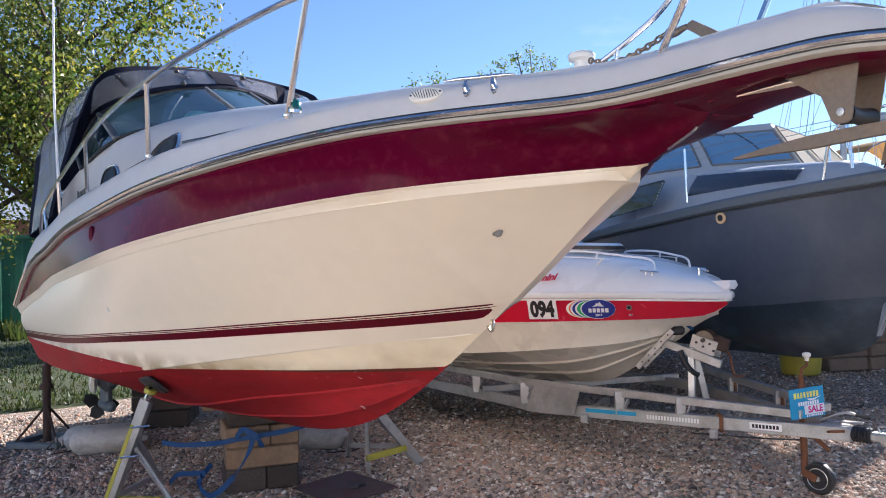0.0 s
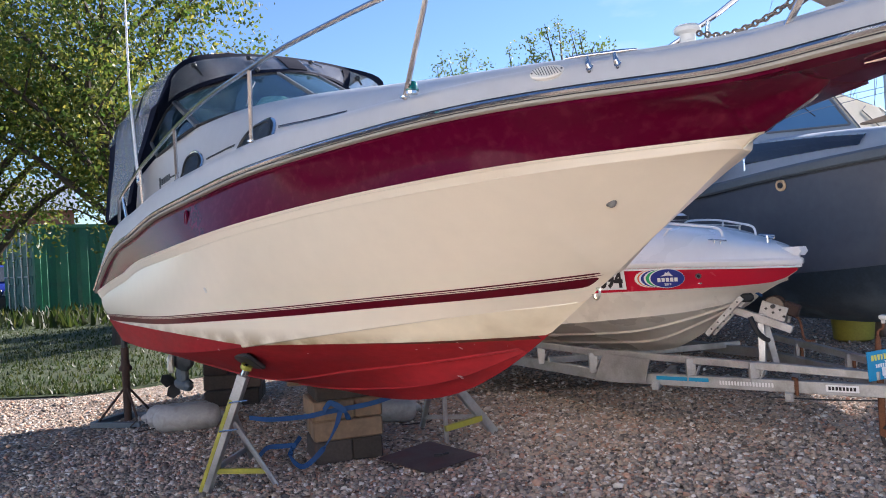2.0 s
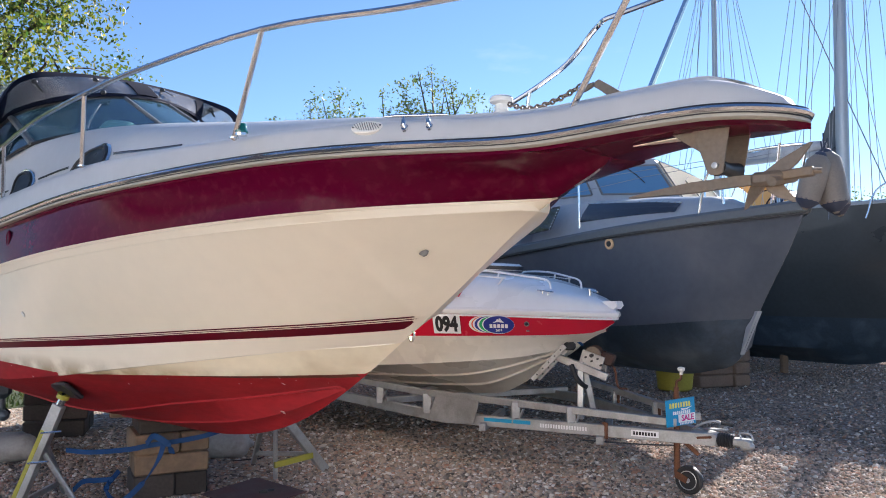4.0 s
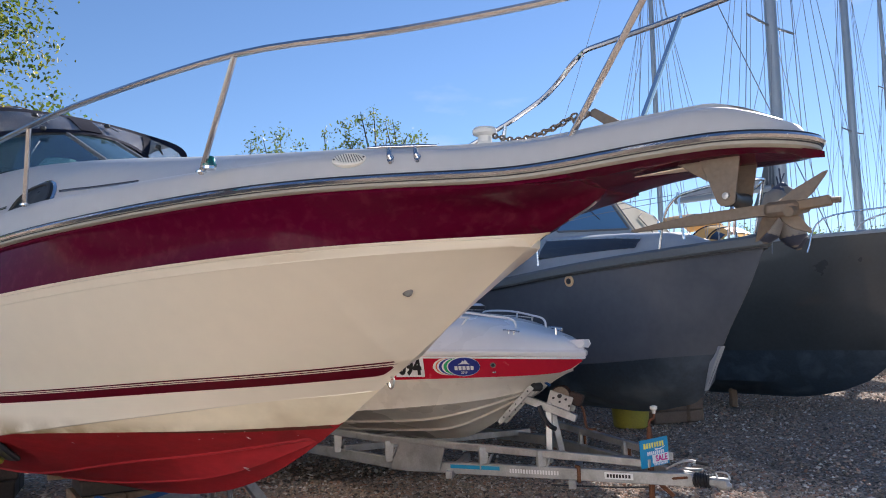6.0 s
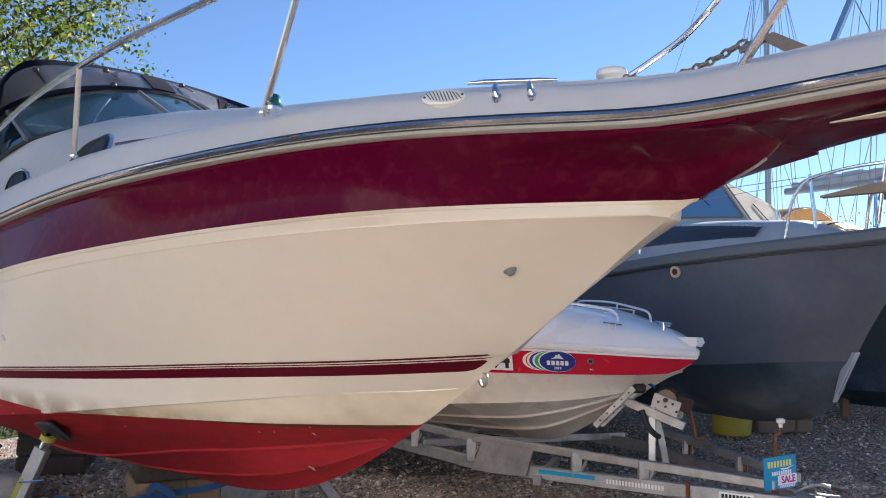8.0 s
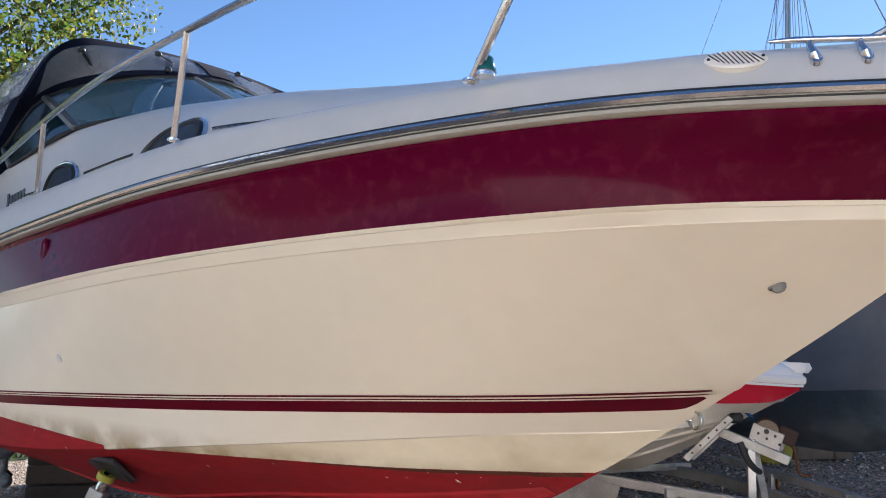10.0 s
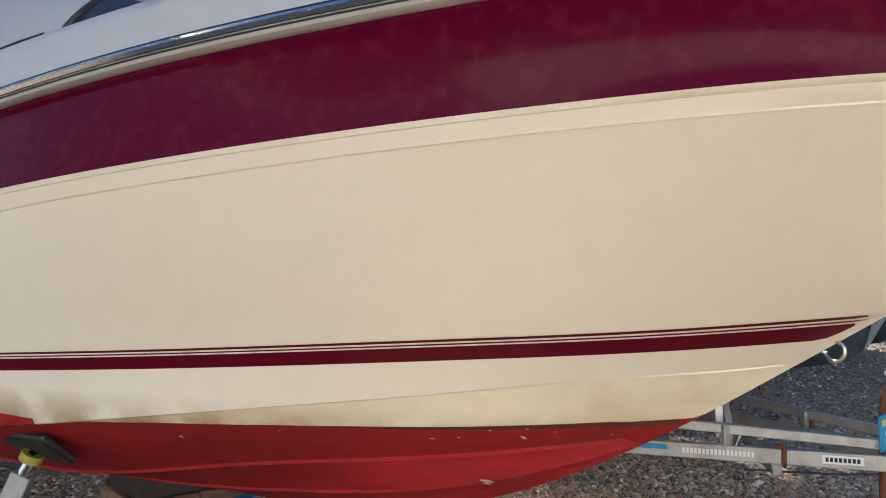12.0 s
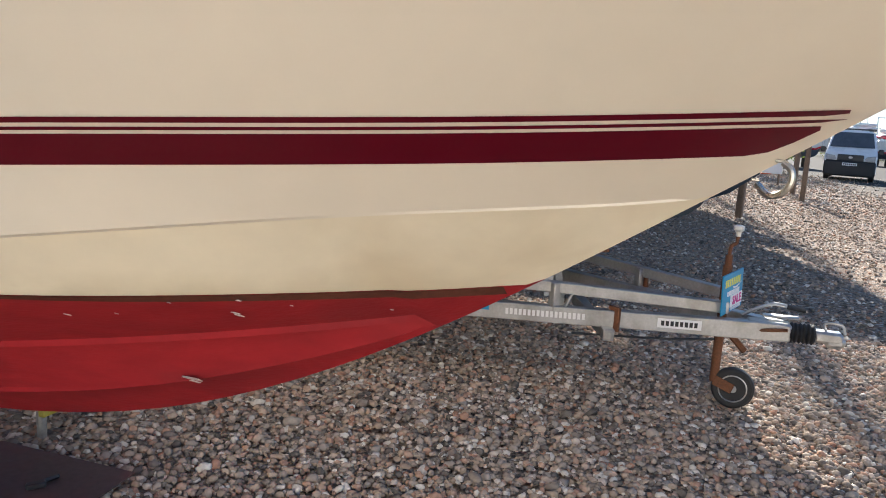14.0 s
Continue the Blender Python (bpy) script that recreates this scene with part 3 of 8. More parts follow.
def cruiser_section(s):
    """Points (x, b, z) from the keel up to the rail at the station s, and the names of the rows."""
    kz = min(c_keel_z(s), c_rail_z(s) - 0.050)
    cb, cz = c_chine_b(s), c_chine_z(s)
    tb, tz = c_strake_b(s), c_strake_z(s)
    sb, sz = c_stripe_b(s), c_stripe_z(s)
    bb, bz = c_band_b(s), c_band_z(s)
    nb, nz = c_knuck_b(s), bz - c_knuck_drop(s) - 0.009
    nb += 0.45 * (bb - nb)
    if sz < nz < bz and bb > 0.05:          # forward the ridge lies nearly in the plane of the side
        flat = 0.7 * min(1, max(0, (s + 1.6) / 0.8))
        nb += flat * (sb + (bb - sb) * (nz - sz) / (bz - sz) - nb)
    if s > 0.05:
        cb, cz = 0, kz
    if s > -0.5:
        tb, tz = 0, kz
    if s > 0.12:
        sb, sz = 0, kz
    fade = min(1.0, max(0.0, (s + 0.95) / 0.75))
    fade = fade * fade * (3 - 2 * fade)
    if cz > kz and sz > cz:
        cb += fade * (sb * (cz - kz) / (sz - kz) - cb)
    elif cz <= kz:
        cb = 0
    rz = c_red_z(s)
    low = lambda p, q, z: ((p[0] + (q[0] - p[0]) * (z - p[1]) / max(q[1] - p[1], 1e-4)), z)
    K, T, C, S, N = (0, kz), (tb, max(tz, kz)), (cb, max(cz, kz)), (sb, max(sz, kz)), (nb, max(nz, kz))
    B = (bb, bz) if bz > kz + 0.002 else (0, kz)
    N = N if nz > kz + 0.002 else (0, kz)
    T2 = (T[0] * 0.42, kz + (T[1] - kz) * 0.40)
    redA = C if rz >= C[1] else (T if rz <= T[1] else low(T, C, rz))
    if T[1] < rz < C[1]:
        full = 0.42 * (1 - fade) * min(1, (rz - T[1]) / 0.06) * min(1, (C[1] - rz) / 0.04)
        redA = (redA[0] + full * (C[0] - redA[0]), rz)
    redB = C if rz <= C[1] else low(C, S, min(rz, S[1] - 0.05))
    stripe_h = [0.0, 0.0065, 0.011, 0.015, 0.019, 0.056]
    rows = [("keel", K), ("s2a", (T2[0], T2[1] - (0.004 if T2[0] > 0.01 else 0))), ("s2b", (T2[0] + (0.020 if T2[0] > 0.01 else 0), T2[1] - 0.002 if T2[0] > 0.01 else T2[1])), ("s2c", (T2[0] + (0.021 if T2[0] > 0.01 else 0), T2[1] + (0.008 if T2[0] > 0.01 else 0))),
            ("s1a", (T[0], T[1] - (0.004 if T[0] > 0.01 else 0))), ("s1b", (T[0] + (0.024 if T[0] > 0.01 else 0), T[1] - (0.002 if T[0] > 0.01 else 0))), ("s1c", (T[0] + (0.025 if T[0] > 0.01 else 0), T[1] + (0.010 if T[0] > 0.01 else 0))),
            ("redA", redA), ("chine", C), ("chine2", (C[0] + (0.012 * (1 - fade) if C[0] > 0.02 else 0), C[1] + (0.004 if C[0] > 0.02 else 0))), ("redB", (redB[0] + (0.012 * (1 - fade) if C[0] > 0.02 else 0), redB[1] + (0.004 if C[0] > 0.02 else 0)))]
    low_c = C
    for i, d in enumerate(reversed(stripe_h)):
        z = S[1] - d
        rows.append(("st%d" % i, low(low_c, S, max(z, low_c[1])) if S[1] > low_c[1] + 1e-4 else S))
    mid = lambda a, c, t, bulge: (a[0] + (c[0] - a[0]) * t + bulge, a[1] + (c[1] - a[1]) * t)
    w = min(1, max(0, (0.75 - s) / 0.6))
    for t in (0.25, 0.5, 0.75):
        rows.append(("t", mid(S, N, t, 0.012 * math.sin(math.pi * t) * w)))
    rows.append(("knuck", N))
    if B[1] > N[1] + 0.004:
        cut = 0.005 if N[0] > 0.05 else 0.0
        rows += [("k1", (N[0] + cut, N[1] + 0.003)), ("k1", (N[0] + 1.2 * cut, N[1] + 0.007)), ("k2", mid(N, B, 0.60, 0.004)), ("k3", mid(N, B, 0.72, 0.002)), ("k3", mid(N, B, 0.745, -0.003)), ("k4", mid(N, B, 0.77, 0.001)), ("band", B)]
    else:
        rows += [("k1", N), ("k1", N), ("k2", N), ("k3", N), ("k3", N), ("k4", N), ("band", B)]
    rb, rz2 = c_rail_b(min(s, 1.6)), c_rail_z(s)
    top = (max(rb - 0.034, 0), rz2 - 0.033)
    fin = min(1, max(0, (s - 0.45) / 0.4))
    nose = 0.092 * math.sqrt(max(0.0, 1 - (max(0.0, s - 0.70) / 0.392) ** 2))      # half the breadth of the rounded stem
    P = (top[0] - 0.006, top[1] - 0.022 + 0.012 * min(1, max(0, (s - 0.75) / 0.25)))
    for t in (0.12, 0.25, 0.38, 0.52, 0.66, 0.80, 0.92):
        q = mid(B, P, t, -0.02 * math.sin(math.pi * t) * min(1, max(0, (s + 1.5) / 1.5)))
        full = B[0] + nose * math.sin(min(1, t / 0.42) * math.pi / 2) ** 0.8 + (P[0] - B[0] - nose) * max(0, (t - 0.42) / 0.58) ** 2
        rows.append(("b", (q[0] * (1 - fin) + fin * full, q[1])))
    rows += [("b", P), ("b", (top[0] + 0.004, top[1] - 0.012)), ("bandtop", top)]
    out = []
    wst = min(1, max(0, (-4.0 - s) / 0.43))
    for name, (b, z) in rows:
        x = s
        if wst:
            x = s - wst * 0.55 * min(1, max(0, (z - 0.88) / 0.40))
        out.append((x, b, z))
    return [r[0] for r in rows], out


stations = list(np.linspace(-4.43, -4.0, 8)) + list(np.linspace(-3.9, -0.7, 40)) + list(np.linspace(-0.65, 0.60, 42)) + list(np.linspace(0.625, 1.085, 30))
names_, secs = None, []
for s_ in stations:
    names_, sec = cruiser_section(s_)
    secs.append(sec)


def hull_part(name, first, last, mat, label="", out=0.0, frm=-9.0, upto=9.0):
    i0, i1 = names_.index(first), names_.index(last)
    shapes = []
    for side in (-1, 1):
        rows = [[(p[0], side * (p[1] + (out if p[1] > 0.002 else 0)), p[2]) for p in sec[i0:i1 + 1]] for s_, sec in zip(stations, secs) if frm - 0.06 <= s_ <= upto + 0.03]
        if side == 1:
            rows = [r[::-1] for r in rows]
        shapes.append(grid(rows))
    return part(name, join(*shapes), mat, cruiser, label)


hull_part("bottom", "keel", "redA", M_RED, "red antifouled bottom with spray strakes")
hull_part("chine_panel", "redA", "chine", M_YELLOWED_BOUNCE, "yellowed cream gelcoat under the chine, brightened for bounced light")
hull_part("chine_flat", "chine", "redB", M_RED, "red painted strip along the chine", upto=-2.06)
hull_part("chine_edge", "chine", "redB", M_CREAM, frm=-2.06)
hull_part("topside", "redB", "knuck", M_CREAM, "cream gelcoat side")


def paint_edge(s0, s1, drop):
    """A brown strip along the upper edge of the red paint under the bow."""
    i, j = names_.index("redA"), names_.index("s1c")
    for side in (-1, 1):
        rows = []
        for s_, sec in zip(stations, secs):
            if s0 <= s_ <= s1:
                p, q = Vector(sec[i]), Vector(sec[j])
                if (q - p).length < 0.01:
                    continue
                k = min(1.0, drop * min(1.0, (s_ - s0) / 0.5 + 0.15) / (q - p).length)
                q = p.lerp(q, k)
                rows.append([(v.x, side * (v.y + 0.003), v.z - 0.001) for v in (q, p)][::1 if side < 0 else -1])
        part("paint_edge", grid(rows), M_EDGEBROWN, cruiser, "brown upper edge of the red paint")


paint_edge(-1.25, -0.33, 0.030)


def pinstripe(name, low, high, s0, s1):
    """A vinyl stripe laid on the side, cut off on the slant towards the bow."""
    i0, i1 = names_.index(low), names_.index(high)
    for side in (-1, 1):
        rows = []
        for s_, sec in zip(stations, secs):
            if s_ > s1:
                break
            k = min(1, max(0, (s_ - s0) / (s1 - s0)))
            p, q = sec[i0], sec[i1]
            p = tuple(u + (v - u) * k for u, v in zip(p, q))
            rows.append([(p[0], side * (p[1] + 0.0025), p[2]), (q[0], side * (q[1] + 0.0025), q[2])][::1 if side < 0 else -1])
        part(name, grid(rows), M_STRIPE, cruiser, "burgundy vinyl stripe")


pinstripe("broad_pinstripe", "st0", "st1", -0.02, 0.072)
pinstripe("thin_pinstripe", "st2", "st3", 0.045, 0.084)
pinstripe("thin_pinstripe", "st4", "st5", 0.068, 0.104)
hull_part("moulded_ridge", "knuck", "band", M_CREAM)
hull_part("colour_band", "band", "bandtop", M_BURG, "glossy burgundy band")
# transom closes the after end
tr = [(p[0], -p[1], p[2]) for p in secs[0]] + [(p[0], p[1], p[2]) for p in secs[0][::-1]]
part("transom", (tr, [tuple(range(len(tr)))[::-1]]), M_RED, cruiser, smooth=False)

# rubbing strake round both sides and the pulpit
rail_line = []
for s_ in list(np.linspace(-4.43, -4.0, 8)) + list(np.linspace(-3.9, 1.50, 75)):
    w_ = min(1, max(0, (-4.0 - s_) / 0.43))
    z_ = c_rail_z(s_)
    rail_line.append((s_ - w_ * 0.55 * min(1, max(0, (z_ - 0.88) / 0.40)), -c_rail_b(s_), z_))
for a_ in np.linspace(0.1, 1.0, 12):
    t_ = a_ * math.pi / 2
    rail_line.append((1.50 + 0.315 * math.sin(t_), -c_rail_b(1.50) * math.cos(t_), c_rail_z(1.50 + 0.315 * math.sin(t_))))
rail_line += [(x, -y, z) for x, y, z in rail_line[-2::-1]]


def sweep(line, profile, closed_profile=True):
    rows = []
    n = len(line)
    for i, p in enumerate(line):
        a, b = line[max(i - 1, 0)], line[min(i + 1, n - 1)]
        d = Vector((b[0] - a[0], b[1] - a[1], 0)).normalized()
        o = Vector((d.y, -d.x, 0))
        rows.append([(p[0] + o.x * u, p[1] + o.y * u, p[2] + v) for u, v in profile])
    return grid([r[::-1] for r in rows], closed_profile)


part("rubbing_strake", sweep(rail_line, [(-0.05, -0.034), (-0.020, -0.033), (-0.010, -0.026), (-0.010, -0.012), (-0.016, 0.012), (-0.05, 0.014)]), M_STRAKE, cruiser, "dull cream rubbing strake")
part("strake_insert", sweep(rail_line, [(-0.016, -0.011), (-0.003, -0.009), (0.003, 0.0), (-0.003, 0.009), (-0.02, 0.013)]), M_STEEL, cruiser, "bright metal rubbing strip")
part("strake_gap", sweep(rail_line, [(-0.03, -0.017), (-0.007, -0.0165), (-0.007, -0.0125), (-0.03, -0.012)]), M_RUBBER, cruiser)
part("strake_gap", sweep(rail_line, [(-0.03, 0.010), (-0.006, 0.011), (-0.008, 0.0155), (-0.03, 0.016)]), M_RUBBER, cruiser)
screws = [block((0.008, 0.008, 0.008), (x, y - 0.001 * (1 if y < 0 else -1), z), 0.003) for x, y, z in rail_line[2:-2:3] if y < -0.1]
for sc in screws:
    part("rail_screw", sc, M_STEEL, cruiser)

# deck, cabin top and pulpit as one moulding
d_h = lerp_at([-4.98, -4.4, -3.0, -1.4, -0.14, 0.68, 1.2, 1.85], [0.12, 0.20, 0.17, 0.145, 0.105, 0.095, 0.105, 0.105])
d_bs = lerp_at([-4.6, -3.0, -1.5, -0.9, -0.3, 0.3, 0.9, 1.3, 1.85], [0.93, 0.915, 0.90, 0.80, 0.70, 0.56, 0.30, 0.18, 0.0])
d_bc = lerp_at([-4.6, -3.9, -3.05, -2.5, -2.0, -1.5, -1.0, 0.0, 0.5, 0.9, 1.3, 1.85], [0.88, 0.84, 0.77, 0.64, 0.54, 0.47, 0.43, 0.38, 0.30, 0.2, 0.10, 0.0])
d_zc = curve_at([-4.6, -3.9, -3.05, -2.5, -2.0, -1.5, -1.0, -0.5, 0.0, 0.5, 0.9, 1.3, 1.6, 1.85], [2.16, 2.34, 2.445, 2.48, 2.46, 2.41, 2.345, 2.28, 2.22, 2.15, 2.07, 2.05, 2.05, 2.03])
deck_rows = []
half_rail = rail_line[: len(rail_line) // 2 + 1]
for x, y, z in half_rail:
    b, h = -y, d_h(x)
    turn = min(1.0, max(0.0, (x - 1.50) / 0.315))        # sine of the turn round the pulpit's end
    tip = 1 - 0.3 * turn ** 2
    h *= tip
    k = min(1, b / 0.12)
    zs = z + h
    bs, bc, zc = min(d_bs(x), max(b - 0.105, 0)), min(d_bc(x), max(b - 0.13, 0)), max(z + (d_zc(x) - z) * tip, zs + 0.004)
    if x < -4.55:
        zc = zs + 0.01
    crown = min(1, max(0.12, (0.7 - x) / 0.6)) * tip
    k2 = min(1, max(0, (-0.7 - x) / 0.6))          # 1 along the side decks, 0 on the foredeck
    foot = (bs, zs + 0.012 - 0.05 * k2)
    side = (bs - 0.012 - 0.09 * k2, zs + 0.03 + 0.14 * k2)
    pts = [(max(b - 0.018, 0), z + 0.010), (max(b - 0.026, 0), z + 0.40 * h), (max(b - 0.034, 0), z + 0.75 * h), (max(b - 0.05 * k, 0), z + 0.95 * h),
           (max(b - 0.075 * k, 0), zs + 0.008), (max(b - 0.095 * k, 0), zs + 0.008 - 0.02 * k2), foot, side]
    for t in (0.3, 0.65, 0.9):
        pts.append((side[0] + (bc - side[0]) * t ** 1.25, side[1] + (max(zc, side[1]) - side[1]) * (1 - (1 - t) ** 1.5)))
    zc = max(zc, side[1])
    pts += [(bc, zc), (bc * 0.55, zc + 0.025 * crown), (0, zc + 0.05 * crown)]
    if turn > 0:
        b0, cs = c_rail_b(1.50), math.sqrt(1 - turn * turn)
        ins = [d * (1 + 0.9 * turn) for d in (0.018, 0.026, 0.034, 0.05, 0.075, 0.095, 0.105, 0.112)] + [0.15, 0.17, 0.185, 0.195, 0.20, 0.205]
        ring = [(1.50 + max(0.315 - d, 0.0) * turn, max(b0 - d, 0.0) * cs, q) for d, (p, q) in zip(ins, pts)]
        deck_rows.append([(u, -p, q) for u, p, q in ring] + [(u, p, q) for u, p, q in ring[-2::-1]])
    else:
        deck_rows.append([(x, -p, q) for p, q in pts] + [(x, p, q) for p, q in pts[-2::-1]])
part("deck", grid([r[::-1] for r in deck_rows]), M_DECK, cruiser, "white moulded deck and cabin top")
# underside of the pulpit
und = []
for x, y, z in half_rail:
    if x > 0.55:
        b = -y
        b = max(b - 0.030, 0)
        und.append([(x, -b, z - 0.033), (x, -max(b - 0.030, 0), z - 0.042)] + [(x, -max(b - 0.030, 0) * (1 - t), z - 0.042 - 0.010 * t) for t in (0.3, 0.6, 0.85, 1)])
und = [r + [(p[0], -p[1], p[2]) for p in r[-2::-1]] for r in und if r[0][0] > 0.90]
part("pulpit_underside", grid(und), M_BURG, cruiser, "burgundy underside of the bow pulpit")
cap_ = secs[-1]
cap_v = [(p[0], -p[1], p[2]) for p in cap_] + [(p[0], p[1], p[2]) for p in cap_[::-1]]
part("stem_head", (cap_v, [tuple(range(len(cap_v)))]), M_BURG, cruiser, smooth=False)
# thin bright bar that draws the glint along the rounded stem
stem = [(s_, 0, c_keel_z(s_)) for s_ in np.linspace(0.93, 1.045, 8)]
part("stem_guard", tube(stem, 0.006, 8), M_STEEL, cruiser, "bright bar standing in for the glint on the stem")

# trim line along the cabin side and portlights


def cabin_b(x, z):
    """Half-breadth of the cabin side at a height."""
    r = min(deck_rows, key=lambda q: abs(q[0][0] - x))[6:14]
    return float(np.interp(z, [p[2] for p in r], [-p[1] for p in r]))


trim = []
for x in np.linspace(-3.9, -0.75, 40):
    z_ = float(np.interp(x, [-3.9, -3.2, -2.35, -1.49, -0.75], [2.135, 2.160, 2.190, 2.185, 2.150]))
    trim.append((x, -cabin_b(x, z_) - 0.003, z_))
for sgn in (1, -1):
    # the foremost segment paints the coaming's crease as a line
    for x0_, x1_ in ((-3.9, -3.37), (-2.78, -2.15), (-1.48, -0.80)):
        seg = [p for p in trim if x0_ <= p[0] <= x1_]
        part("cabin_line", tube([(x, y * sgn, z) for x, y, z in seg], 0.0035, 6), M_STEEL, cruiser, "silver trim and crease line")
        part("cabin_line", tube([(x, (y - 0.001) * sgn, z + 0.007) for x, y, z in seg], 0.003, 6), M_BLACK, cruiser, "black trim and crease line")


def portlight(x0, x1, zt, sgn):
    """A half-round portlight in a bright frame on the cabin side."""
    zb = c_rail_z((x0 + x1) / 2) + d_h((x0 + x1) / 2) - 0.02
    ring = []
    for k in range(25):
        a = math.pi * k / 24
        u, v = -math.cos(a), math.sin(a) ** 0.6
        x = (x0 + x1) / 2 + u * (x1 - x0) / 2
        z = zb + (zt - zb) * v
        ring.append(Vector((x, -sgn * (cabin_b(x, z) + 0.006), z)))
    fr = part("portlight", tube(ring, 0.011, 8), M_STEEL, cruiser, "bright framed portlight")
    c = sum(ring, Vector()) / len(ring)
    part("pane", ([tuple(c + Vector((0, -sgn * 0.034, 0)))] + [tuple(p + Vector((0, -sgn * 0.008, 0))) for p in ring], [(0, i + 1, i + 2) for i in range(24)] + [(0, 25, 1)]), M_PORT, fr, "dark pane")
    part("gasket", tube([p + Vector((0, -sgn * 0.012, 0)) + (c - p).normalized() * 0.024 for p in ring], 0.013, 6), M_RUBBER, fr)


for sg in (1, -1):
    portlight(-2.06, -1.50, 2.275, sg)
    portlight(-3.29, -2.80, 2.265, sg)

# windscreen: frame, panes
ws_base = [(-3.88, 0.84, 2.345), (-3.04, 0.775, 2.455), (-2.60, 0.48, 2.525), (-2.36, 0.18, 2.575), (-2.33, 0.0, 2.58)]
ws_top = [(-4.12, 0.82, 2.49), (-3.60, 0.76, 2.73), (-3.15, 0.44, 2.835), (-2.98, 0.17, 2.868), (-2.95, 0.0, 2.873)]
wb = ws_base + [(x, -y, z) for x, y, z in ws_base[-2::-1]]
wt = ws_top + [(x, -y, z) for x, y, z in ws_top[-2::-1]]
wb_s, wt_s = [(x, -y, z) for x, y, z in wb], [(x, -y, z) for x, y, z in wt]
wb_c, wt_c = spline(wb_s, 4), spline(wt_s, 4)
screen = part("windscreen", join(tube(wb_c, 0.011, 6), tube(wt_c, 0.012, 6)), M_RUBBER, cruiser, "curved tinted windscreen in a dark seal")
for i in (0, 1, 3, 5, 7, 8):
    part("pillar", bar(wb_s[i], wt_s[i], 0.055 if i in (1, 7) else 0.022, 0.028), M_FRAME, screen, "grey alloy pillar")
for i, j in ((0, 1), (1, 3), (3, 5), (5, 7), (7, 8)):
    part("pane", grid([[tuple(p) for p in wb_c[4 * i:4 * j + 1]], [tuple(p) for p in wt_c[4 * i:4 * j + 1]]]), M_TINT if 0 < i < 7 else M_SIDEGLASS, screen, "tinted pane")
part("wiper", tube([(-2.80, -0.50, 2.57), (-2.95, -0.42, 2.68), (-3.12, -0.30, 2.82)], 0.006, 6), M_BLACK, cruiser)
part("dash_cover", moved(lathe([(0.0, 0.0), (0.16, 0.0), (0.17, 0.05), (0.10, 0.13), (0.0, 0.15)], 16), pose(-3.0, -0.20, 2.55)), M_TEAL, cruiser, "pale teal cover behind the windscreen")

# canopy: navy canvas bands with clear vinyl panels
arch = [(-3.47, -0.92, 2.69), (-3.14, -0.84, 2.925), (-3.24, -0.50, 3.045), (-3.28, 0.0, 3.085), (-3.24, 0.50, 3.045), (-3.14, 0.84, 2.925), (-3.47, 0.92, 2.69)]
front_low = [(-3.72, -0.88, 2.56), (-3.52, -0.78, 2.735), (-3.12, -0.46, 2.845), (-2.94, 0.0, 2.883), (-3.12, 0.46, 2.845), (-3.52, 0.78, 2.735), (-3.72, 0.88, 2.56)]
A_, L_ = spline(arch, 6), spline(front_low, 6)


def between(t):
    return [a.lerp(b, t) + Vector((0.025, 0, 0.0)) * math.sin(math.pi * t) for a, b in zip(L_, A_)]


canopy = part("canopy", grid([[tuple(p) for p in between(t)] for t in (0.83, 0.92, 1.0)]), M_NAVY, cruiser, "navy canvas cockpit canopy with clear panels")
part("lower_band", grid([[tuple(p) for p in between(t)] for t in (0.0, 0.07, 0.13)]), M_NAVY, canopy)
clear_rows = [[tuple(p) for p in between(t)] for t in (0.13, 0.4, 0.6, 0.83)]
n_c = len(clear_rows[0])
for a, b in ((4, 17), (19, 24), (25, n_c - 4)):
    part("front_window", grid([r[a:b + 1] for r in clear_rows]), M_VINYL, canopy, "clear vinyl panel")
for a in (0, 17, 24, n_c - 4):
    part("seam", grid([[(x + 0.004, y, z + 0.006) for x, y, z in r[a:a + 2 + {0: 3, 17: 1, 24: 0}.get(a, 2)]] for r in clear_rows]), M_NAVY, canopy)
roof2 = [(x * 0.35 - 2.75, y * 1.04, z - 0.03) for x, y, z in arch]
roof3 = [(-4.66, -1.02, 2.50), (-4.62, -0.92, 2.74), (-4.60, -0.5, 2.86), (-4.58, 0.0, 2.90), (-4.60, 0.5, 2.86), (-4.62, 0.92, 2.74), (-4.66, 1.02, 2.50)]
R2_, R3_ = spline(roof2, 6), spline(roof3, 6)
roof_rows = [[tuple(p) for p in r] for r in (A_, [a.lerp(b, 0.12) for a, b in zip(A_, R2_)], [a.lerp(b, 0.5) + Vector((0, 0, 0.02)) for a, b in zip(A_, R2_)], R2_, [a.lerp(b, 0.10) for a, b in zip(R2_, R3_)], [a.lerp(b, 0.9) for a, b in zip(R2_, R3_)], R3_)]
part("roof", grid([r[8:-8] for r in roof_rows]), M_NAVY, canopy)
for rows_ in ([r[:9] for r in roof_rows], [r[-9:] for r in roof_rows]):
    for i0_, i1_, mat_, lab_ in ((0, 1, M_NAVY, ""), (1, 3, M_VINYL, "crumpled clear vinyl quarter"), (3, 4, M_NAVY, ""), (4, 5, M_VINYL, "crumpled clear vinyl quarter"), (5, 6, M_NAVY, "")):
        part("roof_band" if mat_ is M_NAVY else "roof_quarter", grid(rows_[i0_:i1_ + 1]), mat_, canopy, lab_)
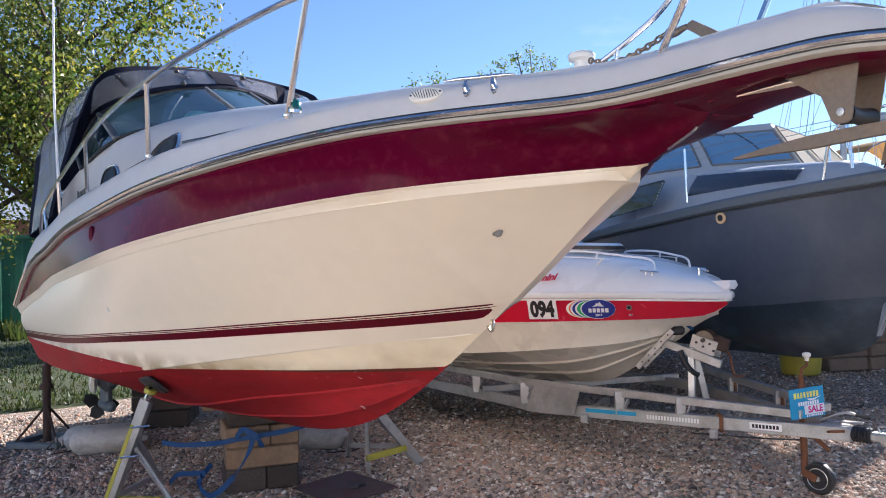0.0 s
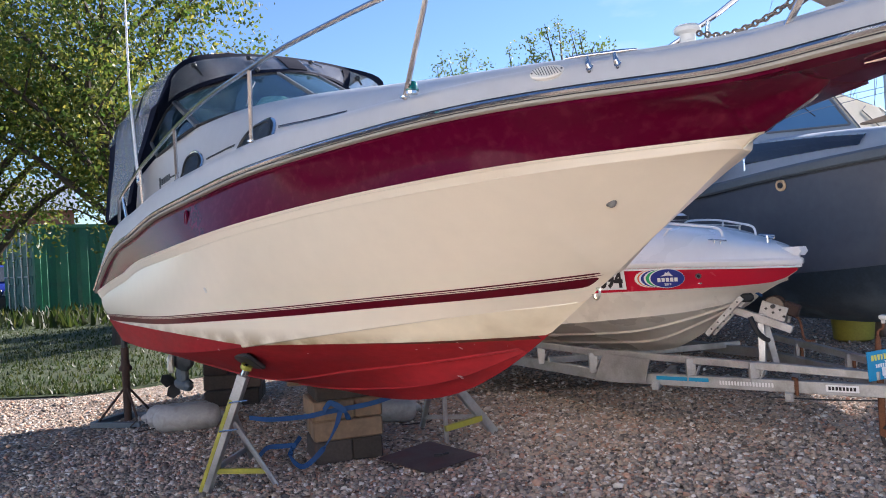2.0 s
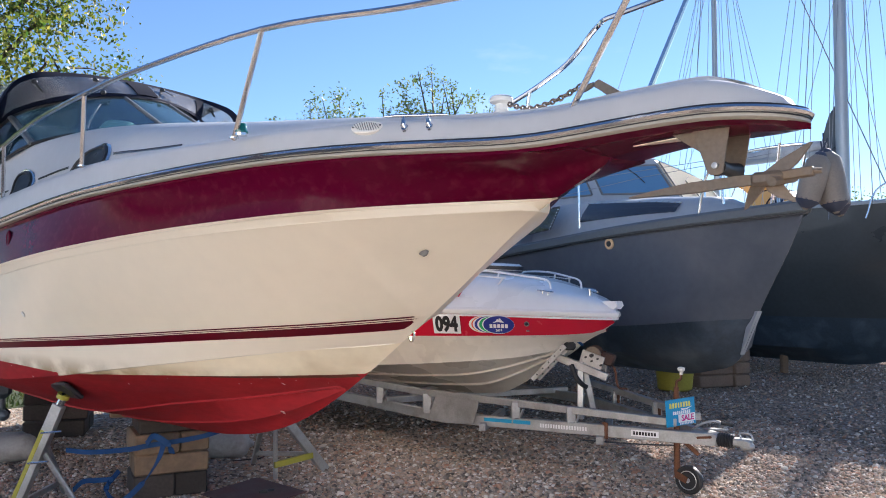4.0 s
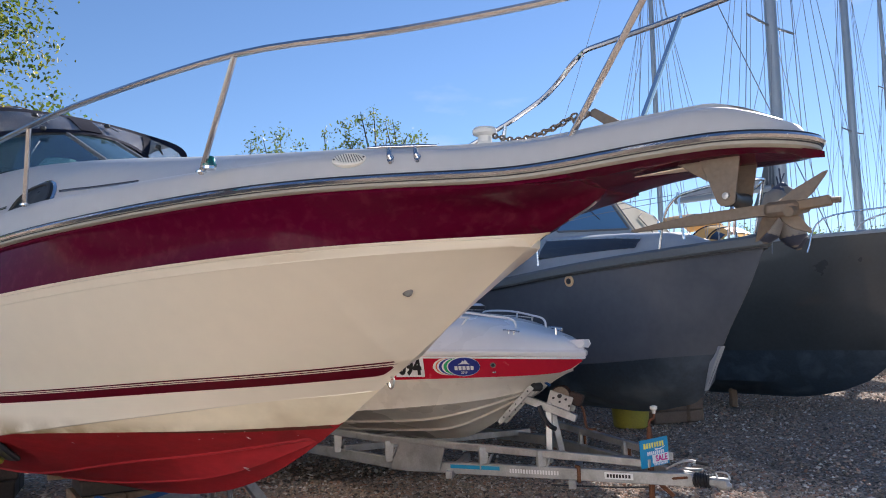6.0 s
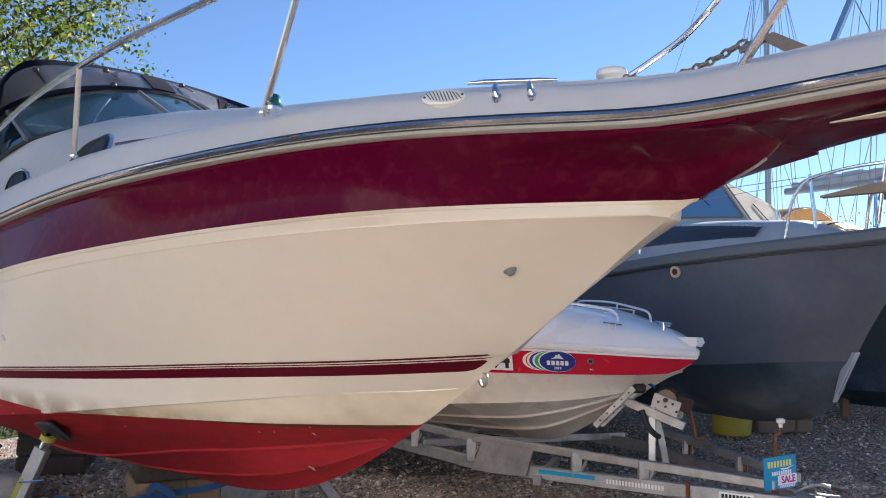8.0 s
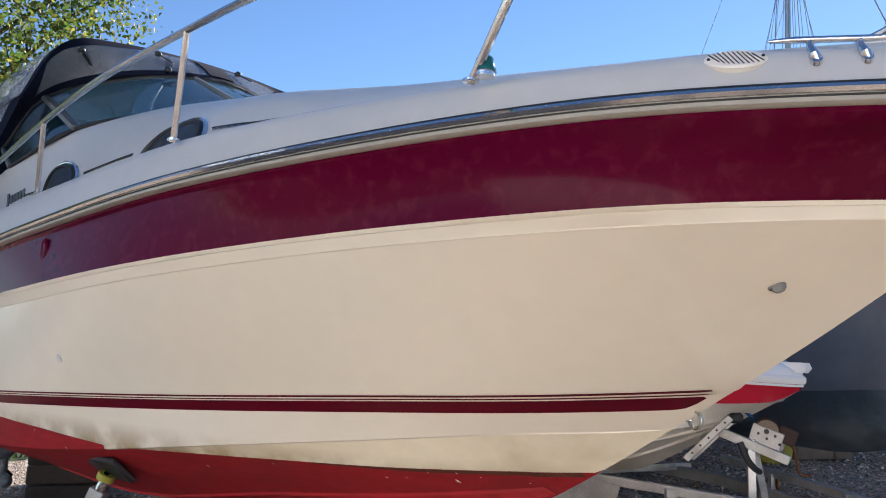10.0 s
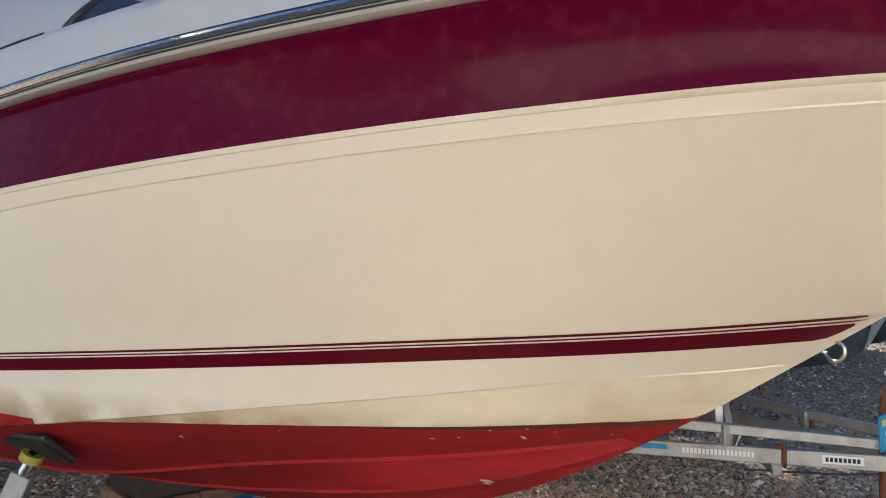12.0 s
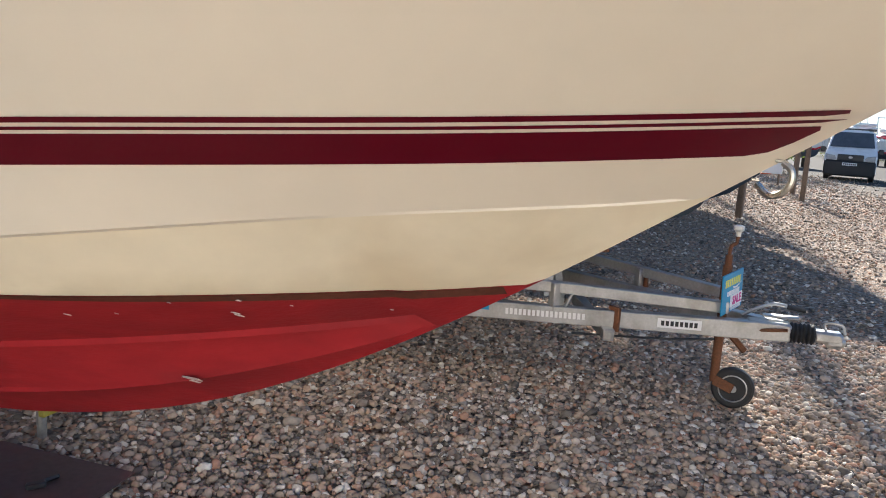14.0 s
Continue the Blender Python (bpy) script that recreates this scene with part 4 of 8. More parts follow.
stern_low = [(-4.80, -1.06, 1.86), (-4.85, -0.8, 1.84), (-4.85, 0.0, 1.84), (-4.85, 0.8, 1.84), (-4.80, 1.06, 1.86)]
part("stern_curtain", grid([[tuple(p) for p in R3_], [tuple(p) for p in spline(stern_low, 9)]]), M_NAVY, canopy)
for sg in (-1, 1):
    S_ = lambda *p: [(x, sg * y, z) for x, y, z in p]
    side_f = S_((-3.52, 0.91, 2.70), (-3.80, 0.93, 2.48), (-4.05, 0.96, 2.25), (-4.2, 0.99, 2.0))
    side_b = S_((-4.66, 1.03, 2.52), (-4.70, 1.04, 2.30), (-4.74, 1.06, 2.08), (-4.80, 1.07, 1.87))
    sf, sb2 = spline(side_f, 4), spline(side_b, 4)
    col = [[tuple(a.lerp(b, t)) for t in (0, 0.14, 0.3, 0.6, 0.86, 1.0)] for a, b in zip(sf, sb2)]
    part("side_curtain", grid([r[1:5] for r in col]), M_VINYL, canopy, "clear vinyl side curtain")
    part("curtain_band", grid([r[0:2] for r in col]), M_NAVY, canopy)
    part("curtain_band", grid([r[4:6] for r in col]), M_NAVY, canopy)
    top_f = S_((-3.22, 0.82, 2.94), (-3.36, 0.88, 2.82), (-3.52, 0.92, 2.70))
    part("quarter_panel", grid([[tuple(p) for p in spline(top_f, 4)], [tuple(p) for p in spline(S_((-4.60, 0.95, 2.73), (-4.63, 1.0, 2.63), (-4.66, 1.04, 2.50)), 4)]]), M_VINYL, canopy, "clear vinyl quarter panel")
for k, t in ((8, 0.66), (14, 0.62), (20, 0.60), (26, 0.56), (14, 0.06)):
    p = between(t)[k] + Vector((0.022, 0, 0.012))
    part("strap_clip", block((0.035, 0.035, 0.03), tuple(p), 0.008), M_BLACK, canopy)
    if t > 0.5:
        q = between(t - 0.26)[k] + Vector((0.025, 0.06, 0.012))
        part("strap_tail", bar(tuple(p), tuple(q), 0.022, 0.006), M_BLACK, canopy)

# bow rail and stanchions
rail_top = [(-4.50, -1.02, 1.83), (-4.42, -1.03, 2.0), (-4.25, -1.035, 2.075), (-3.60, -1.05, 2.208), (-3.05, -1.07, 2.275), (-2.54, -1.085, 2.338), (-1.90, -1.10, 2.39), (-1.22, -1.085, 2.42), (-0.70, -1.04, 2.445), (0.15, -0.925, 2.455), (0.70, -0.70, 2.455), (1.25, -0.42, 2.49), (1.70, -0.26, 2.52), (1.95, 0.0, 2.53)]
bow_rail = part("bow_rail", tube(spline(rail_top[:-3] + [(1.10, -0.50, 2.485), (1.47, -0.355, 2.515)], 5), 0.0125, 8), M_STEEL, cruiser, "stainless steel bow rail")
port_rail = [(x, -y, z) for x, y, z in rail_top[:9]] + [(-0.3, 0.86, 2.465), (0.158, 0.685, 2.505), (0.30, 0.645, 2.533), (0.45, 0.60, 2.568), (0.57, 0.56, 2.62), (0.63, 0.55, 2.665), (0.69, 0.53, 2.692), (0.765, 0.475, 2.69), (0.90, 0.43, 2.68), (1.25, 0.35, 2.668), (1.55, 0.27, 2.66)]
part("port_rail", tube(spline(port_rail, 5), 0.0125, 8), M_STEEL, bow_rail)
for sg in (1, -1):
    for a, b in (((-4.2, 1.02, 1.82), (-4.28, 1.03, 2.07)), ((-3.64, 1.03, 1.93), (-3.60, 1.05, 2.205)), ((-2.66, 1.05, 2.01), (-2.54, 1.085, 2.335)), ((-1.345, 1.045, 2.075), (-1.22, 1.085, 2.42)),
                 ((-0.155, 0.865, 2.08), (0.15, 0.925, 2.455)), ((1.06, 0.22, 2.09), (1.47, 0.355, 2.515))):
        if sg < 0 and a[0] > -0.3:
            continue
        a, b = Vector((a[0], -a[1] * sg, a[2])), Vector((b[0], -b[1] * sg, b[2]))
        st_ = part("stanchion", tube([a, b], 0.0115, 8), M_STEEL, bow_rail)
        part("stanchion_base", moved(lathe([(0.021, 0.0), (0.021, 0.006), (0.014, 0.010)], 12), Matrix.Translation(a + Vector((0, 0, 0.004)))), M_STEEL, st_)
part("stanchion", tube([(0.10, 0.66, 2.08), (0.158, 0.685, 2.505)], 0.0115, 8), M_STEEL, bow_rail)
part("stanchion", tube([(1.09, 0.17, 2.10), (1.25, 0.35, 2.668)], 0.0115, 8), M_STEEL, bow_rail)

# deck fittings
cleat = part("cleat", tube([(0.445, -0.565, 2.128), (0.49, -0.541, 2.128), (0.625, -0.467, 2.122), (0.67, -0.443, 2.120)], [0.004, 0.0075, 0.0075, 0.004], 10), M_STEEL, cruiser, "long stainless steel cleat")
for top_, foot_ in (((0.517, -0.526, 2.124), (0.532, -0.536, 2.078)), ((0.602, -0.480, 2.121), (0.616, -0.486, 2.078))):
    foot_ = Vector(foot_)
    leg = part("cleat_leg", tube([foot_ + Vector((0, 0.004, -0.004)), foot_ + Vector((-0.003, -0.004, 0.010)), Vector(top_) + Vector((0, -0.002, -0.012)), top_], [0.012, 0.011, 0.008, 0.007], 12), M_STEEL, cleat)
    part("foot", moved(lathe([(0.0, -0.006), (0.016, -0.006), (0.015, 0.004), (0.0, 0.005)], 14), frame_of((1, 0.55, 0), (-0.4, -0.80, 0.45), foot_) @ Matrix.Diagonal((0.85, 1.25, 1, 1))), M_STEEL, leg)
gx, gz = 0.388, 2.090


def flank_y(x, z):
    """The starboard deck flank at a station and height."""
    k = max(i for i in range(len(deck_rows) - 1) if deck_rows[i][0][0] <= x)
    y = [float(np.interp(z, [p[2] for p in r[:6]], [p[1] for p in r[:6]])) for r in deck_rows[k:k + 2]]
    x0_, x1_ = deck_rows[k][0][0], deck_rows[k + 1][0][0]
    return y[0] + (y[1] - y[0]) * (x - x0_) / (x1_ - x0_)


gn = Vector(((flank_y(gx + 0.05, gz) - flank_y(gx - 0.05, gz)) / 0.1, -1.0, (flank_y(gx, gz + 0.02) - flank_y(gx, gz - 0.02)) / 0.04)).normalized()
grille_m = frame_of((1, 0.5, -0.03), gn, Vector((gx, flank_y(gx, gz), gz)) - gn * 0.003)
grille = part("vent_grille", moved(lathe([(0.0, -0.012), (0.098, -0.012), (0.10, 0.004), (0.088, 0.008), (0.0, 0.008)], 32), grille_m @ Matrix.Diagonal((0.66, 0.34, 1, 1))), M_SPORTCREAM, cruiser, "oval cream vent grille")
for k in range(10):
    u = -0.045 + k * 0.0100
    hgt = 0.026 * math.sqrt(max(0.05, 1 - (u / 0.058) ** 2)) * 0.9
    part("slot", tube([grille_m @ Vector((u - 0.012, hgt, 0.0085)), grille_m @ Vector((u + 0.012, -hgt, 0.0085))], 0.0014, 5), M_INKBLACK, grille)
for sg in (-1, 1):
    part("screw", moved(lathe([(0.0, 0.0), (0.004, 0.0), (0.003, 0.003), (0.0, 0.003)], 8), grille_m @ Matrix.Translation((sg * 0.056, 0.004 * sg, 0.008))), M_INKBLACK, grille)
nav = part("navigation_light", moved(lathe([(0.045, 0.0), (0.045, 0.012), (0.038, 0.016), (0.034, 0.05), (0.028, 0.058), (0.0, 0.060)], 18), pose(-0.125, -0.85, 2.105) @ Matrix.Diagonal((0.66, 0.66, 0.66, 1))), M_GREENLENS, cruiser, "green lensed navigation light")
part("base", moved(lathe([(0.05, -0.01), (0.05, 0.010), (0.0, 0.012)], 18), pose(-0.125, -0.85, 2.10) @ Matrix.Diagonal((0.52, 0.52, 0.6, 1))), M_STEEL, nav)
part("windlass", moved(lathe([(0.058, -0.1), (0.058, 0.05), (0.05, 0.055), (0.05, 0.085), (0.085, 0.095), (0.088, 0.112), (0.075, 0.125), (0.02, 0.13)], 22), pose(0.50, 0.06, 2.20) @ Matrix.Diagonal((0.60, 0.60, 0.85, 1))), M_PLASTICWHITE, cruiser, "cream deck windlass drum")


def chain(points, pitch=0.025, r=0.0042):
    p = spline(points, 60)
    out, acc, k = [], 0.0, 0
    for a, b in zip(p, p[1:]):
        acc += (b - a).length
        if acc >= pitch:
            acc = 0.0
            d = (b - a).normalized()
            s = d.cross(Vector((0, 0, 1))).normalized()
            t = s if k % 2 else s.cross(d)
            k += 1
            ring = [a + d * 0.0165 * math.cos(x) + t * 0.0095 * math.sin(x) for x in np.linspace(0, 2 * math.pi, 10, endpoint=False)]
            out.append(tube(ring, r, 5, True))
    return join(*out)


part("anchor_chain", chain([(0.56, 0.03, 2.26), (0.72, -0.02, 2.205), (0.90, -0.075, 2.20), (1.03, -0.10, 2.225)]), M_ANCHOR, cruiser, "galvanised anchor chain")
part("chain_stopper", join(tube([(1.02, -0.10, 2.205), (1.05, -0.10, 2.213), (1.09, -0.10, 2.222)], [0.009, 0.014, 0.009], 8), plate([(1.085, 2.215), (1.095, 2.232), (1.11, 2.236), (1.125, 2.226), (1.205, 2.172), (1.23, 2.12), (1.13, 2.12), (1.145, 2.17), (1.12, 2.19), (1.10, 2.205)], 0.010, Matrix(((1, 0, 0, 0), (0, 0, 1, -0.10), (0, 1, 0, 0), (0, 0, 0, 1))))), M_ANCHOR, cruiser, "chain stopper over the pulpit")
# bow roller cheeks below the pulpit and the anchor
XZ = lambda y: Matrix(((1, 0, 0, 0), (0, 0, 1, y), (0, 1, 0, 0), (0, 0, 0, 1)))
roller = part("bow_roller", join(plate([(1.475, 1.99), (1.60, 1.99), (1.577, 1.846), (1.565, 1.838), (1.535, 1.838), (1.524, 1.849)], 0.005, XZ(-0.102)),
                                 plate([(1.44, 1.99), (1.60, 1.99), (1.577, 1.87), (1.565, 1.85), (1.535, 1.85), (1.515, 1.87)], 0.005, XZ(0.055)),
                                 plate([(1.40, 1.988), (1.475, 1.988), (1.497, 1.92)], 0.004, XZ(-0.100))), M_ANCHOR, cruiser, "galvanised bow roller cheeks")
part("wheel", moved(lathe([(0.0, -0.07), (0.030, -0.07), (0.02, 0.0), (0.030, 0.07), (0.0, 0.07)], 14), pose(1.552, -0.02, 1.865, 90)), M_RUBBER, roller)
part("bolt", moved(lathe([(0.0, 0.0), (0.012, 0.0), (0.011, 0.008), (0.0, 0.010)], 8), pose(1.552, -0.102, 1.868, 90)), M_GALV, roller)
top_l = [(1.205, 1.797), (1.30, 1.812), (1.44, 1.828), (1.60, 1.834), (1.69, 1.834)]
low_l = [(1.205, 1.792), (1.30, 1.793), (1.44, 1.792), (1.60, 1.800), (1.69, 1.801)]
anchor = part("anchor", plate(low_l + top_l[::-1], 0.024, XZ(-0.058)), M_ANCHOR, cruiser, "weathered galvanised anchor under the pulpit")
part("crown", join(block((0.10, 0.06, 0.045), (1.70, -0.045, 1.816), 0.012), tube([(1.73, -0.10, 1.80), (1.74, -0.02, 1.815), (1.73, 0.08, 1.83)], 0.016, 8), bar((1.70, -0.045, 1.818), (1.835, -0.045, 1.828), 0.03, 0.030), tube([(1.83, -0.045, 1.828), (1.86, -0.045, 1.826)], 0.009, 8)), M_ANCHOR, anchor)
for tip_, w0 in (((1.82, -0.02, 1.915), 0.030), ((1.60, 0.02, 1.735), 0.026), ((1.76, 0.0, 1.745), 0.030), ((1.64, 0.16, 1.87), 0.022)):
    o_ = Vector((1.69, -0.04, 1.822))
    d_ = Vector(tip_) - o_
    L = d_.length
    part("fluke", plate([(0.0, -0.016), (L * 0.30, -w0), (L * 0.60, -w0 * 0.85), (L * 0.97, -w0 * 0.18), (L * 1.04, 0.0), (L * 0.97, w0 * 0.16), (L * 0.4, w0 * 0.55), (0.0, 0.016)], 0.010, frame_of(d_, (0.3, -1, 0.3), o_)), M_ANCHOR, anchor, smooth=False)
part("slot_liner", plate([(1.24, -0.082), (1.42, -0.112), (1.43, -0.055), (1.36, -0.062)], 0.004, Matrix.Translation((0, 0, 1.972))), M_CREAM, cruiser, "cream liner of the chain slot")
# bow eye, drain fitting, patch of bare primer, side marks
eye_m = Matrix.Translation((-0.020, -0.008, 1.236)) @ Matrix.Diagonal((0.76, 0.9, 0.76, 1)) @ Matrix.Translation((0.020, 0.008, -1.236))
part("bow_eye", moved(join(tube(spline([(0.022, -0.012, 1.274), (0.038, -0.016, 1.260), (0.039, -0.018, 1.236), (0.024, -0.016, 1.216), (0.002, -0.012, 1.212), (-0.020, -0.008, 1.232)], 4), 0.0065, 8), block((0.016, 0.020, 0.006), (0.016, -0.008, 1.276), 0.002), block((0.016, 0.020, 0.006), (-0.022, -0.006, 1.238), 0.002)), eye_m), M_DULLSTEEL, cruiser, "dull stainless steel bow eye")


def on_side(x, z):
    """The starboard side at a station and height: y and the outward normal."""
    def b_at(xx, zz):
        p = [(q[2], q[1]) for q in cruiser_section(xx)[1]]
        p.sort()
        return float(np.interp(zz, [q[0] for q in p], [q[1] for q in p]))
    b = b_at(x, z)
    n = Vector((-(b_at(x + 0.02, z) - b_at(x - 0.02, z)) / 0.04, -1.0, -(b_at(x, z + 0.01) - b_at(x, z - 0.01)) / 0.02))
    n = Vector((-n.x, n.y, n.z)).normalized()
    return -b, n


y_, n_ = on_side(0.335, 1.62)
part("drain_fitting", join(moved(lathe([(0.0, -0.002), (0.021, -0.002), (0.020, 0.004), (0.0, 0.005)], 16), frame_of((1, 0.5, 0.45), n_, (0.335, y_, 1.62)) @ Matrix.Diagonal((1.1, 0.62, 1, 1))), moved(lathe([(0.016, 0.0), (0.015, 0.010), (0.009, 0.018), (0.0, 0.020)], 7), frame_of((1, 0.5, 0.45), n_, (0.337, y_, 1.621)) @ Matrix.Diagonal((1.2, 0.7, 1, 1)))), M_ZINC, cruiser, "small metal drain fitting")
y_, n_ = on_side(-0.94, 0.79)
rng_ = random.Random(3)
fm = frame_of((1, 0, 0), n_, Vector((-0.945, y_, 0.786)) + n_ * 0.003)
for k in range(5):
    u, v = rng_.uniform(-0.025, 0.025), rng_.uniform(-0.012, 0.012)
    o = [(1.3 * u + rng_.uniform(0.010, 0.019) * math.cos(a), 1.3 * v + rng_.uniform(0.005, 0.010) * math.sin(a)) for a in np.linspace(0, 2 * math.pi, 7, endpoint=False)]
    part("paint_chip", plate(o, 0.001, fm), M_CHIP, cruiser)
for k in range(13):
    x = rng_.uniform(-2.6, -0.5)
    z = c_red_z(x) - abs(rng_.gauss(0, 0.03)) - 0.006
    if z < c_keel_z(x) + 0.03:
        continue
    y_, n_ = on_side(x, z)
    fm = frame_of((1, 0, 0), n_, Vector((x, y_, z)) + n_ * 0.003)
    r0 = rng_.uniform(0.002, 0.006)
    part("paint_chip", plate([(r0 * 1.8 * math.cos(a) * rng_.uniform(0.6, 1.2), r0 * math.sin(a) * rng_.uniform(0.6, 1.2)) for a in np.linspace(0, 2 * math.pi, 6, endpoint=False)], 0.001, fm), M_CHIP, cruiser)
y_, n_ = on_side(-2.0, 1.30)
part("skin_fitting", moved(lathe([(0.0, 0), (0.018, 0.0), (0.018, 0.006), (0.0, 0.008)], 14), frame_of((1, 0, 0), n_, (-2.25, on_side(-2.25, 1.31)[0], 1.31))), M_PLASTICWHITE, cruiser)
y_, n_ = on_side(-2.33, 1.752)
vent_m = frame_of((0, 0, 1), n_, (-2.33, y_, 1.752)) @ Matrix.Diagonal((1.35, 0.80, 1, 1))
drain = part("drain_vent", moved(lathe([(0.026, -0.004), (0.038, -0.004), (0.037, 0.004), (0.031, 0.008), (0.026, 0.004)], 22), vent_m), M_BURG, cruiser, "oval burgundy drain surround")
part("opening", moved(lathe([(0.0, 0.001), (0.028, 0.001), (0.028, 0.002), (0.0, 0.003)], 18), vent_m), M_BLACK, drain)
# unseen platform across the stern, added to shade the shingle below
plat = [(-4.45, -0.80), (-5.15, -0.80), (-5.65, -0.76), (-5.95, -0.62), (-6.05, -0.35)]
plat = plat + [(x, -y) for x, y in plat[::-1]]
part("added_platform", join(plate(plat, 0.05, Matrix.Translation((0, 0, 0.93))), plate([(x * 0.98 - 0.09, y * 0.96) for x, y in plat], 0.05, Matrix.Translation((0, 0, 0.88)))), M_WHITE, cruiser, "white platform added unseen behind the stern for its shade")
for sg in (-1, 1):
    part("added_platform_bracket", plate([(-4.44, 0.66), (-4.44, 0.88), (-5.30, 0.88), (-5.30, 0.84)], 0.03, Matrix(((1, 0, 0, 0), (0, 0, 1, 0.6 * sg), (0, 1, 0, 0), (0, 0, 0, 1)))), M_STEEL, cruiser)
# sterndrive leg and propeller
leg = part("sterndrive", join(block((0.22, 0.16, 0.28), (-4.95, -0.42, 0.62), 0.05), block((0.22, 0.07, 0.22), (-5.0, -0.42, 0.42), 0.03), moved(lathe([(0.0, -0.2), (0.045, -0.16), (0.055, 0.0), (0.05, 0.14), (0.035, 0.2)], 14), pose(-4.98, -0.42, 0.34, 0, -90))), M_GREYCAP, cruiser, "grey sterndrive leg")
part("leg_end", moved(lathe([(0.0, 0.0), (0.085, 0.0), (0.09, 0.03), (0.06, 0.05), (0.0, 0.055)], 18), pose(-4.90, -0.53, 0.56, 90, 0, -20)), M_SPORTCREAM, leg)
for k in range(4):
    part("propeller_blade", moved(plate([(0.02, -0.02), (0.09, -0.07), (0.16, -0.03), (0.16, 0.04), (0.08, 0.06), (0.02, 0.02)], 0.006), pose(-5.2, -0.42, 0.34, 0, -75, 0) @ pose(0, 0, 0, 0, 0, 90 * k + 20) @ pose(0, 0, 0, 25)), M_BLACK, leg)
part("antenna", tube([(-3.95, -0.98, 2.15), (-4.0, -1.0, 2.9), (-3.98, -1.0, 4.6)], [0.012, 0.009, 0.004], 6), M_SIGNWHITE, cruiser, "white whip antenna")
part("antenna_mount", block((0.07, 0.05, 0.06), (-3.93, -0.97, 2.15), 0.015), M_STEEL, cruiser)
# model lettering on the cabin side, unreadable
for k in range(6):
    part("letter_bar", block((0.035, 0.004, 0.045 if k else 0.08), (-3.46 + 0.05 * k, -0.945, 2.085 + 0.004 * k), 0.0), M_BLACK, cruiser)

# ---- the sports boat on its trailer ----
SPORT = pose(2.085, 5.30, 0, 0, 0, -56)
sport = thing("sports_boat", SPORT, "white sports boat with red band on a galvanised trailer", "boat")
# the hidden stern is drawn out to -6.05 to shade the shingle behind
X5 = [-6.05, -3.5, -2.4, -1.6, -1.0, -0.5, -0.2, -0.02]
s_sheer_b = curve_at(X5, [0.98, 1.03, 1.02, 0.94, 0.74, 0.46, 0.24, 0.05])
s_top_z = curve_at(X5, [1.16, 1.20, 1.235, 1.248, 1.252, 1.245, 1.236, 1.23])
s_low_z = curve_at(X5, [0.98, 0.99, 1.02, 1.045, 1.065, 1.08, 1.10, 1.13])
s_chine_b = curve_at(X5[:-2] + [-0.36], [0.84, 0.87, 0.84, 0.74, 0.52, 0.14, 0.0])
s_chine_z = curve_at(X5[:-2] + [-0.36], [0.66, 0.68, 0.73, 0.79, 0.85, 0.945, 1.0])
s_keel_z = curve_at([-6.05, -3.0, -1.9, -1.5, -1.19, -0.96, -0.62, -0.34, -0.02], [0.42, 0.42, 0.45, 0.475, 0.526, 0.632, 0.834, 1.0, 1.19])


def sport_rows(x):
    kz = s_keel_z(x)
    C = (s_chine_b(x), s_chine_z(x)) if x < -0.36 else (0, kz)
    lb = s_sheer_b(x)
    L = (max(0, lb - 0.05 - 0.10 * max(0, x + 0.8)) if x < -0.16 else max(0, (lb - 0.05) * 0.25 * (-x / 0.16)), max(s_low_z(x), kz))
    T = (lb, s_top_z(x))
    K = (0, kz)
    m = lambda a, b, t: (a[0] + (b[0] - a[0]) * t, a[1] + (b[1] - a[1]) * t)
    rows = [K]
    for t in (0.30, 0.62):
        p = m(K, C, t)
        on = 1 if C[0] > 0.06 else 0
        rows += [(p[0], p[1] - 0.006 * on), (p[0] + 0.022 * on, p[1] - 0.004 * on), (p[0] + 0.026 * on, p[1] + 0.014 * on)]
    on = 1 if C[0] > 0.03 else 0
    rows += [C, (C[0] + 0.02 * on, C[1] + 0.002 * on), (C[0] + 0.022 * on, C[1] + 0.012 * on), m(C, L, 0.5), L]
    rows += [m(L, T, 0.5), T]
    return rows


sx = list(np.linspace(-6.05, -1.8, 16)) + list(np.linspace(-1.65, -0.02, 34))
s_secs = [[(x, b, z) for b, z in sport_rows(x)] for x in sx]


def both_sides(secs_, i0, i1):
    sh = []
    for side in (-1, 1):
        rows = [[(p[0], side * p[1], p[2]) for p in sec[i0:i1 + 1]] for sec in secs_]
        sh.append(grid([r[::-1] for r in rows] if side == 1 else rows))
    return join(*sh)


part("bottom", both_sides(s_secs, 0, 7), M_SPORTCREAM, sport, "cream vee bottom with spray rails")
part("topside", both_sides(s_secs, 7, 11), M_SPORTCREAM, sport, "cream lower side")
part("colour_band", both_sides(s_secs, 11, 13), M_SPORTRED, sport, "bright red band")
trs = [(p[0], -p[1], p[2]) for p in s_secs[0]] + [(p[0], p[1], p[2]) for p in s_secs[0][::-1]]
part("transom", (trs, [tuple(range(len(trs)))[::-1]]), M_WHITE, sport, smooth=False)
s_line = [(x, -s_sheer_b(x), s_top_z(x)) for x in list(np.linspace(-6.05, -1.8, 16)) + list(np.linspace(-1.65, -0.04, 30))] + [(-0.005, 0, 1.23)]
s_line += [(x, -y, z) for x, y, z in s_line[-2::-1]]
part("gunwale_lip", sweep(s_line, [(-0.02, -0.006), (0.012, -0.004), (0.022, 0.01), (0.022, 0.035), (0.008, 0.05), (-0.03, 0.05)]), M_WHITE, sport, "white moulded gunwale lip")
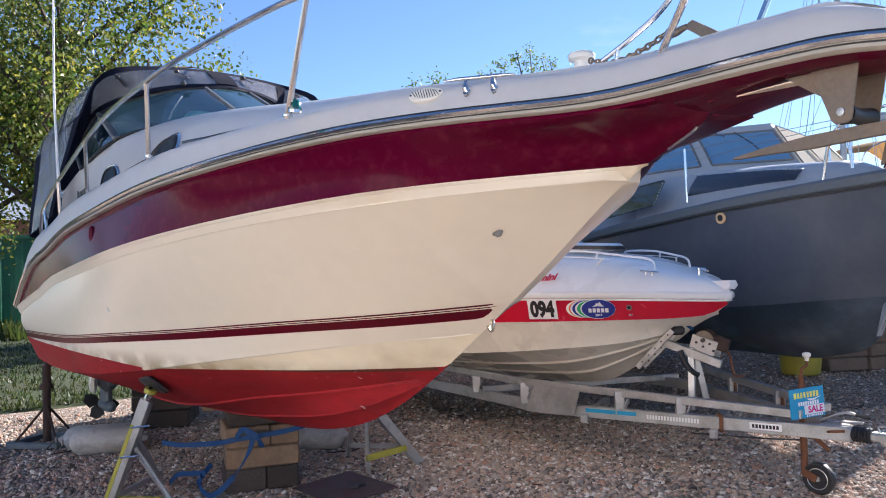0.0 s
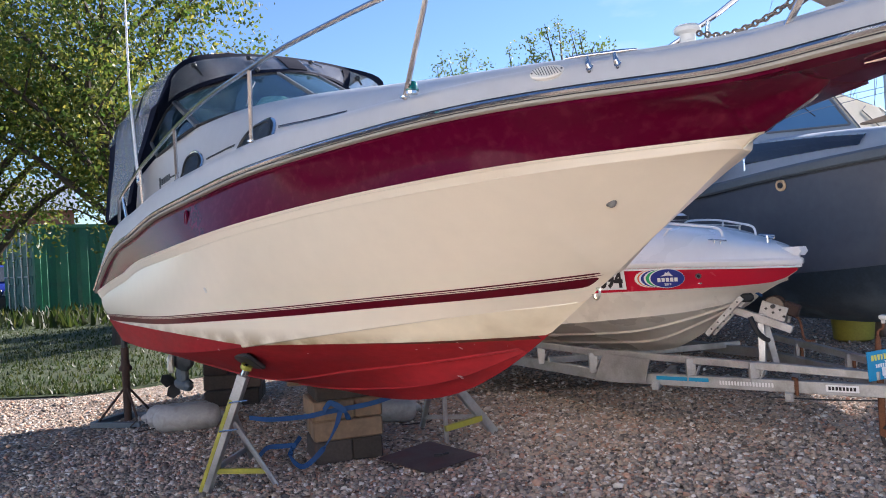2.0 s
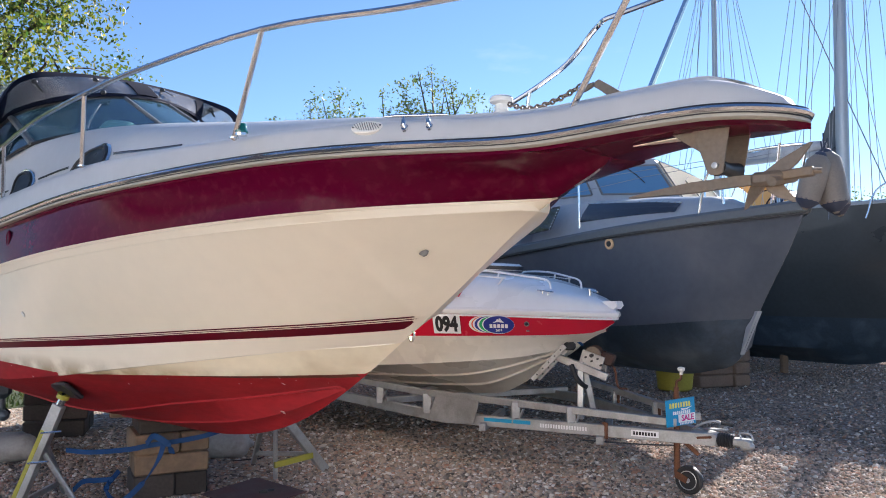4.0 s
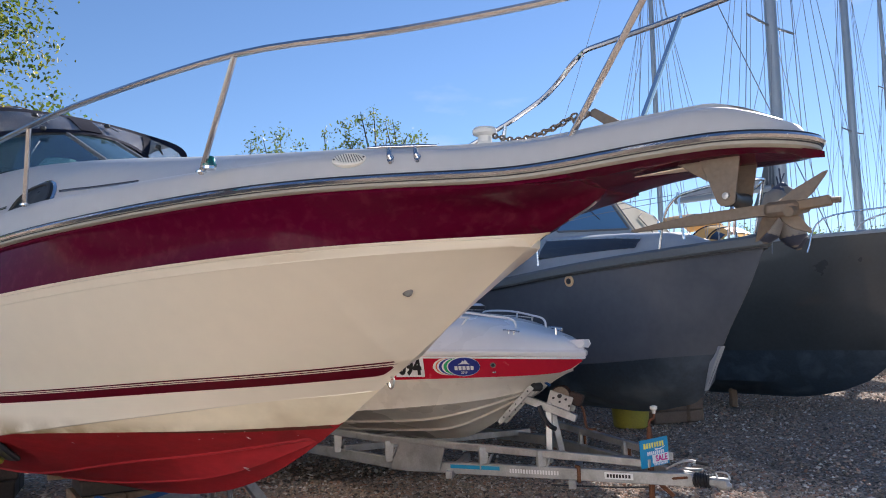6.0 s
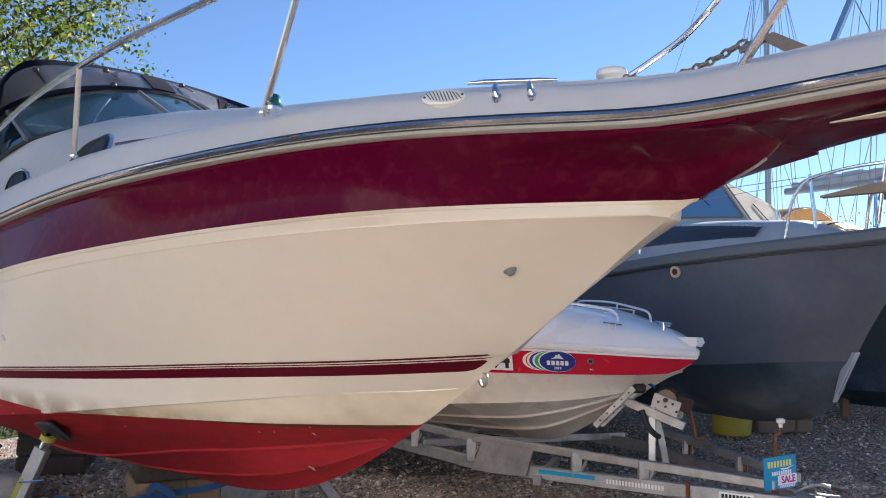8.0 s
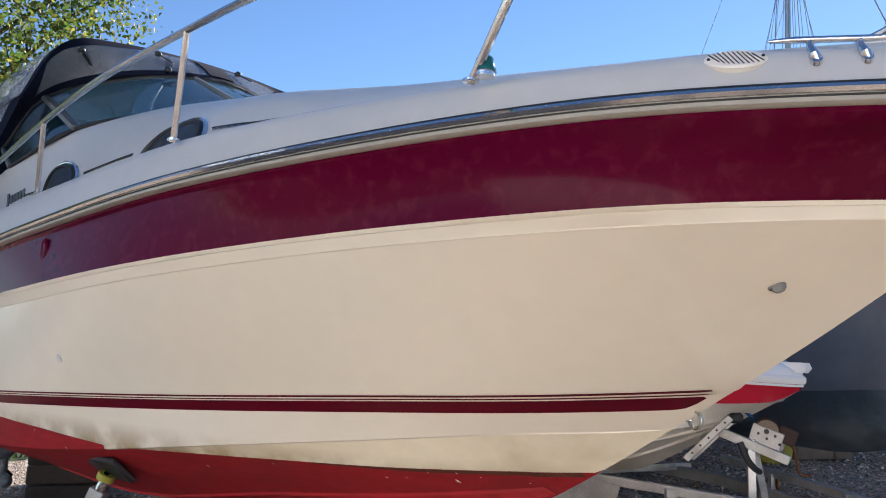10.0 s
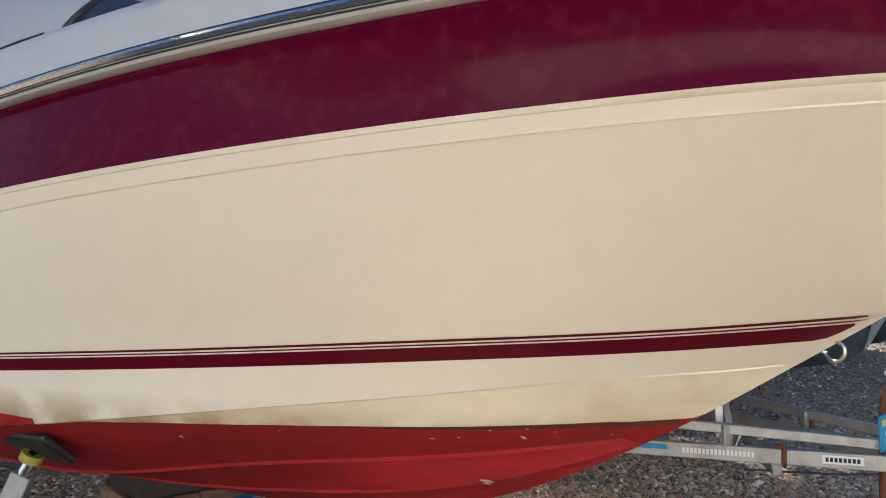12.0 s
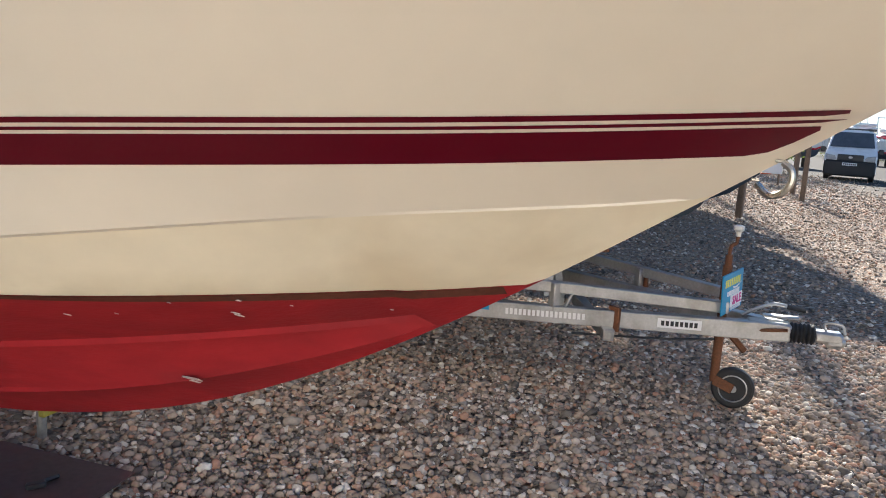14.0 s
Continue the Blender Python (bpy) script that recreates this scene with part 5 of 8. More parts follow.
part("band_edge", sweep(s_line, [(0.0, -0.022), (0.006, -0.020), (0.006, -0.008), (0.0, -0.006)]), M_SIGNWHITE, sport)
s_zc = curve_at([-6.05, -2.4, -1.9, -1.5, -1.07, -0.8, -0.34, -0.07, 0.02], [1.62, 1.64, 1.665, 1.635, 1.59, 1.555, 1.43, 1.335, 1.27])
dk = []
for x, y, z in s_line[: len(s_line) // 2 + 1]:
    b, zc = -y, s_zc(x)
    dk.append([(x, -p, q) for p, q in ((b, z + 0.045), (b * 0.95, z + 0.06 + 0.1 * (zc - z)), (b * 0.84, z + 0.05 + 0.62 * (zc - z - 0.05)), (b * 0.62, z + 0.05 + 0.86 * (zc - z - 0.05)), (b * 0.3, zc - 0.006), (0, zc))])
dk = [r + [(p[0], -p[1], p[2]) for p in r[-2::-1]] for r in dk]
part("deck", grid([r[::-1] for r in dk]), M_WHITE, sport, "white foredeck")
# bow rail, roller, cleats, hatch, windscreen
for sg in (-1, 1):
    pr = [(-1.40, 0.46 * sg, 1.57), (-1.37, 0.46 * sg, 1.618), (-1.05, 0.41 * sg, 1.612), (-0.72, 0.31 * sg, 1.565), (-0.53, 0.22 * sg, 1.525), (-0.50, 0.21 * sg, 1.43)]
    rr_ = part("bow_rail", tube(spline(pr, 5), 0.009, 8), M_SIGNWHITE, sport, "white tube bow rail")
    part("rail_post", tube([(-0.95, 0.39 * sg, 1.52), (-0.93, 0.38 * sg, 1.597)], 0.008, 8), M_SIGNWHITE, rr_)
    part("deck_cleat", join(tube([(-0.52, 0.36 * sg, 1.445), (-0.40, 0.30 * sg, 1.43)], 0.008, 6), tube([(-0.48, 0.345 * sg, 1.39), (-0.48, 0.34 * sg, 1.44)], 0.006, 6), tube([(-0.44, 0.325 * sg, 1.385), (-0.44, 0.32 * sg, 1.435)], 0.006, 6)), M_STEEL, sport)
    part("grab_rail", join(tube(spline([(-1.62, 0.66 * sg, 1.565), (-1.2, 0.56 * sg, 1.575), (-0.80, 0.44 * sg, 1.545)], 5), 0.005, 6), tube([(-0.86, 0.50 * sg, 1.46), (-0.82, 0.45 * sg, 1.545)], 0.008, 6)), M_SPORTCREAM, sport)
part("bow_roller", join(plate([(-0.24, 1.315), (0.01, 1.295), (0.035, 1.325), (0.02, 1.36), (-0.04, 1.36), (-0.24, 1.355)], 0.012, Matrix(((1, 0, 0, 0), (0, 0, 1, -0.045), (0, 1, 0, 0), (0, 0, 0, 1)))), plate([(-0.24, 1.315), (0.01, 1.295), (0.035, 1.325), (0.02, 1.36), (-0.04, 1.36), (-0.24, 1.355)], 0.012, Matrix(((1, 0, 0, 0), (0, 0, 1, 0.033), (0, 1, 0, 0), (0, 0, 0, 1))))), M_SIGNWHITE, sport, "white bow roller")
part("stemhead_cleat", join(tube([(-0.30, -0.04, 1.465), (-0.18, -0.02, 1.45)], 0.008, 6), tube([(-0.24, -0.03, 1.40), (-0.24, -0.03, 1.46)], 0.008, 6)), M_STEEL, sport)
part("hatch", moved(lathe([(0.0, 0.03), (0.27, 0.028), (0.30, 0.01), (0.30, -0.03)], 24), pose(-1.35, -0.05, 1.665, 0, 3) @ Matrix.Diagonal((1.1, 0.85, 1, 1))), M_WHITE, sport, "white deck hatch")
part("hatch_seal", moved(lathe([(0.315, -0.02), (0.318, 0.012), (0.30, 0.014)], 24), pose(-1.35, -0.05, 1.66, 0, 3) @ Matrix.Diagonal((1.1, 0.85, 1, 1))), M_BLACK, sport)
ws2 = [[(-2.0, 0.62, 1.66), (-1.72, 0.32, 1.70), (-1.66, 0.0, 1.71), (-1.72, -0.32, 1.70), (-2.0, -0.62, 1.66)], [(-2.45, 0.58, 1.90), (-2.2, 0.3, 1.95), (-2.15, 0, 1.96), (-2.2, -0.3, 1.95), (-2.45, -0.58, 1.90)]]
part("windscreen", grid([[tuple(p) for p in spline(r, 4)] for r in ws2]), M_TINT, sport, "tinted wraparound windscreen")
part("windscreen_frame", join(tube(spline(ws2[0], 4), 0.014, 6), tube(spline(ws2[1], 4), 0.014, 6)), M_STEEL, sport)


# unseen cover added over the cockpit, only for the shade it casts
cov_rows = []
for x in np.linspace(-5.95, -2.35, 10):
    k = 1 - abs((x + 4.1) / 1.9) ** 3
    b, z = s_sheer_b(x) * 0.97, s_top_z(x) + 0.05
    half = [(x, -b, z), (x, -b * 0.86, z + 0.22 + 0.30 * k), (x, -b * 0.45, z + 0.30 + 0.52 * k), (x, 0, z + 0.34 + 0.58 * k)]
    cov_rows.append(half + [(p[0], -p[1], p[2]) for p in half[-2::-1]])
part("unseen_shade_cover", grid(cov_rows), M_NAVY, sport, "unseen navy cover added over the cockpit for its shade")


def sport_side(x, t):
    """A place on the starboard red band: t from its lower to its upper edge."""
    r = sport_rows(x)
    a, b = r[11], r[13]
    return Vector((x, -(a[0] + (b[0] - a[0]) * t), a[1] + (b[1] - a[1]) * t))


def band_frame(x, t, lift):
    p, q = sport_side(x - 0.05, t), sport_side(x + 0.05, t)
    u, v = sport_side(x, 0.9), sport_side(x, 0.1)
    m = frame_of(q - p, (q - p).cross(u - v), sport_side(x, t))
    return m @ Matrix.Translation((0, 0, lift))


# number panel, round badge, small fittings
m_ = band_frame(-1.15, 0.52, 0.012)
part("number_panel", moved(block((0.25, 0.155, 0.004), bevel=0.001), m_), M_SIGNWHITE, sport, "white race number panel")
text_mesh("094", 0.165, M_INKBLACK, sport, m_ @ Matrix.Translation((0, 0, 0.004)) @ Matrix.Diagonal((0.82, 1.05, 1, 1)), "race_number", bold=0.008)
for k, (mat_, dx) in enumerate(((M_SPORTCREAM, -0.115), (M_ORANGE, -0.095), (M_SIGNWHITE, -0.085), (M_INKBLUE, -0.07), (M_SIGNWHITE, -0.05), (M_INKGREEN, -0.036), (M_SIGNWHITE, -0.004), (M_INKBLUE, 0.0))):
    m_ = band_frame(-0.745 + dx, 0.53, 0.006 + 0.0012 * k)
    r_ = 0.128 if mat_ is M_INKBLUE and dx == 0 else (0.134 if dx == -0.004 else 0.122)
    part("badge_ring", moved(lathe([(0.0, 0.0), (r_, 0.0), (r_, 0.001), (0.0, 0.001)], 32), m_ @ Matrix.Diagonal((1.0, 0.58, 1, 1))), mat_, sport)
m_ = band_frame(-0.745, 0.50, 0.019)
for k in range(5):
    part("badge_lettering_bar", moved(block((0.024, 0.032, 0.001), (-0.064 + 0.032 * k, -0.004, 0.0), 0.0), m_), M_SIGNWHITE, sport)
text_mesh("2019", 0.026, M_SIGNWHITE, sport, m_ @ Matrix.Translation((0.0, -0.042, 0)), "badge_year", bold=0.0005)
part("badge_emblem", moved(plate([(-0.05, 0.025), (0.0, 0.03), (0.045, 0.025), (0.03, 0.04), (0.012, 0.065), (0.0, 0.05), (-0.012, 0.058), (-0.02, 0.04)], 0.001), m_), M_SIGNWHITE, sport)
m_ = band_frame(-0.55, 0.58, 0.004)
part("round_fitting", moved(lathe([(0.0, 0.0), (0.024, 0.0), (0.022, 0.006), (0.015, 0.007), (0.0, 0.005)], 18), m_), M_STEEL, sport)
part("round_fitting_core", moved(lathe([(0.0, 0.006), (0.014, 0.006), (0.012, 0.009), (0.0, 0.010)], 14), m_), M_BLACK, sport)
part("drain_spout", moved(block((0.03, 0.012, 0.02), bevel=0.004), band_frame(-0.555, 0.24, 0.006)), M_STEEL, sport)
# the boat's painted name, of which the end shows
text_mesh("mini", 0.085, M_SPORTRED, sport, frame_of((0.256, 0.103, 0.019), (0.285, -0.806, 0.515), Vector((-1.135, -0.733, 1.404)) + Vector((0.285, -0.806, 0.515)) * 0.010), "painted_name", bold=0.003, shear=0.35)

# trailer
trailer = thing("boat_trailer", pose(2.45, 4.50, 0), "galvanised braked boat trailer with jockey wheel on shingle", "trailer")
toT = Matrix.Translation((-2.45, -4.50, 0))
V3 = lambda x, y, z: toT @ Vector((x, y, z))
part("near_drawbar", join(bar(V3(2.47, 4.47, 0.415), V3(0.78, 5.96, 0.365), 0.06, 0.085)), M_GALV, trailer, "galvanised box section drawbar")
part("far_drawbar", bar(V3(2.50, 4.52, 0.41), V3(2.30, 6.75, 0.38), 0.06, 0.085), M_GALV, trailer)
part("near_chassis_rail", bar(V3(0.80, 5.94, 0.365), V3(-1.25, 9.4, 0.37), 0.05, 0.09), M_GALV, trailer)
part("far_chassis_rail", bar(V3(2.30, 6.73, 0.38), V3(0.45, 10.2, 0.37), 0.05, 0.09), M_GALV, trailer)
part("near_top_rail", bar(V3(2.27, 4.655, 0.505), V3(0.62, 6.13, 0.558), 0.05, 0.055), M_GALV, trailer)
part("near_top_rail", bar(V3(0.63, 6.12, 0.558), V3(-1.25, 9.35, 0.57), 0.05, 0.055), M_GALV, trailer)
part("far_top_rail", bar(V3(2.53, 4.84, 0.51), V3(2.33, 6.70, 0.55), 0.05, 0.055), M_GALV, trailer)
for a, b in (((1.66, 5.19), 0), ((1.30, 5.50), 0), ((0.66, 6.08), 0), ((0.30, 6.72), 0)):
    x, y = a
    part("upright", join(bar(V3(x, y, 0.38), V3(x, y, 0.55), 0.045, 0.07), bar(V3(x + 0.03, y - 0.03, 0.42), V3(x + 0.055, y - 0.05, 0.50), 0.04, 0.012)), M_GALV, trailer)
for x, y in ((2.46, 5.40), (2.39, 6.1)):
    part("upright", bar(V3(x, y, 0.38), V3(x, y, 0.54), 0.045, 0.07), M_GALV, trailer)
    part("rusty_bracket", bar(V3(x + 0.01, y - 0.03, 0.40), V3(x + 0.01, y - 0.03, 0.52), 0.03, 0.02), M_RUST, trailer)
part("rust_clip", block((0.02, 0.07, 0.12), V3(1.86, 4.985, 0.40), 0.004), M_RUST, trailer)
part("gusset_plate", ([tuple(p + d) for d in (Vector((-0.03, -0.033, 0)), Vector((-0.036, -0.04, 0))) for p in (V3(1.03, 5.74, 0.345), V3(1.07, 5.705, 0.53), V3(0.76, 5.99, 0.56), V3(0.69, 6.05, 0.33))], [(0, 1, 2, 3), (7, 6, 5, 4), (0, 4, 5, 1), (1, 5, 6, 2), (2, 6, 7, 3), (3, 7, 4, 0)]), M_GALV, trailer, smooth=False)
for y0, nm2 in ((0.0, "outrigger"), (1.0, "outrigger")):
    p0 = V3(1.83 - 0.75 * y0, 4.985 + 0.66 * y0, 0.33)
    part(nm2, join(bar(p0 + Vector((-0.03, -0.035, 0)), p0 + Vector((0.28, 0.55, 0.03)), 0.055, 0.06), bar(p0 + Vector((-0.032, -0.037, 0)), p0 + Vector((-0.029, -0.033, 0)), 0.03, 0.035)), M_GALV, trailer)
side_n = Vector((-0.66, -0.75, 0))
dirb = Vector((0.75, -0.66, 0.022)).normalized()
lab = frame_of(dirb, side_n, V3(2.10, 4.796, 0.408) + side_n * 0.034)
part("maker_plate", moved(block((0.205, 0.046, 0.002), bevel=0.0), lab), M_SIGNWHITE, trailer)
for k in range(8):
    part("lettering_bar", moved(block((0.015, 0.024, 0.003), (-0.078 + 0.022 * k, 0, 0.001), 0.0), lab), M_INKBLACK, trailer)
lab2 = frame_of(dirb, side_n, V3(1.48, 5.343, 0.388) + side_n * 0.034)
part("blue_label", moved(block((0.42, 0.028, 0.002), bevel=0.0), lab2 @ Matrix.Translation((-0.30, 0.012, 0))), M_SIGNBLUE, trailer)
for k in range(18):
    part("lettering_bar", moved(block((0.014, 0.03, 0.002), (0.0 + 0.022 * k, 0.0, 0.0005), 0.0), lab2), M_SIGNWHITE, trailer)
# coupling head, gaiter, handbrake
ax_ = Vector((0.66, -0.75, 0))
c0 = V3(2.40, 4.565, 0.415)
part("coupling_body", bar(c0 + ax_ * -0.06, c0 + ax_ * 0.135, 0.09, 0.085, 0.008), M_GALV, trailer)
gt = [c0 + ax_ * (0.13 + 0.0092 * k) for k in range(13)]
part("rubber_gaiter", tube(gt, [0.050 if k % 2 else 0.041 for k in range(13)], 14), M_RUBBER, trailer, "black ribbed gaiter")
hd = c0 + ax_ * 0.29
part("coupling_head", join(bar(c0 + ax_ * 0.235, c0 + ax_ * 0.36, 0.075, 0.055, 0.012), bar(c0 + ax_ * 0.28 + Vector((0, 0, -0.02)), c0 + ax_ * 0.375 + Vector((0, 0, -0.02)), 0.07, 0.06, 0.02)), M_GALV, trailer)
part("coupling_handle", tube(spline([hd + Vector((0, 0, 0.02)), hd - ax_ * 0.01 + Vector((0, 0, 0.062)), hd + ax_ * 0.06 + Vector((0, 0, 0.062)), hd + ax_ * 0.08 + Vector((0, 0, 0.02))], 4), 0.007, 6), M_GALV, trailer)
hb0 = c0 + Vector((0.06, 0.03, 0.04))
part("handbrake", tube(spline([hb0 - ax_ * 0.10, hb0 - ax_ * 0.02 + Vector((0.01, 0.01, 0.045)), hb0 + ax_ * 0.05 + Vector((0.02, 0.02, 0.068)), hb0 + ax_ * 0.12 + Vector((0.02, 0.02, 0.060))], 4), 0.009, 6), M_GALV, trailer)
part("handbrake_grip", tube([hb0 + ax_ * 0.105 + Vector((0.02, 0.02, 0.061)), hb0 + ax_ * 0.19 + Vector((0.02, 0.02, 0.052))], 0.014, 8), M_BLACK, trailer)
part("handbrake_plate", bar(c0 + Vector((0.05, 0.03, 0.055)), c0 + ax_ * 0.17 + Vector((0.04, 0.03, 0.06)), 0.05, 0.012), M_GALV, trailer)
part("clamp_bolt", tube([c0 + ax_ * -0.02 + side_n * 0.045, c0 + ax_ * 0.10 + side_n * 0.085 + Vector((0, 0, 0.025))], 0.009, 6), M_RUST, trailer)
# jockey wheel
jx, jy = 2.295, 4.705
jw = part("jockey_wheel", tube([V3(jx, jy, 0.12), V3(jx, jy, 0.70)], 0.022, 10), M_RUST, trailer, "rusty jockey wheel post")
part("inner_tube", tube([V3(jx, jy, 0.68), V3(jx, jy, 0.75)], 0.017, 10), M_RUST, jw)
part("crank", tube(spline([V3(jx, jy, 0.74), V3(jx + 0.005, jy, 0.79), V3(jx + 0.03, jy - 0.01, 0.81), V3(jx + 0.035, jy - 0.01, 0.86)], 4), 0.009, 6), M_RUST, jw)
part("crank_knob", moved(lathe([(0.012, -0.02), (0.013, 0.0), (0.026, 0.012), (0.026, 0.03), (0.012, 0.036), (0.0, 0.036)], 14), Matrix.Translation(V3(jx + 0.035, jy - 0.01, 0.86))), M_PLASTICWHITE, jw, "white knob")
wf = Vector((0.60, -0.80, 0)).normalized()
wc = V3(jx, jy, 0.102) + wf * 0.09
for s_ in (-1, 1):
    o_ = Vector((wf.y, -wf.x, 0)) * 0.034 * s_
    part("fork", bar(V3(jx, jy, 0.135) + o_ * 0.9, wc + o_, 0.006, 0.05), M_RUST, jw)
wm = frame_of(wf, Vector((-wf.y, wf.x, 0)), wc)
part("tyre", moved(lathe([(0.062, -0.024), (0.088, -0.026), (0.099, -0.018), (0.102, 0.0), (0.099, 0.018), (0.088, 0.026), (0.062, 0.024)], 28), wm), M_RUBBER, jw, "solid black tyre")
part("rim", moved(lathe([(0.0, -0.012), (0.05, -0.012), (0.064, -0.027), (0.068, -0.025), (0.068, 0.025), (0.064, 0.027), (0.05, 0.012), (0.0, 0.012)], 28), wm), M_GALV, jw, "dull metal rim")
part("hub", moved(lathe([(0.0, -0.032), (0.018, -0.032), (0.02, 0.0), (0.018, 0.032), (0.0, 0.032)], 14), wm), M_GALV, jw)
part("cable", tube(spline([V3(jx + 0.02, jy, 0.33), V3(2.05, 4.82, 0.325), V3(1.7, 5.1, 0.31)], 5), 0.006, 5), M_BLACK, trailer)
part("cable_bracket", bar(V3(jx + 0.05, jy - 0.02, 0.36), V3(jx + 0.14, jy - 0.05, 0.27), 0.02, 0.03), M_RUST, trailer)
# winch post, bow arm, winch
wp = V3(1.86, 5.50, 0)
part("winch_post", join(bar(wp + Vector((-0.02, -0.02, 0.40)), wp + Vector((0.0, 0.02, 0.86)), 0.05, 0.07), bar(wp + Vector((0.12, 0.05, 0.42)), wp + Vector((0.03, 0.06, 0.84)), 0.04, 0.05)), M_GALV, trailer, "galvanised winch post")
part("winch_arm", bar(wp + Vector((-0.20, 0.13, 0.905)), wp + Vector((0.17, -0.13, 0.745)), 0.045, 0.06), M_GALV, trailer)
for d in (-0.04, 0.04):
    o_ = Vector((0.8, 0.6, 0)) * d
    sa, sb_ = wp + Vector((-0.10, 0.06, 0.99)) + o_, wp + Vector((-0.34, 0.20, 0.70)) + o_
    arm = part("snubber_arm", bar(sa, sb_, 0.012, 0.045), M_GALV, trailer)
    for k in (0.12, 0.3, 0.48, 0.66, 0.84):
        q = sa.lerp(sb_, k)
        h_ = Vector((0.8, 0.6, 0)) * 0.009
        part("bolt_hole", tube([q - h_, q + h_], 0.007, 8), M_BLACK, arm)
part("bow_snubber", block((0.10, 0.10, 0.07), wp + Vector((-0.08, 0.09, 0.985)), 0.02), M_RUBBER, trailer)
win = part("winch", join(bar(wp + Vector((0.0, 0.03, 0.90)), wp + Vector((0.15, -0.08, 0.84)), 0.012, 0.13), bar(wp + Vector((0.07, 0.09, 0.90)), wp + Vector((0.22, -0.02, 0.84)), 0.012, 0.13)), M_GALV, trailer, "hand winch with drum")
part("winch_drum", moved(lathe([(0.02, -0.05), (0.075, -0.05), (0.075, -0.042), (0.05, -0.04), (0.05, 0.04), (0.075, 0.042), (0.075, 0.05), (0.02, 0.05)], 20), frame_of((0, 0, 1), (0.6, 0.8, 0), wp + Vector((0.12, 0.045, 0.915)))), M_DARKRUST, win, "rusty winch drum")
part("winch_gear", moved(lathe([(0.0, -0.006), (0.07, -0.006), (0.07, 0.006), (0.0, 0.006)], 22), frame_of((0, 0, 1), (0.6, 0.8, 0), wp + Vector((0.085, -0.025, 0.915)))), M_ANCHOR, win, "dull gear wheel")
part("winch_spindle", tube([wp + Vector((0.06, -0.055, 0.915)), wp + Vector((0.17, 0.10, 0.915))], 0.016, 10), M_BLACK, win)
part("pawl_housing", bar(wp + Vector((0.15, -0.04, 0.91)), wp + Vector((0.24, -0.10, 0.87)), 0.07, 0.10, 0.012), M_DARKRUST, win, "dark winch housing")
for u_, z_ in ((0.03, 0.90), (0.07, 0.87), (0.11, 0.89), (0.13, 0.84)):
    q = wp + Vector((u_, 0.008 - 0.73 * u_, z_))
    part("bolt", tube([q, q + Vector((-0.010, -0.014, 0))], 0.009, 6), M_BLACK, win)
part("winch_handle", tube(spline([wp + Vector((0.22, -0.02, 0.85)), wp + Vector((0.27, -0.03, 0.80)), wp + Vector((0.29, -0.05, 0.66)), wp + Vector((0.36, -0.07, 0.645))], 4), 0.010, 6), M_RUST, win)
part("winch_strap", tube(spline([wp + Vector((0.03, 0.05, 0.99)), wp + Vector((-0.02, 0.08, 1.03)), wp + Vector((-0.05, 0.12, 1.04))], 4), 0.012, 6), M_BLUE, win)
part("black_strap", tube(spline([wp + Vector((-0.09, 0.0, 0.84)), wp + Vector((-0.06, -0.03, 0.74)), wp + Vector((-0.01, -0.04, 0.68)), wp + Vector((0.03, -0.03, 0.66))], 4), 0.02, 6), M_RUBBER, trailer)
# blue rollers under the hull, cross beam, road wheels
for x, y in ((0.93, 6.95), (0.80, 7.02), (0.45, 7.55)):
    part("keel_roller", moved(lathe([(0.018, -0.05), (0.05, -0.05), (0.055, 0.0), (0.05, 0.05), (0.018, 0.05)], 16), frame_of((0, 0, 1), (0.6, -0.8, 0), V3(x, y, 0.62))), M_BLUE, trailer, "blue keel roller")
part("cross_beam", bar(V3(0.35, 6.65, 0.42), V3(2.25, 7.1, 0.42), 0.06, 0.06), M_GALV, trailer)
part("cross_beam", bar(V3(-0.55, 8.2, 0.42), V3(1.5, 8.9, 0.42), 0.06, 0.06), M_GALV, trailer)
part("roller_cradle", bar(V3(0.60, 6.75, 0.45), V3(1.15, 7.05, 0.57), 0.05, 0.05), M_GALV, trailer)
for x, y in ((-0.75, 8.25), (1.35, 9.2)):
    wm2 = frame_of((0, 0, 1), (0.83, 0.56, 0), V3(x, y, 0.29))
    rw = part("road_wheel", moved(lathe([(0.17, -0.075), (0.25, -0.085), (0.285, -0.06), (0.29, 0.0), (0.285, 0.06), (0.25, 0.085), (0.17, 0.075)], 28), wm2), M_RUBBER, trailer, "black road tyre")
    part("rim", moved(lathe([(0.0, -0.03), (0.12, -0.03), (0.17, -0.07), (0.175, 0.07), (0.12, 0.03), (0.0, 0.03)], 24), wm2), M_GALV, rw)
# for-sale sign on the jockey post
sg_m = frame_of((0.94, 0.335, 0.045), (0.33, -0.94, 0.03), Vector((2.312, 4.677, 0.575)))
sign = thing("sale_sign", sg_m, "blue sale sign with yellow and white lettering on trailer", "sign")
part("board", block((0.285, 0.19, 0.006), bevel=0.001), M_SIGNBLUE, sign, "blue plastic board")
for nm3, bx in (("board_edge", (0.285, 0.004, 0.008)),):
    part(nm3, block(bx, (0, 0.094, 0), 0.0), M_SIGNBLUE, sign)
for k, w in enumerate((0.020, 0.017, 0.017, 0.014, 0.016, 0.017, 0.017, 0.018)):
    part("lettering_bar", block((w, 0.036, 0.002), (-0.098 + 0.0265 * k, 0.052, 0.0035), 0.0), M_SIGNYEL, sign)
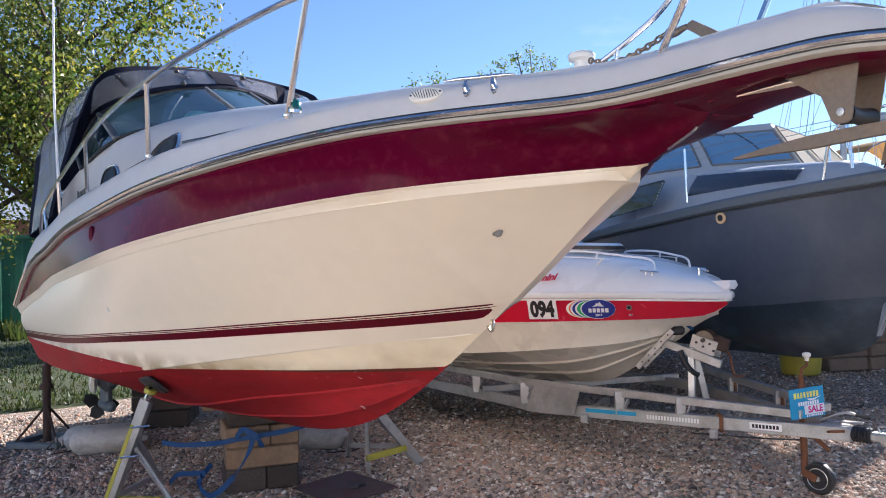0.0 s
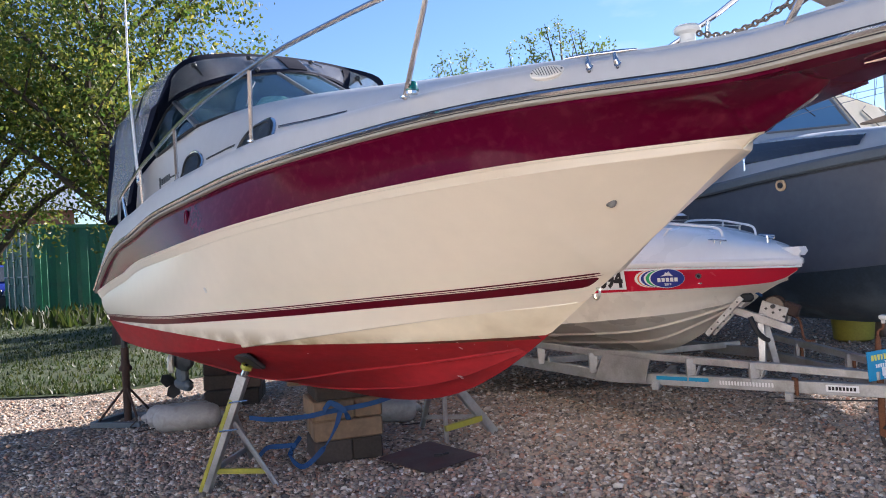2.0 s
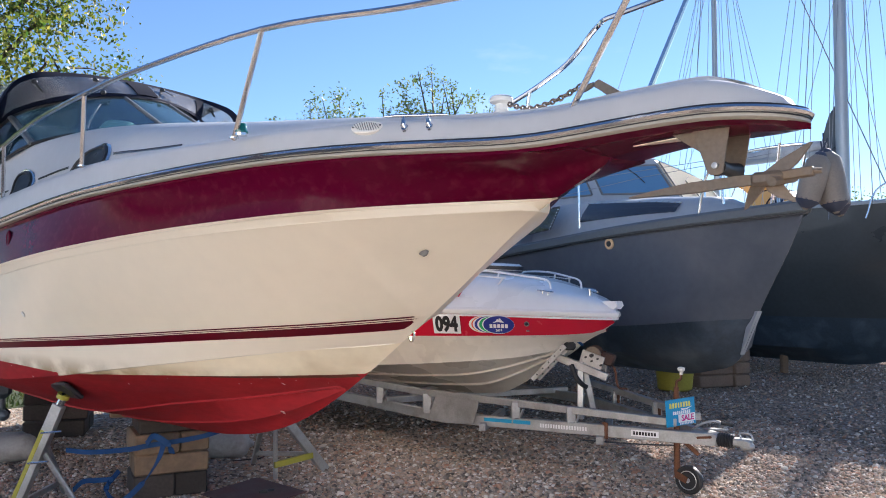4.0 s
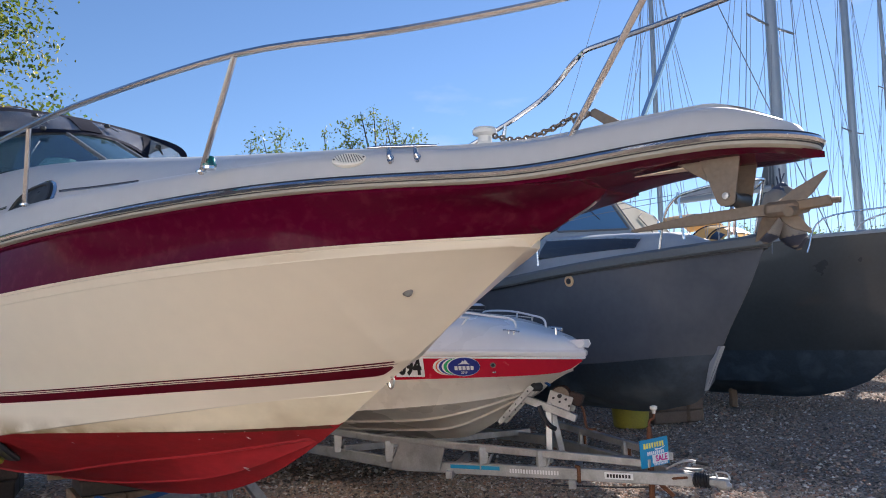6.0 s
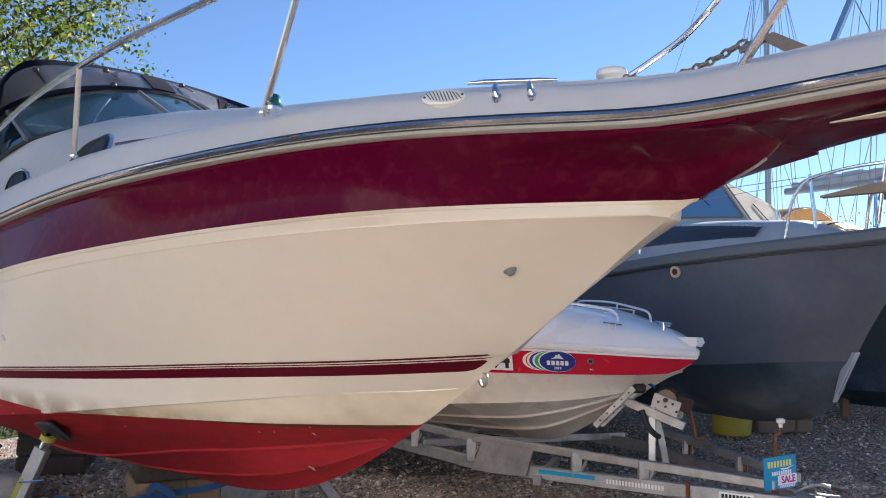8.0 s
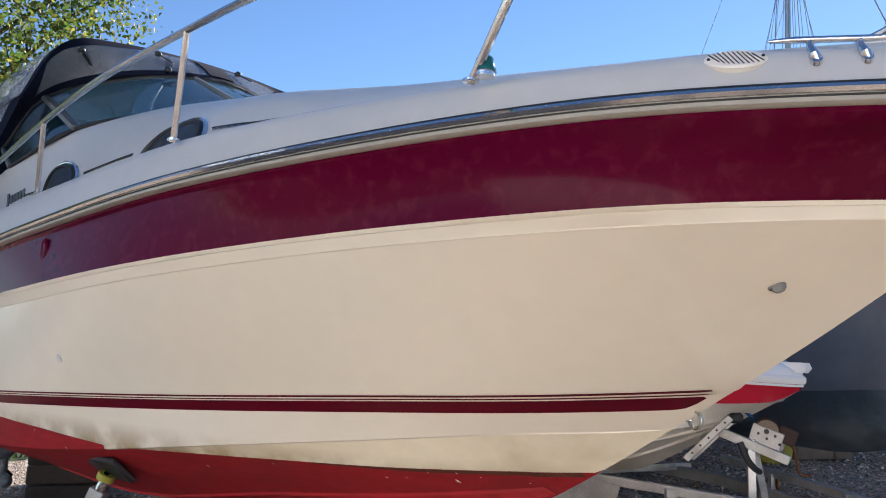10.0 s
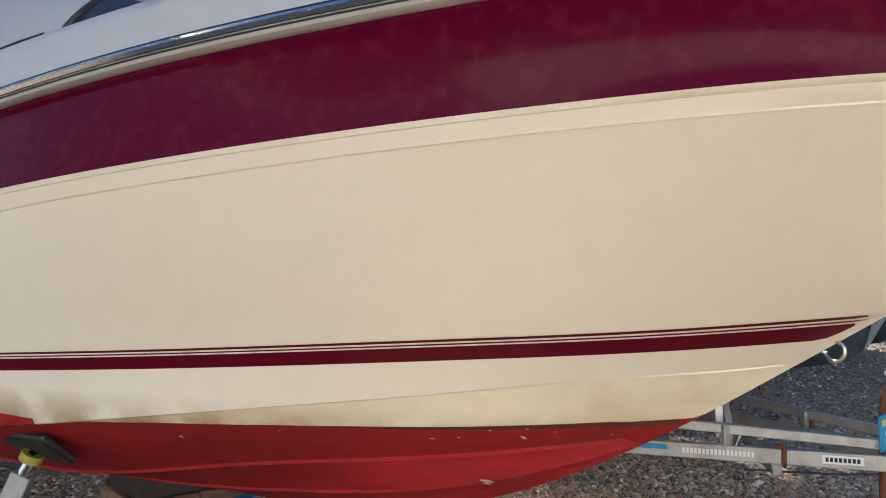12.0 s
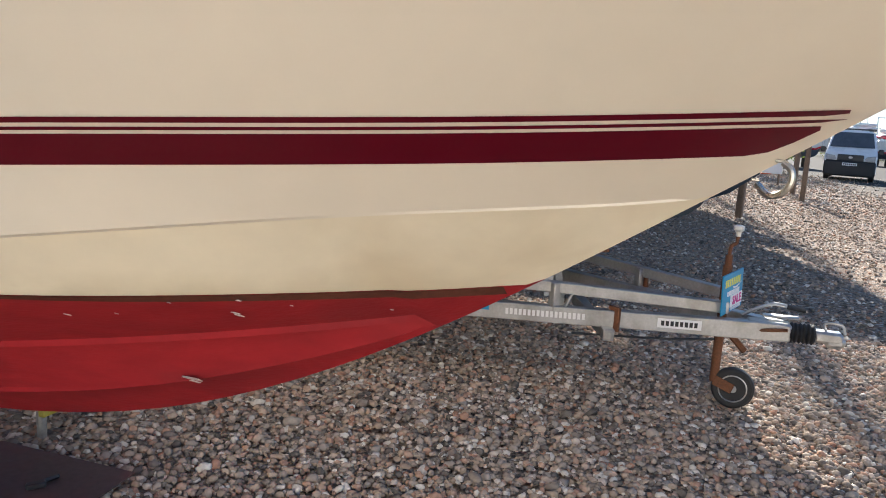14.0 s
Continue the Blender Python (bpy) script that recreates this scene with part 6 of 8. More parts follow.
for k in range(9):
    part("lettering_bar", block((0.013, 0.024, 0.002), (-0.07 + 0.0195 * k, -0.002, 0.0035), 0.0), M_SIGNWHITE, sign)
part("swoosh", moved(plate([(0.0, 0.026), (0.05, 0.022), (0.12, 0.034), (0.06, 0.014), (0.01, 0.014)], 0.001), Matrix.Translation((0.0, 0.0, 0.0032))), M_SIGNWHITE, sign)
part("white_panel", block((0.165, 0.058, 0.002), (0.055, -0.045, 0.0035), 0.0), M_SIGNWHITE, sign)
text_mesh("SALE", 0.058, M_SIGNPINK, sign, Matrix.Translation((0.062, -0.046, 0.0050)), "lettering", bold=0.0015)
for k in range(9):
    part("digit_bar", block((0.010, 0.014, 0.002), (-0.01 + 0.0155 * k, -0.083, 0.0035), 0.0), M_SIGNWHITE, sign)

# ---- stands, blocks and gear under the cruiser ----


def boat_stand(name, m, top, feet, label):
    """A tubular boat stand: rear leg pair, screw head with pad, cross bar."""
    t = thing(name, m, label, "boat stand", "boat stands under the cruiser")
    T = Vector(top)
    a, b, c = (Vector(f) for f in feet)
    part("main_leg", bar(a, T + (a - T) * 0.10, 0.05, 0.07), M_GALV, t, "galvanised main leg")
    off = Vector((-0.045, -0.02, 0))
    part("painted_edge", bar(a + off * 0.62, T + (a - T) * 0.28 + off * 0.62, 0.014, 0.030), M_YELLOW, t, "yellow painted edge")
    part("brace_leg", tube([T + (a - T) * 0.42, b], 0.017, 8), M_GALV, t)
    part("back_leg", bar(T + (a - T) * 0.36, c, 0.03, 0.04), M_GALV, t)
    p1, p2 = a + (T - a) * 0.16, b + (T + (a - T) * 0.42 - b) * 0.22
    part("cross_bar", bar(p1, p2, 0.022, 0.034), M_YELLOW, t, "yellow cross bar")
    part("rear_bar", bar(p1, c + (T - c) * 0.15, 0.025, 0.035), M_GALV, t)
    part("screw", tube([T + (a - T) * 0.12, T + Vector((0, 0, -0.02))], 0.024, 10), M_STEEL, t)
    part("collar", tube([T + (a - T) * 0.05, T + (a - T) * 0.02], 0.038, 12), M_YELLOW, t)
    for k in (0.30, 0.52):
        q = T + (a - T) * k
        part("pin", tube([q + Vector((-0.03, -0.03, 0)), q + Vector((0.09, -0.04, 0.01))], 0.006, 6), M_STEEL, t)
    return t


def local_pts(m, *pts):
    i = m.inverted()
    return [tuple(i @ Vector(p)) for p in pts]


S1 = pose(-2.0, 4.9, 0)
tp = local_pts(S1, (-1.785, 4.44, 0.835), (-2.14, 4.56, 0.0), (-1.69, 4.62, 0.0), (-2.05, 5.35, 0.0))
st1 = boat_stand("boat_stand", S1, tp[0], tp[1:], "galvanised and yellow boat stand on shingle")
padm = frame_of((0.58, -0.81, 0.05), (0.60, 0.42, 0.80), Vector(tp[0]) + Vector((0.0, -0.005, 0.012)))
part("pad", moved(block((0.30, 0.15, 0.03), bevel=0.01), padm), M_BLACK, st1, "black rubber pad")
S2 = pose(-0.45, 5.6, 0)
tp = local_pts(S2, (-0.62, 5.30, 0.60), (-0.21, 5.76, 0.0), (-0.585, 5.49, 0.0), (-0.80, 6.05, 0.0))
st2 = thing("boat_stand", S2, "galvanised boat stand behind the bow on shingle", "boat stand", "boat stands under the cruiser")
T2_ = [Vector(p) for p in tp]
part("main_leg", bar(T2_[1], T2_[0] + Vector((-0.05, 0.1, 0.08)), 0.05, 0.07), M_GALV, st2)
part("brace_leg", tube([T2_[2], T2_[0] + Vector((0.03, 0.12, 0.05))], 0.018, 8), M_GALV, st2)
part("back_leg", bar(T2_[3], T2_[0] + Vector((-0.02, 0.1, 0.02)), 0.035, 0.045), M_GALV, st2)
part("cross_bar", bar(T2_[1].lerp(T2_[0], 0.24), T2_[2].lerp(T2_[0], 0.20), 0.03, 0.045), M_YELLOW, st2, "yellow cross bar")
part("rear_bar", bar(T2_[1].lerp(T2_[0], 0.26), T2_[3].lerp(T2_[0], 0.2), 0.025, 0.035), M_GALV, st2)
part("pad", block((0.14, 0.28, 0.03), tuple(T2_[0] + Vector((-0.04, 0.12, 0.12))), 0.01), M_BLACK, st2)
# stern stand: dark tripod with round post
ss = thing("stern_stand", pose(-3.62, 6.85, 0), "dark steel tripod stand with screw post under the stern", "boat stand", "boat stands under the cruiser")
part("post", tube([(0, 0, 0.03), (0, 0, 0.72)], 0.035, 12), M_DARKRUST, ss, "rusty post")
part("screw_head", tube([(0, 0, 0.72), (0, 0, 0.86)], 0.028, 10), M_BLACK, ss)
part("collar", moved(lathe([(0.0, 0.50), (0.06, 0.50), (0.06, 0.53), (0.04, 0.56), (0.04, 0.60), (0.0, 0.6)], 14), Matrix.Identity(4)), M_DARKRUST, ss)
part("top_plate", block((0.09, 0.09, 0.02), (0, 0, 0.87), 0.004), M_BLACK, ss)
for x, y in ((-0.25, -0.12), (0.24, 0.10), (-0.12, 0.28), (0.20, -0.22)):
    part("strut", tube([(x, y, 0.02), (0, 0, 0.36)], 0.012, 6), M_DARKRUST, ss)
part("foot_frame", join(bar((-0.28, -0.14, 0.03), (0.22, -0.24, 0.03), 0.05, 0.05), bar((-0.14, 0.30, 0.03), (0.26, 0.12, 0.03), 0.05, 0.05), bar((-0.28, -0.14, 0.03), (-0.14, 0.30, 0.03), 0.05, 0.05), bar((0.22, -0.24, 0.03), (0.26, 0.12, 0.03), 0.05, 0.05)), M_GREYCAP, ss, "green steel foot frame")


def timber_stack(m, layers, label):
    t = thing("timber_block_stack", m, label, "timber blocks", "keel blocks")
    for size, at, mat_, rot in layers:
        part("timber_block", moved(block(size, bevel=0.012), pose(*at, 0, 0, rot)), mat_, t)
    return t


front_az = math.degrees(math.atan2(5.206 - 5.065, -1.039 + 1.491))
timber_stack(pose(-1.33, 5.32, 0, 0, 0, front_az), [
    ((0.27, 0.40, 0.16), (-0.13, -0.02, 0.08), M_OLDTIMBER, 2), ((0.22, 0.40, 0.16), (0.13, -0.01, 0.08), M_OLDTIMBER, -2),
    ((0.50, 0.20, 0.14), (-0.01, -0.12, 0.232), M_TIMBER, 1), ((0.50, 0.20, 0.14), (-0.01, 0.12, 0.232), M_TIMBER, -1),
    ((0.30, 0.44, 0.14), (-0.12, 0.0, 0.374), M_TIMBER, 3), ((0.20, 0.42, 0.14), (0.15, 0.0, 0.374), M_TIMBER, -2),
    ((0.48, 0.40, 0.10), (0.0, 0.0, 0.496), M_OLDTIMBER, 2), ((0.56, 0.26, 0.045), (-0.12, 0.05, 0.568), M_TIMBER, -8), ((0.46, 0.2, 0.03), (0.02, 0.0, 0.607), M_TIMBER, 4)], "stacked sawn timber blocks under the keel")
timber_stack(pose(-2.85, 7.75, 0, 0, 0, 8), [
    ((0.55, 0.30, 0.16), (0.0, -0.14, 0.08), M_OLDTIMBER, 0), ((0.55, 0.30, 0.16), (0.0, 0.2, 0.08), M_OLDTIMBER, 0),
    ((0.58, 0.26, 0.15), (0.0, -0.10, 0.237), M_OLDTIMBER, 2), ((0.24, 0.5, 0.16), (-0.16, 0.0, 0.394), M_OLDTIMBER, 0), ((0.24, 0.5, 0.16), (0.18, 0.0, 0.394), M_OLDTIMBER, 0)], "dark old timber blocks under the stern")


def fender(m, length, r, label):
    t = thing("fender", m, label, "fender", "boat fenders")
    prof = [(0.015, -0.5 * length), (0.03, -0.5 * length + 0.02), (0.035, -0.44 * length), (r * 0.75, -0.40 * length), (r, -0.33 * length), (r * 1.02, 0.0), (r, 0.33 * length), (r * 0.75, 0.40 * length), (0.035, 0.44 * length), (0.03, 0.5 * length - 0.02), (0.015, 0.5 * length)]
    part("body", moved(lathe(prof, 22), pose(0, 0, r, 0, 90)), M_FENDER, t)
    part("eye", tube([Vector((-0.5 * length - 0.02, 0.02 * math.cos(a), r + 0.02 * math.sin(a))) for a in np.linspace(0, 2 * math.pi, 10, endpoint=False)], 0.006, 5, True), M_FENDER, t)
    part("line", tube(spline([(-0.5 * length - 0.02, 0, r), (-0.5 * length - 0.10, 0.05, 0.02), (-0.5 * length + 0.05, 0.16, 0.015), (-0.3 * length, 0.2, 0.015)], 5), 0.006, 5), M_OLDTIMBER, t)
    return t


fender(pose(-2.90, 6.42, 0, 0, 0, 12), 0.66, 0.112, "dirty white vinyl fender lying on shingle")
fender(pose(-3.03, 6.61, 0, 0, 0, 15), 0.68, 0.105, "dirty white vinyl fender lying behind another")
fender(pose(-1.12, 6.35, 0, 0, 0, 170), 0.62, 0.12, "white vinyl fender lying behind timber blocks")
sheet = thing("steel_sheet", pose(-0.70, 5.03, 0.02, 0, 0, 0), "dirty brown steel sheet lying on shingle", "steel sheet")
part("plate", moved(plate([(-0.37, 0.02), (0.0, -0.385), (0.36, -0.04), (-0.02, 0.40)], 0.006), pose(0, 0, 0.006, 1.0, -0.5)), M_SHEET, sheet)
part("bolt", join(tube([(0.05, -0.02, 0.022), (0.13, 0.02, 0.022)], 0.008, 6), block((0.06, 0.03, 0.02), (0.06, -0.02, 0.02), 0.005)), M_BLACK, sheet)


def strap(points, w, mat_, parent):
    p = spline(points, 6)
    rows = []
    for i, q in enumerate(p):
        d = (p[min(i + 1, len(p) - 1)] - p[max(i - 1, 0)]).normalized()
        s = Vector((0, 0, 1)).cross(d)
        s = Vector((0, 0, 1)) if abs(d.z) < 0.75 else Vector((d.y, -d.x, 0)).normalized()
        s = (s - d * s.dot(d)).normalized()
        o = d.cross(s) * 0.0015
        rows.append([q - s * w / 2 - o, q + s * w / 2 - o, q + s * w / 2 + o, q - s * w / 2 + o])
    return part("webbing", grid([[tuple(v) for v in r] for r in rows], True), mat_, parent, smooth=False)


rs = thing("ratchet_strap", pose(-1.3, 5.0, 0), "blue webbing strap tangled round timber blocks", "strap")
fx = lambda *p: [(x + 1.3, y - 5.0, z) for x, y, z in p]
strap(fx((-0.75, 5.30, 0.50), (-1.05, 5.05, 0.43), (-1.40, 4.97, 0.39), (-1.55, 5.0, 0.36), (-1.85, 5.2, 0.31), (-2.05, 5.35, 0.30)), 0.034, M_BLUE, rs)
strap(fx((-1.30, 4.98, 0.42), (-1.33, 4.90, 0.30), (-1.42, 4.86, 0.16), (-1.56, 4.85, 0.05), (-1.66, 4.92, 0.12), (-1.60, 5.0, 0.22)), 0.036, M_BLUE, rs)
strap(fx((-1.62, 4.93, 0.18), (-1.74, 5.0, 0.16), (-1.86, 5.1, 0.13), (-1.95, 5.2, 0.05)), 0.034, M_BLUE, rs)
strap(fx((-1.42, 4.97, 0.40), (-1.36, 4.92, 0.46), (-1.27, 4.93, 0.40), (-1.25, 4.97, 0.33)), 0.04, M_BLUE, rs)

# ---- the grey motor yacht behind ----
GREY = pose(3.5, 5.75, 0, 0, 0, -80)
grey = thing("grey_motor_yacht", GREY, "slate grey motor yacht with wheelhouse chocked on timber", "boat")
GX = [-8.0, -6.0, -4.5, -3.5, -2.7, -2.0, -1.2, -0.6, 0.0, 0.4, 0.66]
g_sheer_b = curve_at(GX, [1.25, 1.38, 1.34, 1.22, 1.07, 0.93, 0.735, 0.56, 0.34, 0.16, 0.02])
g_sheer_z = curve_at(GX, [1.56, 1.62, 1.70, 1.78, 1.86, 1.915, 1.98, 2.02, 2.055, 2.08, 2.10])
g_boot_z = curve_at(GX, [0.92, 0.94, 0.97, 0.99, 1.01, 1.03, 1.08, 1.13, 1.19, 1.22, 1.25])
g_keel_z = curve_at([-8.0, -4.0, -2.2, -1.4, -0.72, -0.4, -0.11, 0.12, 0.48, 0.66], [0.52, 0.54, 0.56, 0.59, 0.64, 0.71, 0.86, 1.25, 1.78, 2.09])


def grey_rows(x):
    kz = g_keel_z(x)
    sb, sz = g_sheer_b(x), g_sheer_z(x)
    bz = max(g_boot_z(x), kz)
    bb = max(0.0, sb * 0.90 - 0.05) if x < -0.3 else max(0.0, (0.9 * sb - 0.05) * min(1, max(0, (0.1 - x) / 0.4)))
    tb = bb * 0.80 if x < -0.1 else 0
    tz = max(kz, kz + (bz - kz) * 0.45)
    return [(0, kz), (tb * 0.5, kz + (tz - kz) * 0.42), (tb, tz), (bb, bz), (bb + 0.004, bz + 0.004), (bb + (sb - bb) * 0.5 - 0.015, bz + (sz - bz) * 0.5), (sb, sz)]


gsec = [[(x, b, z) for b, z in grey_rows(x)] for x in list(np.linspace(-8, -3, 16)) + list(np.linspace(-2.8, 0.66, 40))]
part("bottom", both_sides(gsec, 0, 3), M_GREYDARK, grey, "dark blue antifouled bottom")
part("topside", both_sides(gsec, 3, 6), M_GREY, grey, "slate grey painted side")
gt_ = [(p[0], -p[1], p[2]) for p in gsec[0]] + [(p[0], p[1], p[2]) for p in gsec[0][::-1]]
part("transom", (gt_, [tuple(range(len(gt_)))[::-1]]), M_GREY, grey, smooth=False)
g_line = [(x, -g_sheer_b(x), g_sheer_z(x)) for x in list(np.linspace(-8, -3, 14)) + list(np.linspace(-2.8, 0.64, 30))] + [(0.68, 0, 2.10)]
g_line += [(x, -y, z) for x, y, z in g_line[-2::-1]]
part("rubbing_strake", sweep(g_line, [(-0.03, -0.02), (0.03, -0.015), (0.045, 0.0), (0.045, 0.06), (0.02, 0.085), (-0.04, 0.085)]), M_GREYCAP, grey, "grey capped rubbing strake")
# black strip that paints in the shade beneath the strake
part("strake_shadow_gap", sweep(g_line, [(0.0, -0.035), (0.014, -0.033), (0.014, -0.018), (0.0, -0.016)]), M_BLACK, grey)
gd = [[(x, y * k, z + 0.075 + 0.03 * (1 - k * k)) for k in (1, 0.6, 0.2)] + [(x, -y * k, z + 0.075 + 0.03 * (1 - k * k)) for k in (0.2, 0.6, 1)] for x, y, z in g_line[: len(g_line) // 2 + 1]]
part("deck", grid([r[::-1] for r in gd]), M_GREYDECK, grey)
part("bow_plate", plate([(-0.10, 0.87), (0.13, 1.265), (0.055, 1.265), (-0.025, 1.10)], 0.05, Matrix(((1, 0, 0, 0), (0, 0, 1, -0.025), (0, 1, 0, 0), (0, 0, 0, 1)))), M_GREYDECK, grey, "pale grey stem plate", smooth=False)
# coachroof with long dark window strip
cr_rows = []
for x, b, z in ((0.05, 0.02, 2.145), (-0.35, 0.30, 2.27), (-0.8, 0.48, 2.32), (-1.3, 0.60, 2.36), (-1.9, 0.72, 2.40), (-2.6, 0.84, 2.42)):
    zd = g_sheer_z(x) + 0.08
    half = [(x, -b - 0.05, zd), (x, -b, zd + (z - zd) * 0.55), (x, -b * 0.82, z), (x, -b * 0.4, z + 0.04), (x, 0, z + 0.05)]
    cr_rows.append(half + [(p[0], -p[1], p[2]) for p in half[-2::-1]])
part("coachroof", grid(cr_rows), M_GREYDECK, grey, "pale grey coachroof")
win_rows = []
for x, b, z in ((-0.5, 0.375, 2.285), (-0.8, 0.48, 2.32), (-1.3, 0.60, 2.36), (-1.75, 0.69, 2.39)):
    zd = g_sheer_z(x) + 0.08
    win_rows.append([(x, -b - 0.022, zd + (z - zd) * 0.40), (x, -b * 0.985 - 0.008, zd + (z - zd) * 0.62), (x, -b * 0.86 - 0.006, z - 0.02)])
part("coachroof_window", grid(win_rows), M_DARKGLASS, grey, "long dark acrylic window")
for k, r_ in enumerate(np.linspace(0, 1, 14)):
    i = min(2, int(r_ * 3))
    f_ = r_ * 3 - i
    for col in (0, 2):
        p = Vector(win_rows[i][col]).lerp(Vector(win_rows[i + 1][col]), f_)
        part("snap_stud", block((0.012, 0.012, 0.012), tuple(p + Vector((0, -0.004, 0.004))), 0.003), M_STEEL, grey)
# wheelhouse
wbm = [(-4.2, -0.95, 2.36), (-2.80, -0.78, 2.42), (-2.72, -0.72, 2.43), (-2.25, -0.20, 2.47), (-2.20, -0.15, 2.47), (-1.66, 0.52, 2.46), (-2.15, 1.53, 2.43), (-4.0, 1.45, 2.38)]
wtm = [(-4.2, -0.85, 2.86), (-3.00, -0.68, 2.90), (-2.95, -0.64, 2.90), (-2.53, -0.24, 2.92), (-2.48, -0.20, 2.92), (-1.97, 0.42, 2.91), (-2.31, 1.27, 2.79), (-4.0, 1.3, 2.86)]
low_ = [(x, y * 1.04, g_sheer_z(max(x, -8)) + 0.05) for x, y, z in wbm]
part("wheelhouse", grid([low_, wbm, wtm, [(x - 0.03, y * 0.96, z + 0.05) for x, y, z in wtm]]), M_GREYDECK, grey, "pale grey wheelhouse")
roof_ = [(x - 0.03, y * 0.98, z + 0.05) for x, y, z in wtm]
part("wheelhouse_roof", grid([roof_, [(x * 0.6 - 1.2, y * 0.5, 2.99) for x, y, z in roof_], [(-3.0, 0.0, 3.0) for _ in roof_]]), M_GREYDECK, grey)


def pane_on(a, b, c, d, u0, u1, v0, v1, lift, mat_, nm, label):
    """A framed pane on the quad a b (bottom) d c (top)."""
    a, b, c, d = (Vector(p) for p in (a, b, c, d))
    P = lambda u, v: a.lerp(b, u).lerp(c.lerp(d, u), v)
    n = (b - a).cross(c - a).normalized()
    q = [P(u0, v0), P(u1, v0), P(u1, v1), P(u0, v1)]
    pn = part(nm, ([tuple(p + n * lift) for p in q], [(0, 1, 2, 3)]), mat_, grey, label, smooth=False)
    part("frame", join(*[bar(q[i] + n * lift, q[(i + 1) % 4] + n * lift, 0.018, 0.022) for i in range(4)]), M_FRAME, pn)
    return pn


pane_on(wbm[2], wbm[3], wtm[2], wtm[3], 0.08, 0.95, 0.16, 0.92, 0.012, M_SKYGLASS, "windscreen_pane", "windscreen with the sky's blue painted into the glass")
pane_on(wbm[4], wbm[5], wtm[4], wtm[5], 0.02, 0.96, 0.16, 0.92, 0.012, M_SKYGLASS, "windscreen_pane", "windscreen with the sky's blue painted into the glass")
pane_on(wbm[0], wbm[1], wtm[0], wtm[1], 0.62, 0.97, 0.28, 0.90, 0.012, M_SKYGLASS, "side_pane", "side window with the sky's blue painted into the glass")
cov = [Vector(p) for p in (wbm[5], wbm[6], wtm[6], wtm[5])]
cov_n = (cov[1] - cov[0]).cross(cov[3] - cov[0]).normalized()
cover = part("windscreen_cover", plate([(0, 0), (1, 0), (1, 1), (0, 1)], 1.0), M_CANVAS, grey, "cream canvas windscreen cover", smooth=False)
for v, p in zip(cover.data.vertices, cov + [q + cov_n * 0.022 for q in cov]):
    v.co = p
for i, j in ((0, 3), (0, 1), (1, 2)):
    part("cover_hem", tube([cov[i] + cov_n * 0.024, cov[j] + cov_n * 0.024], 0.007, 5), M_FRAME, cover)
part("wiper", tube([cov[0].lerp(cov[1], u).lerp(cov[3].lerp(cov[2], u), v) + cov_n * 0.035 for u, v in ((0.42, 0.12), (0.36, 0.60), (0.55, 0.80))], 0.006, 5), M_BLACK, grey)
part("wiper", tube([(-2.20, 0.10, 2.90), (-2.02, 0.18, 2.76), (-1.92, 0.22, 2.66)], 0.006, 5), M_BLACK, grey)
part("wiper", tube([(-2.40, -0.10, 2.94), (-2.22, 0.0, 2.86), (-2.16, -0.06, 2.82)], 0.006, 5), M_STEEL, grey)
q_ = [(-1.95, -0.97, 2.10), (-3.1, -1.12, 2.02), (-3.0, -1.08, 2.30), (-1.85, -0.90, 2.34)]
part("side_window", (q_, [(0, 3, 2, 1)]), M_DARKGLASS, grey, "dark acrylic side window", smooth=False)
for a, b in zip(q_, q_[1:] + q_[:1]):
    for t in np.linspace(0, 1, 9)[:-1]:
        p = Vector(a).lerp(Vector(b), t)
        part("snap_stud", block((0.014, 0.014, 0.014), tuple(p + Vector((0, -0.006, 0))), 0.003), M_STEEL, grey)
    part("window_seal", tube([a, b], 0.008, 5), M_BLACK, grey)
# ring on the side, exhaust recess, stanchions, pulpit
rg_m = frame_of((1, 0.28, 0), (0.25, -0.95, -0.10), (-1.15, -float(np.interp(1.905, [g_boot_z(-1.15), g_sheer_z(-1.15)], [grey_rows(-1.15)[3][0], g_sheer_b(-1.15)])) - 0.004, 1.905))
rg = part("ring_fitting", moved(lathe([(0.026, 0.0), (0.056, 0.0), (0.056, 0.010), (0.05, 0.016), (0.03, 0.014), (0.026, 0.008)], 22), rg_m), M_BRASS, grey, "cream round skin fitting")
part("ring_core", moved(lathe([(0.0, 0.0), (0.03, 0.0), (0.028, 0.018), (0.0, 0.018)], 16), rg_m), M_BLACK, rg)
part("recess", block((0.24, 0.03, 0.12), (-3.05, -1.07, 1.74), 0.03, pose(0, 0, 0, 0, 0, 10)), M_BLACK, grey, "dark oval recess")
for sg in (1, -1):
    part("stanchion", tube([(-1.6, -0.80 * sg, 2.09), (-1.62, -0.80 * sg, 2.62)], 0.012, 8), M_STEEL, grey)
    for a, b in (((0.05, 0.30, 2.2), (0.02, 0.32, 2.62)), ((0.45, 0.12, 2.2), (0.55, 0.14, 2.66))):
        part("pulpit_post", tube([(a[0], -a[1] * sg, a[2]), (b[0], -b[1] * sg, b[2])], 0.013, 8), M_STEEL, grey)
part("pulpit_rail", tube(spline([(-0.16, -0.40, 2.12), (-0.10, -0.38, 2.42), (0.02, -0.34, 2.57), (0.20, -0.28, 2.61), (0.42, -0.20, 2.63), (0.66, 0.0, 2.64), (0.42, 0.20, 2.63), (0.02, 0.34, 2.57), (-0.10, 0.38, 2.42), (-0.16, 0.40, 2.12)], 5), 0.013, 8), M_STEEL, grey, "stainless pulpit rail")
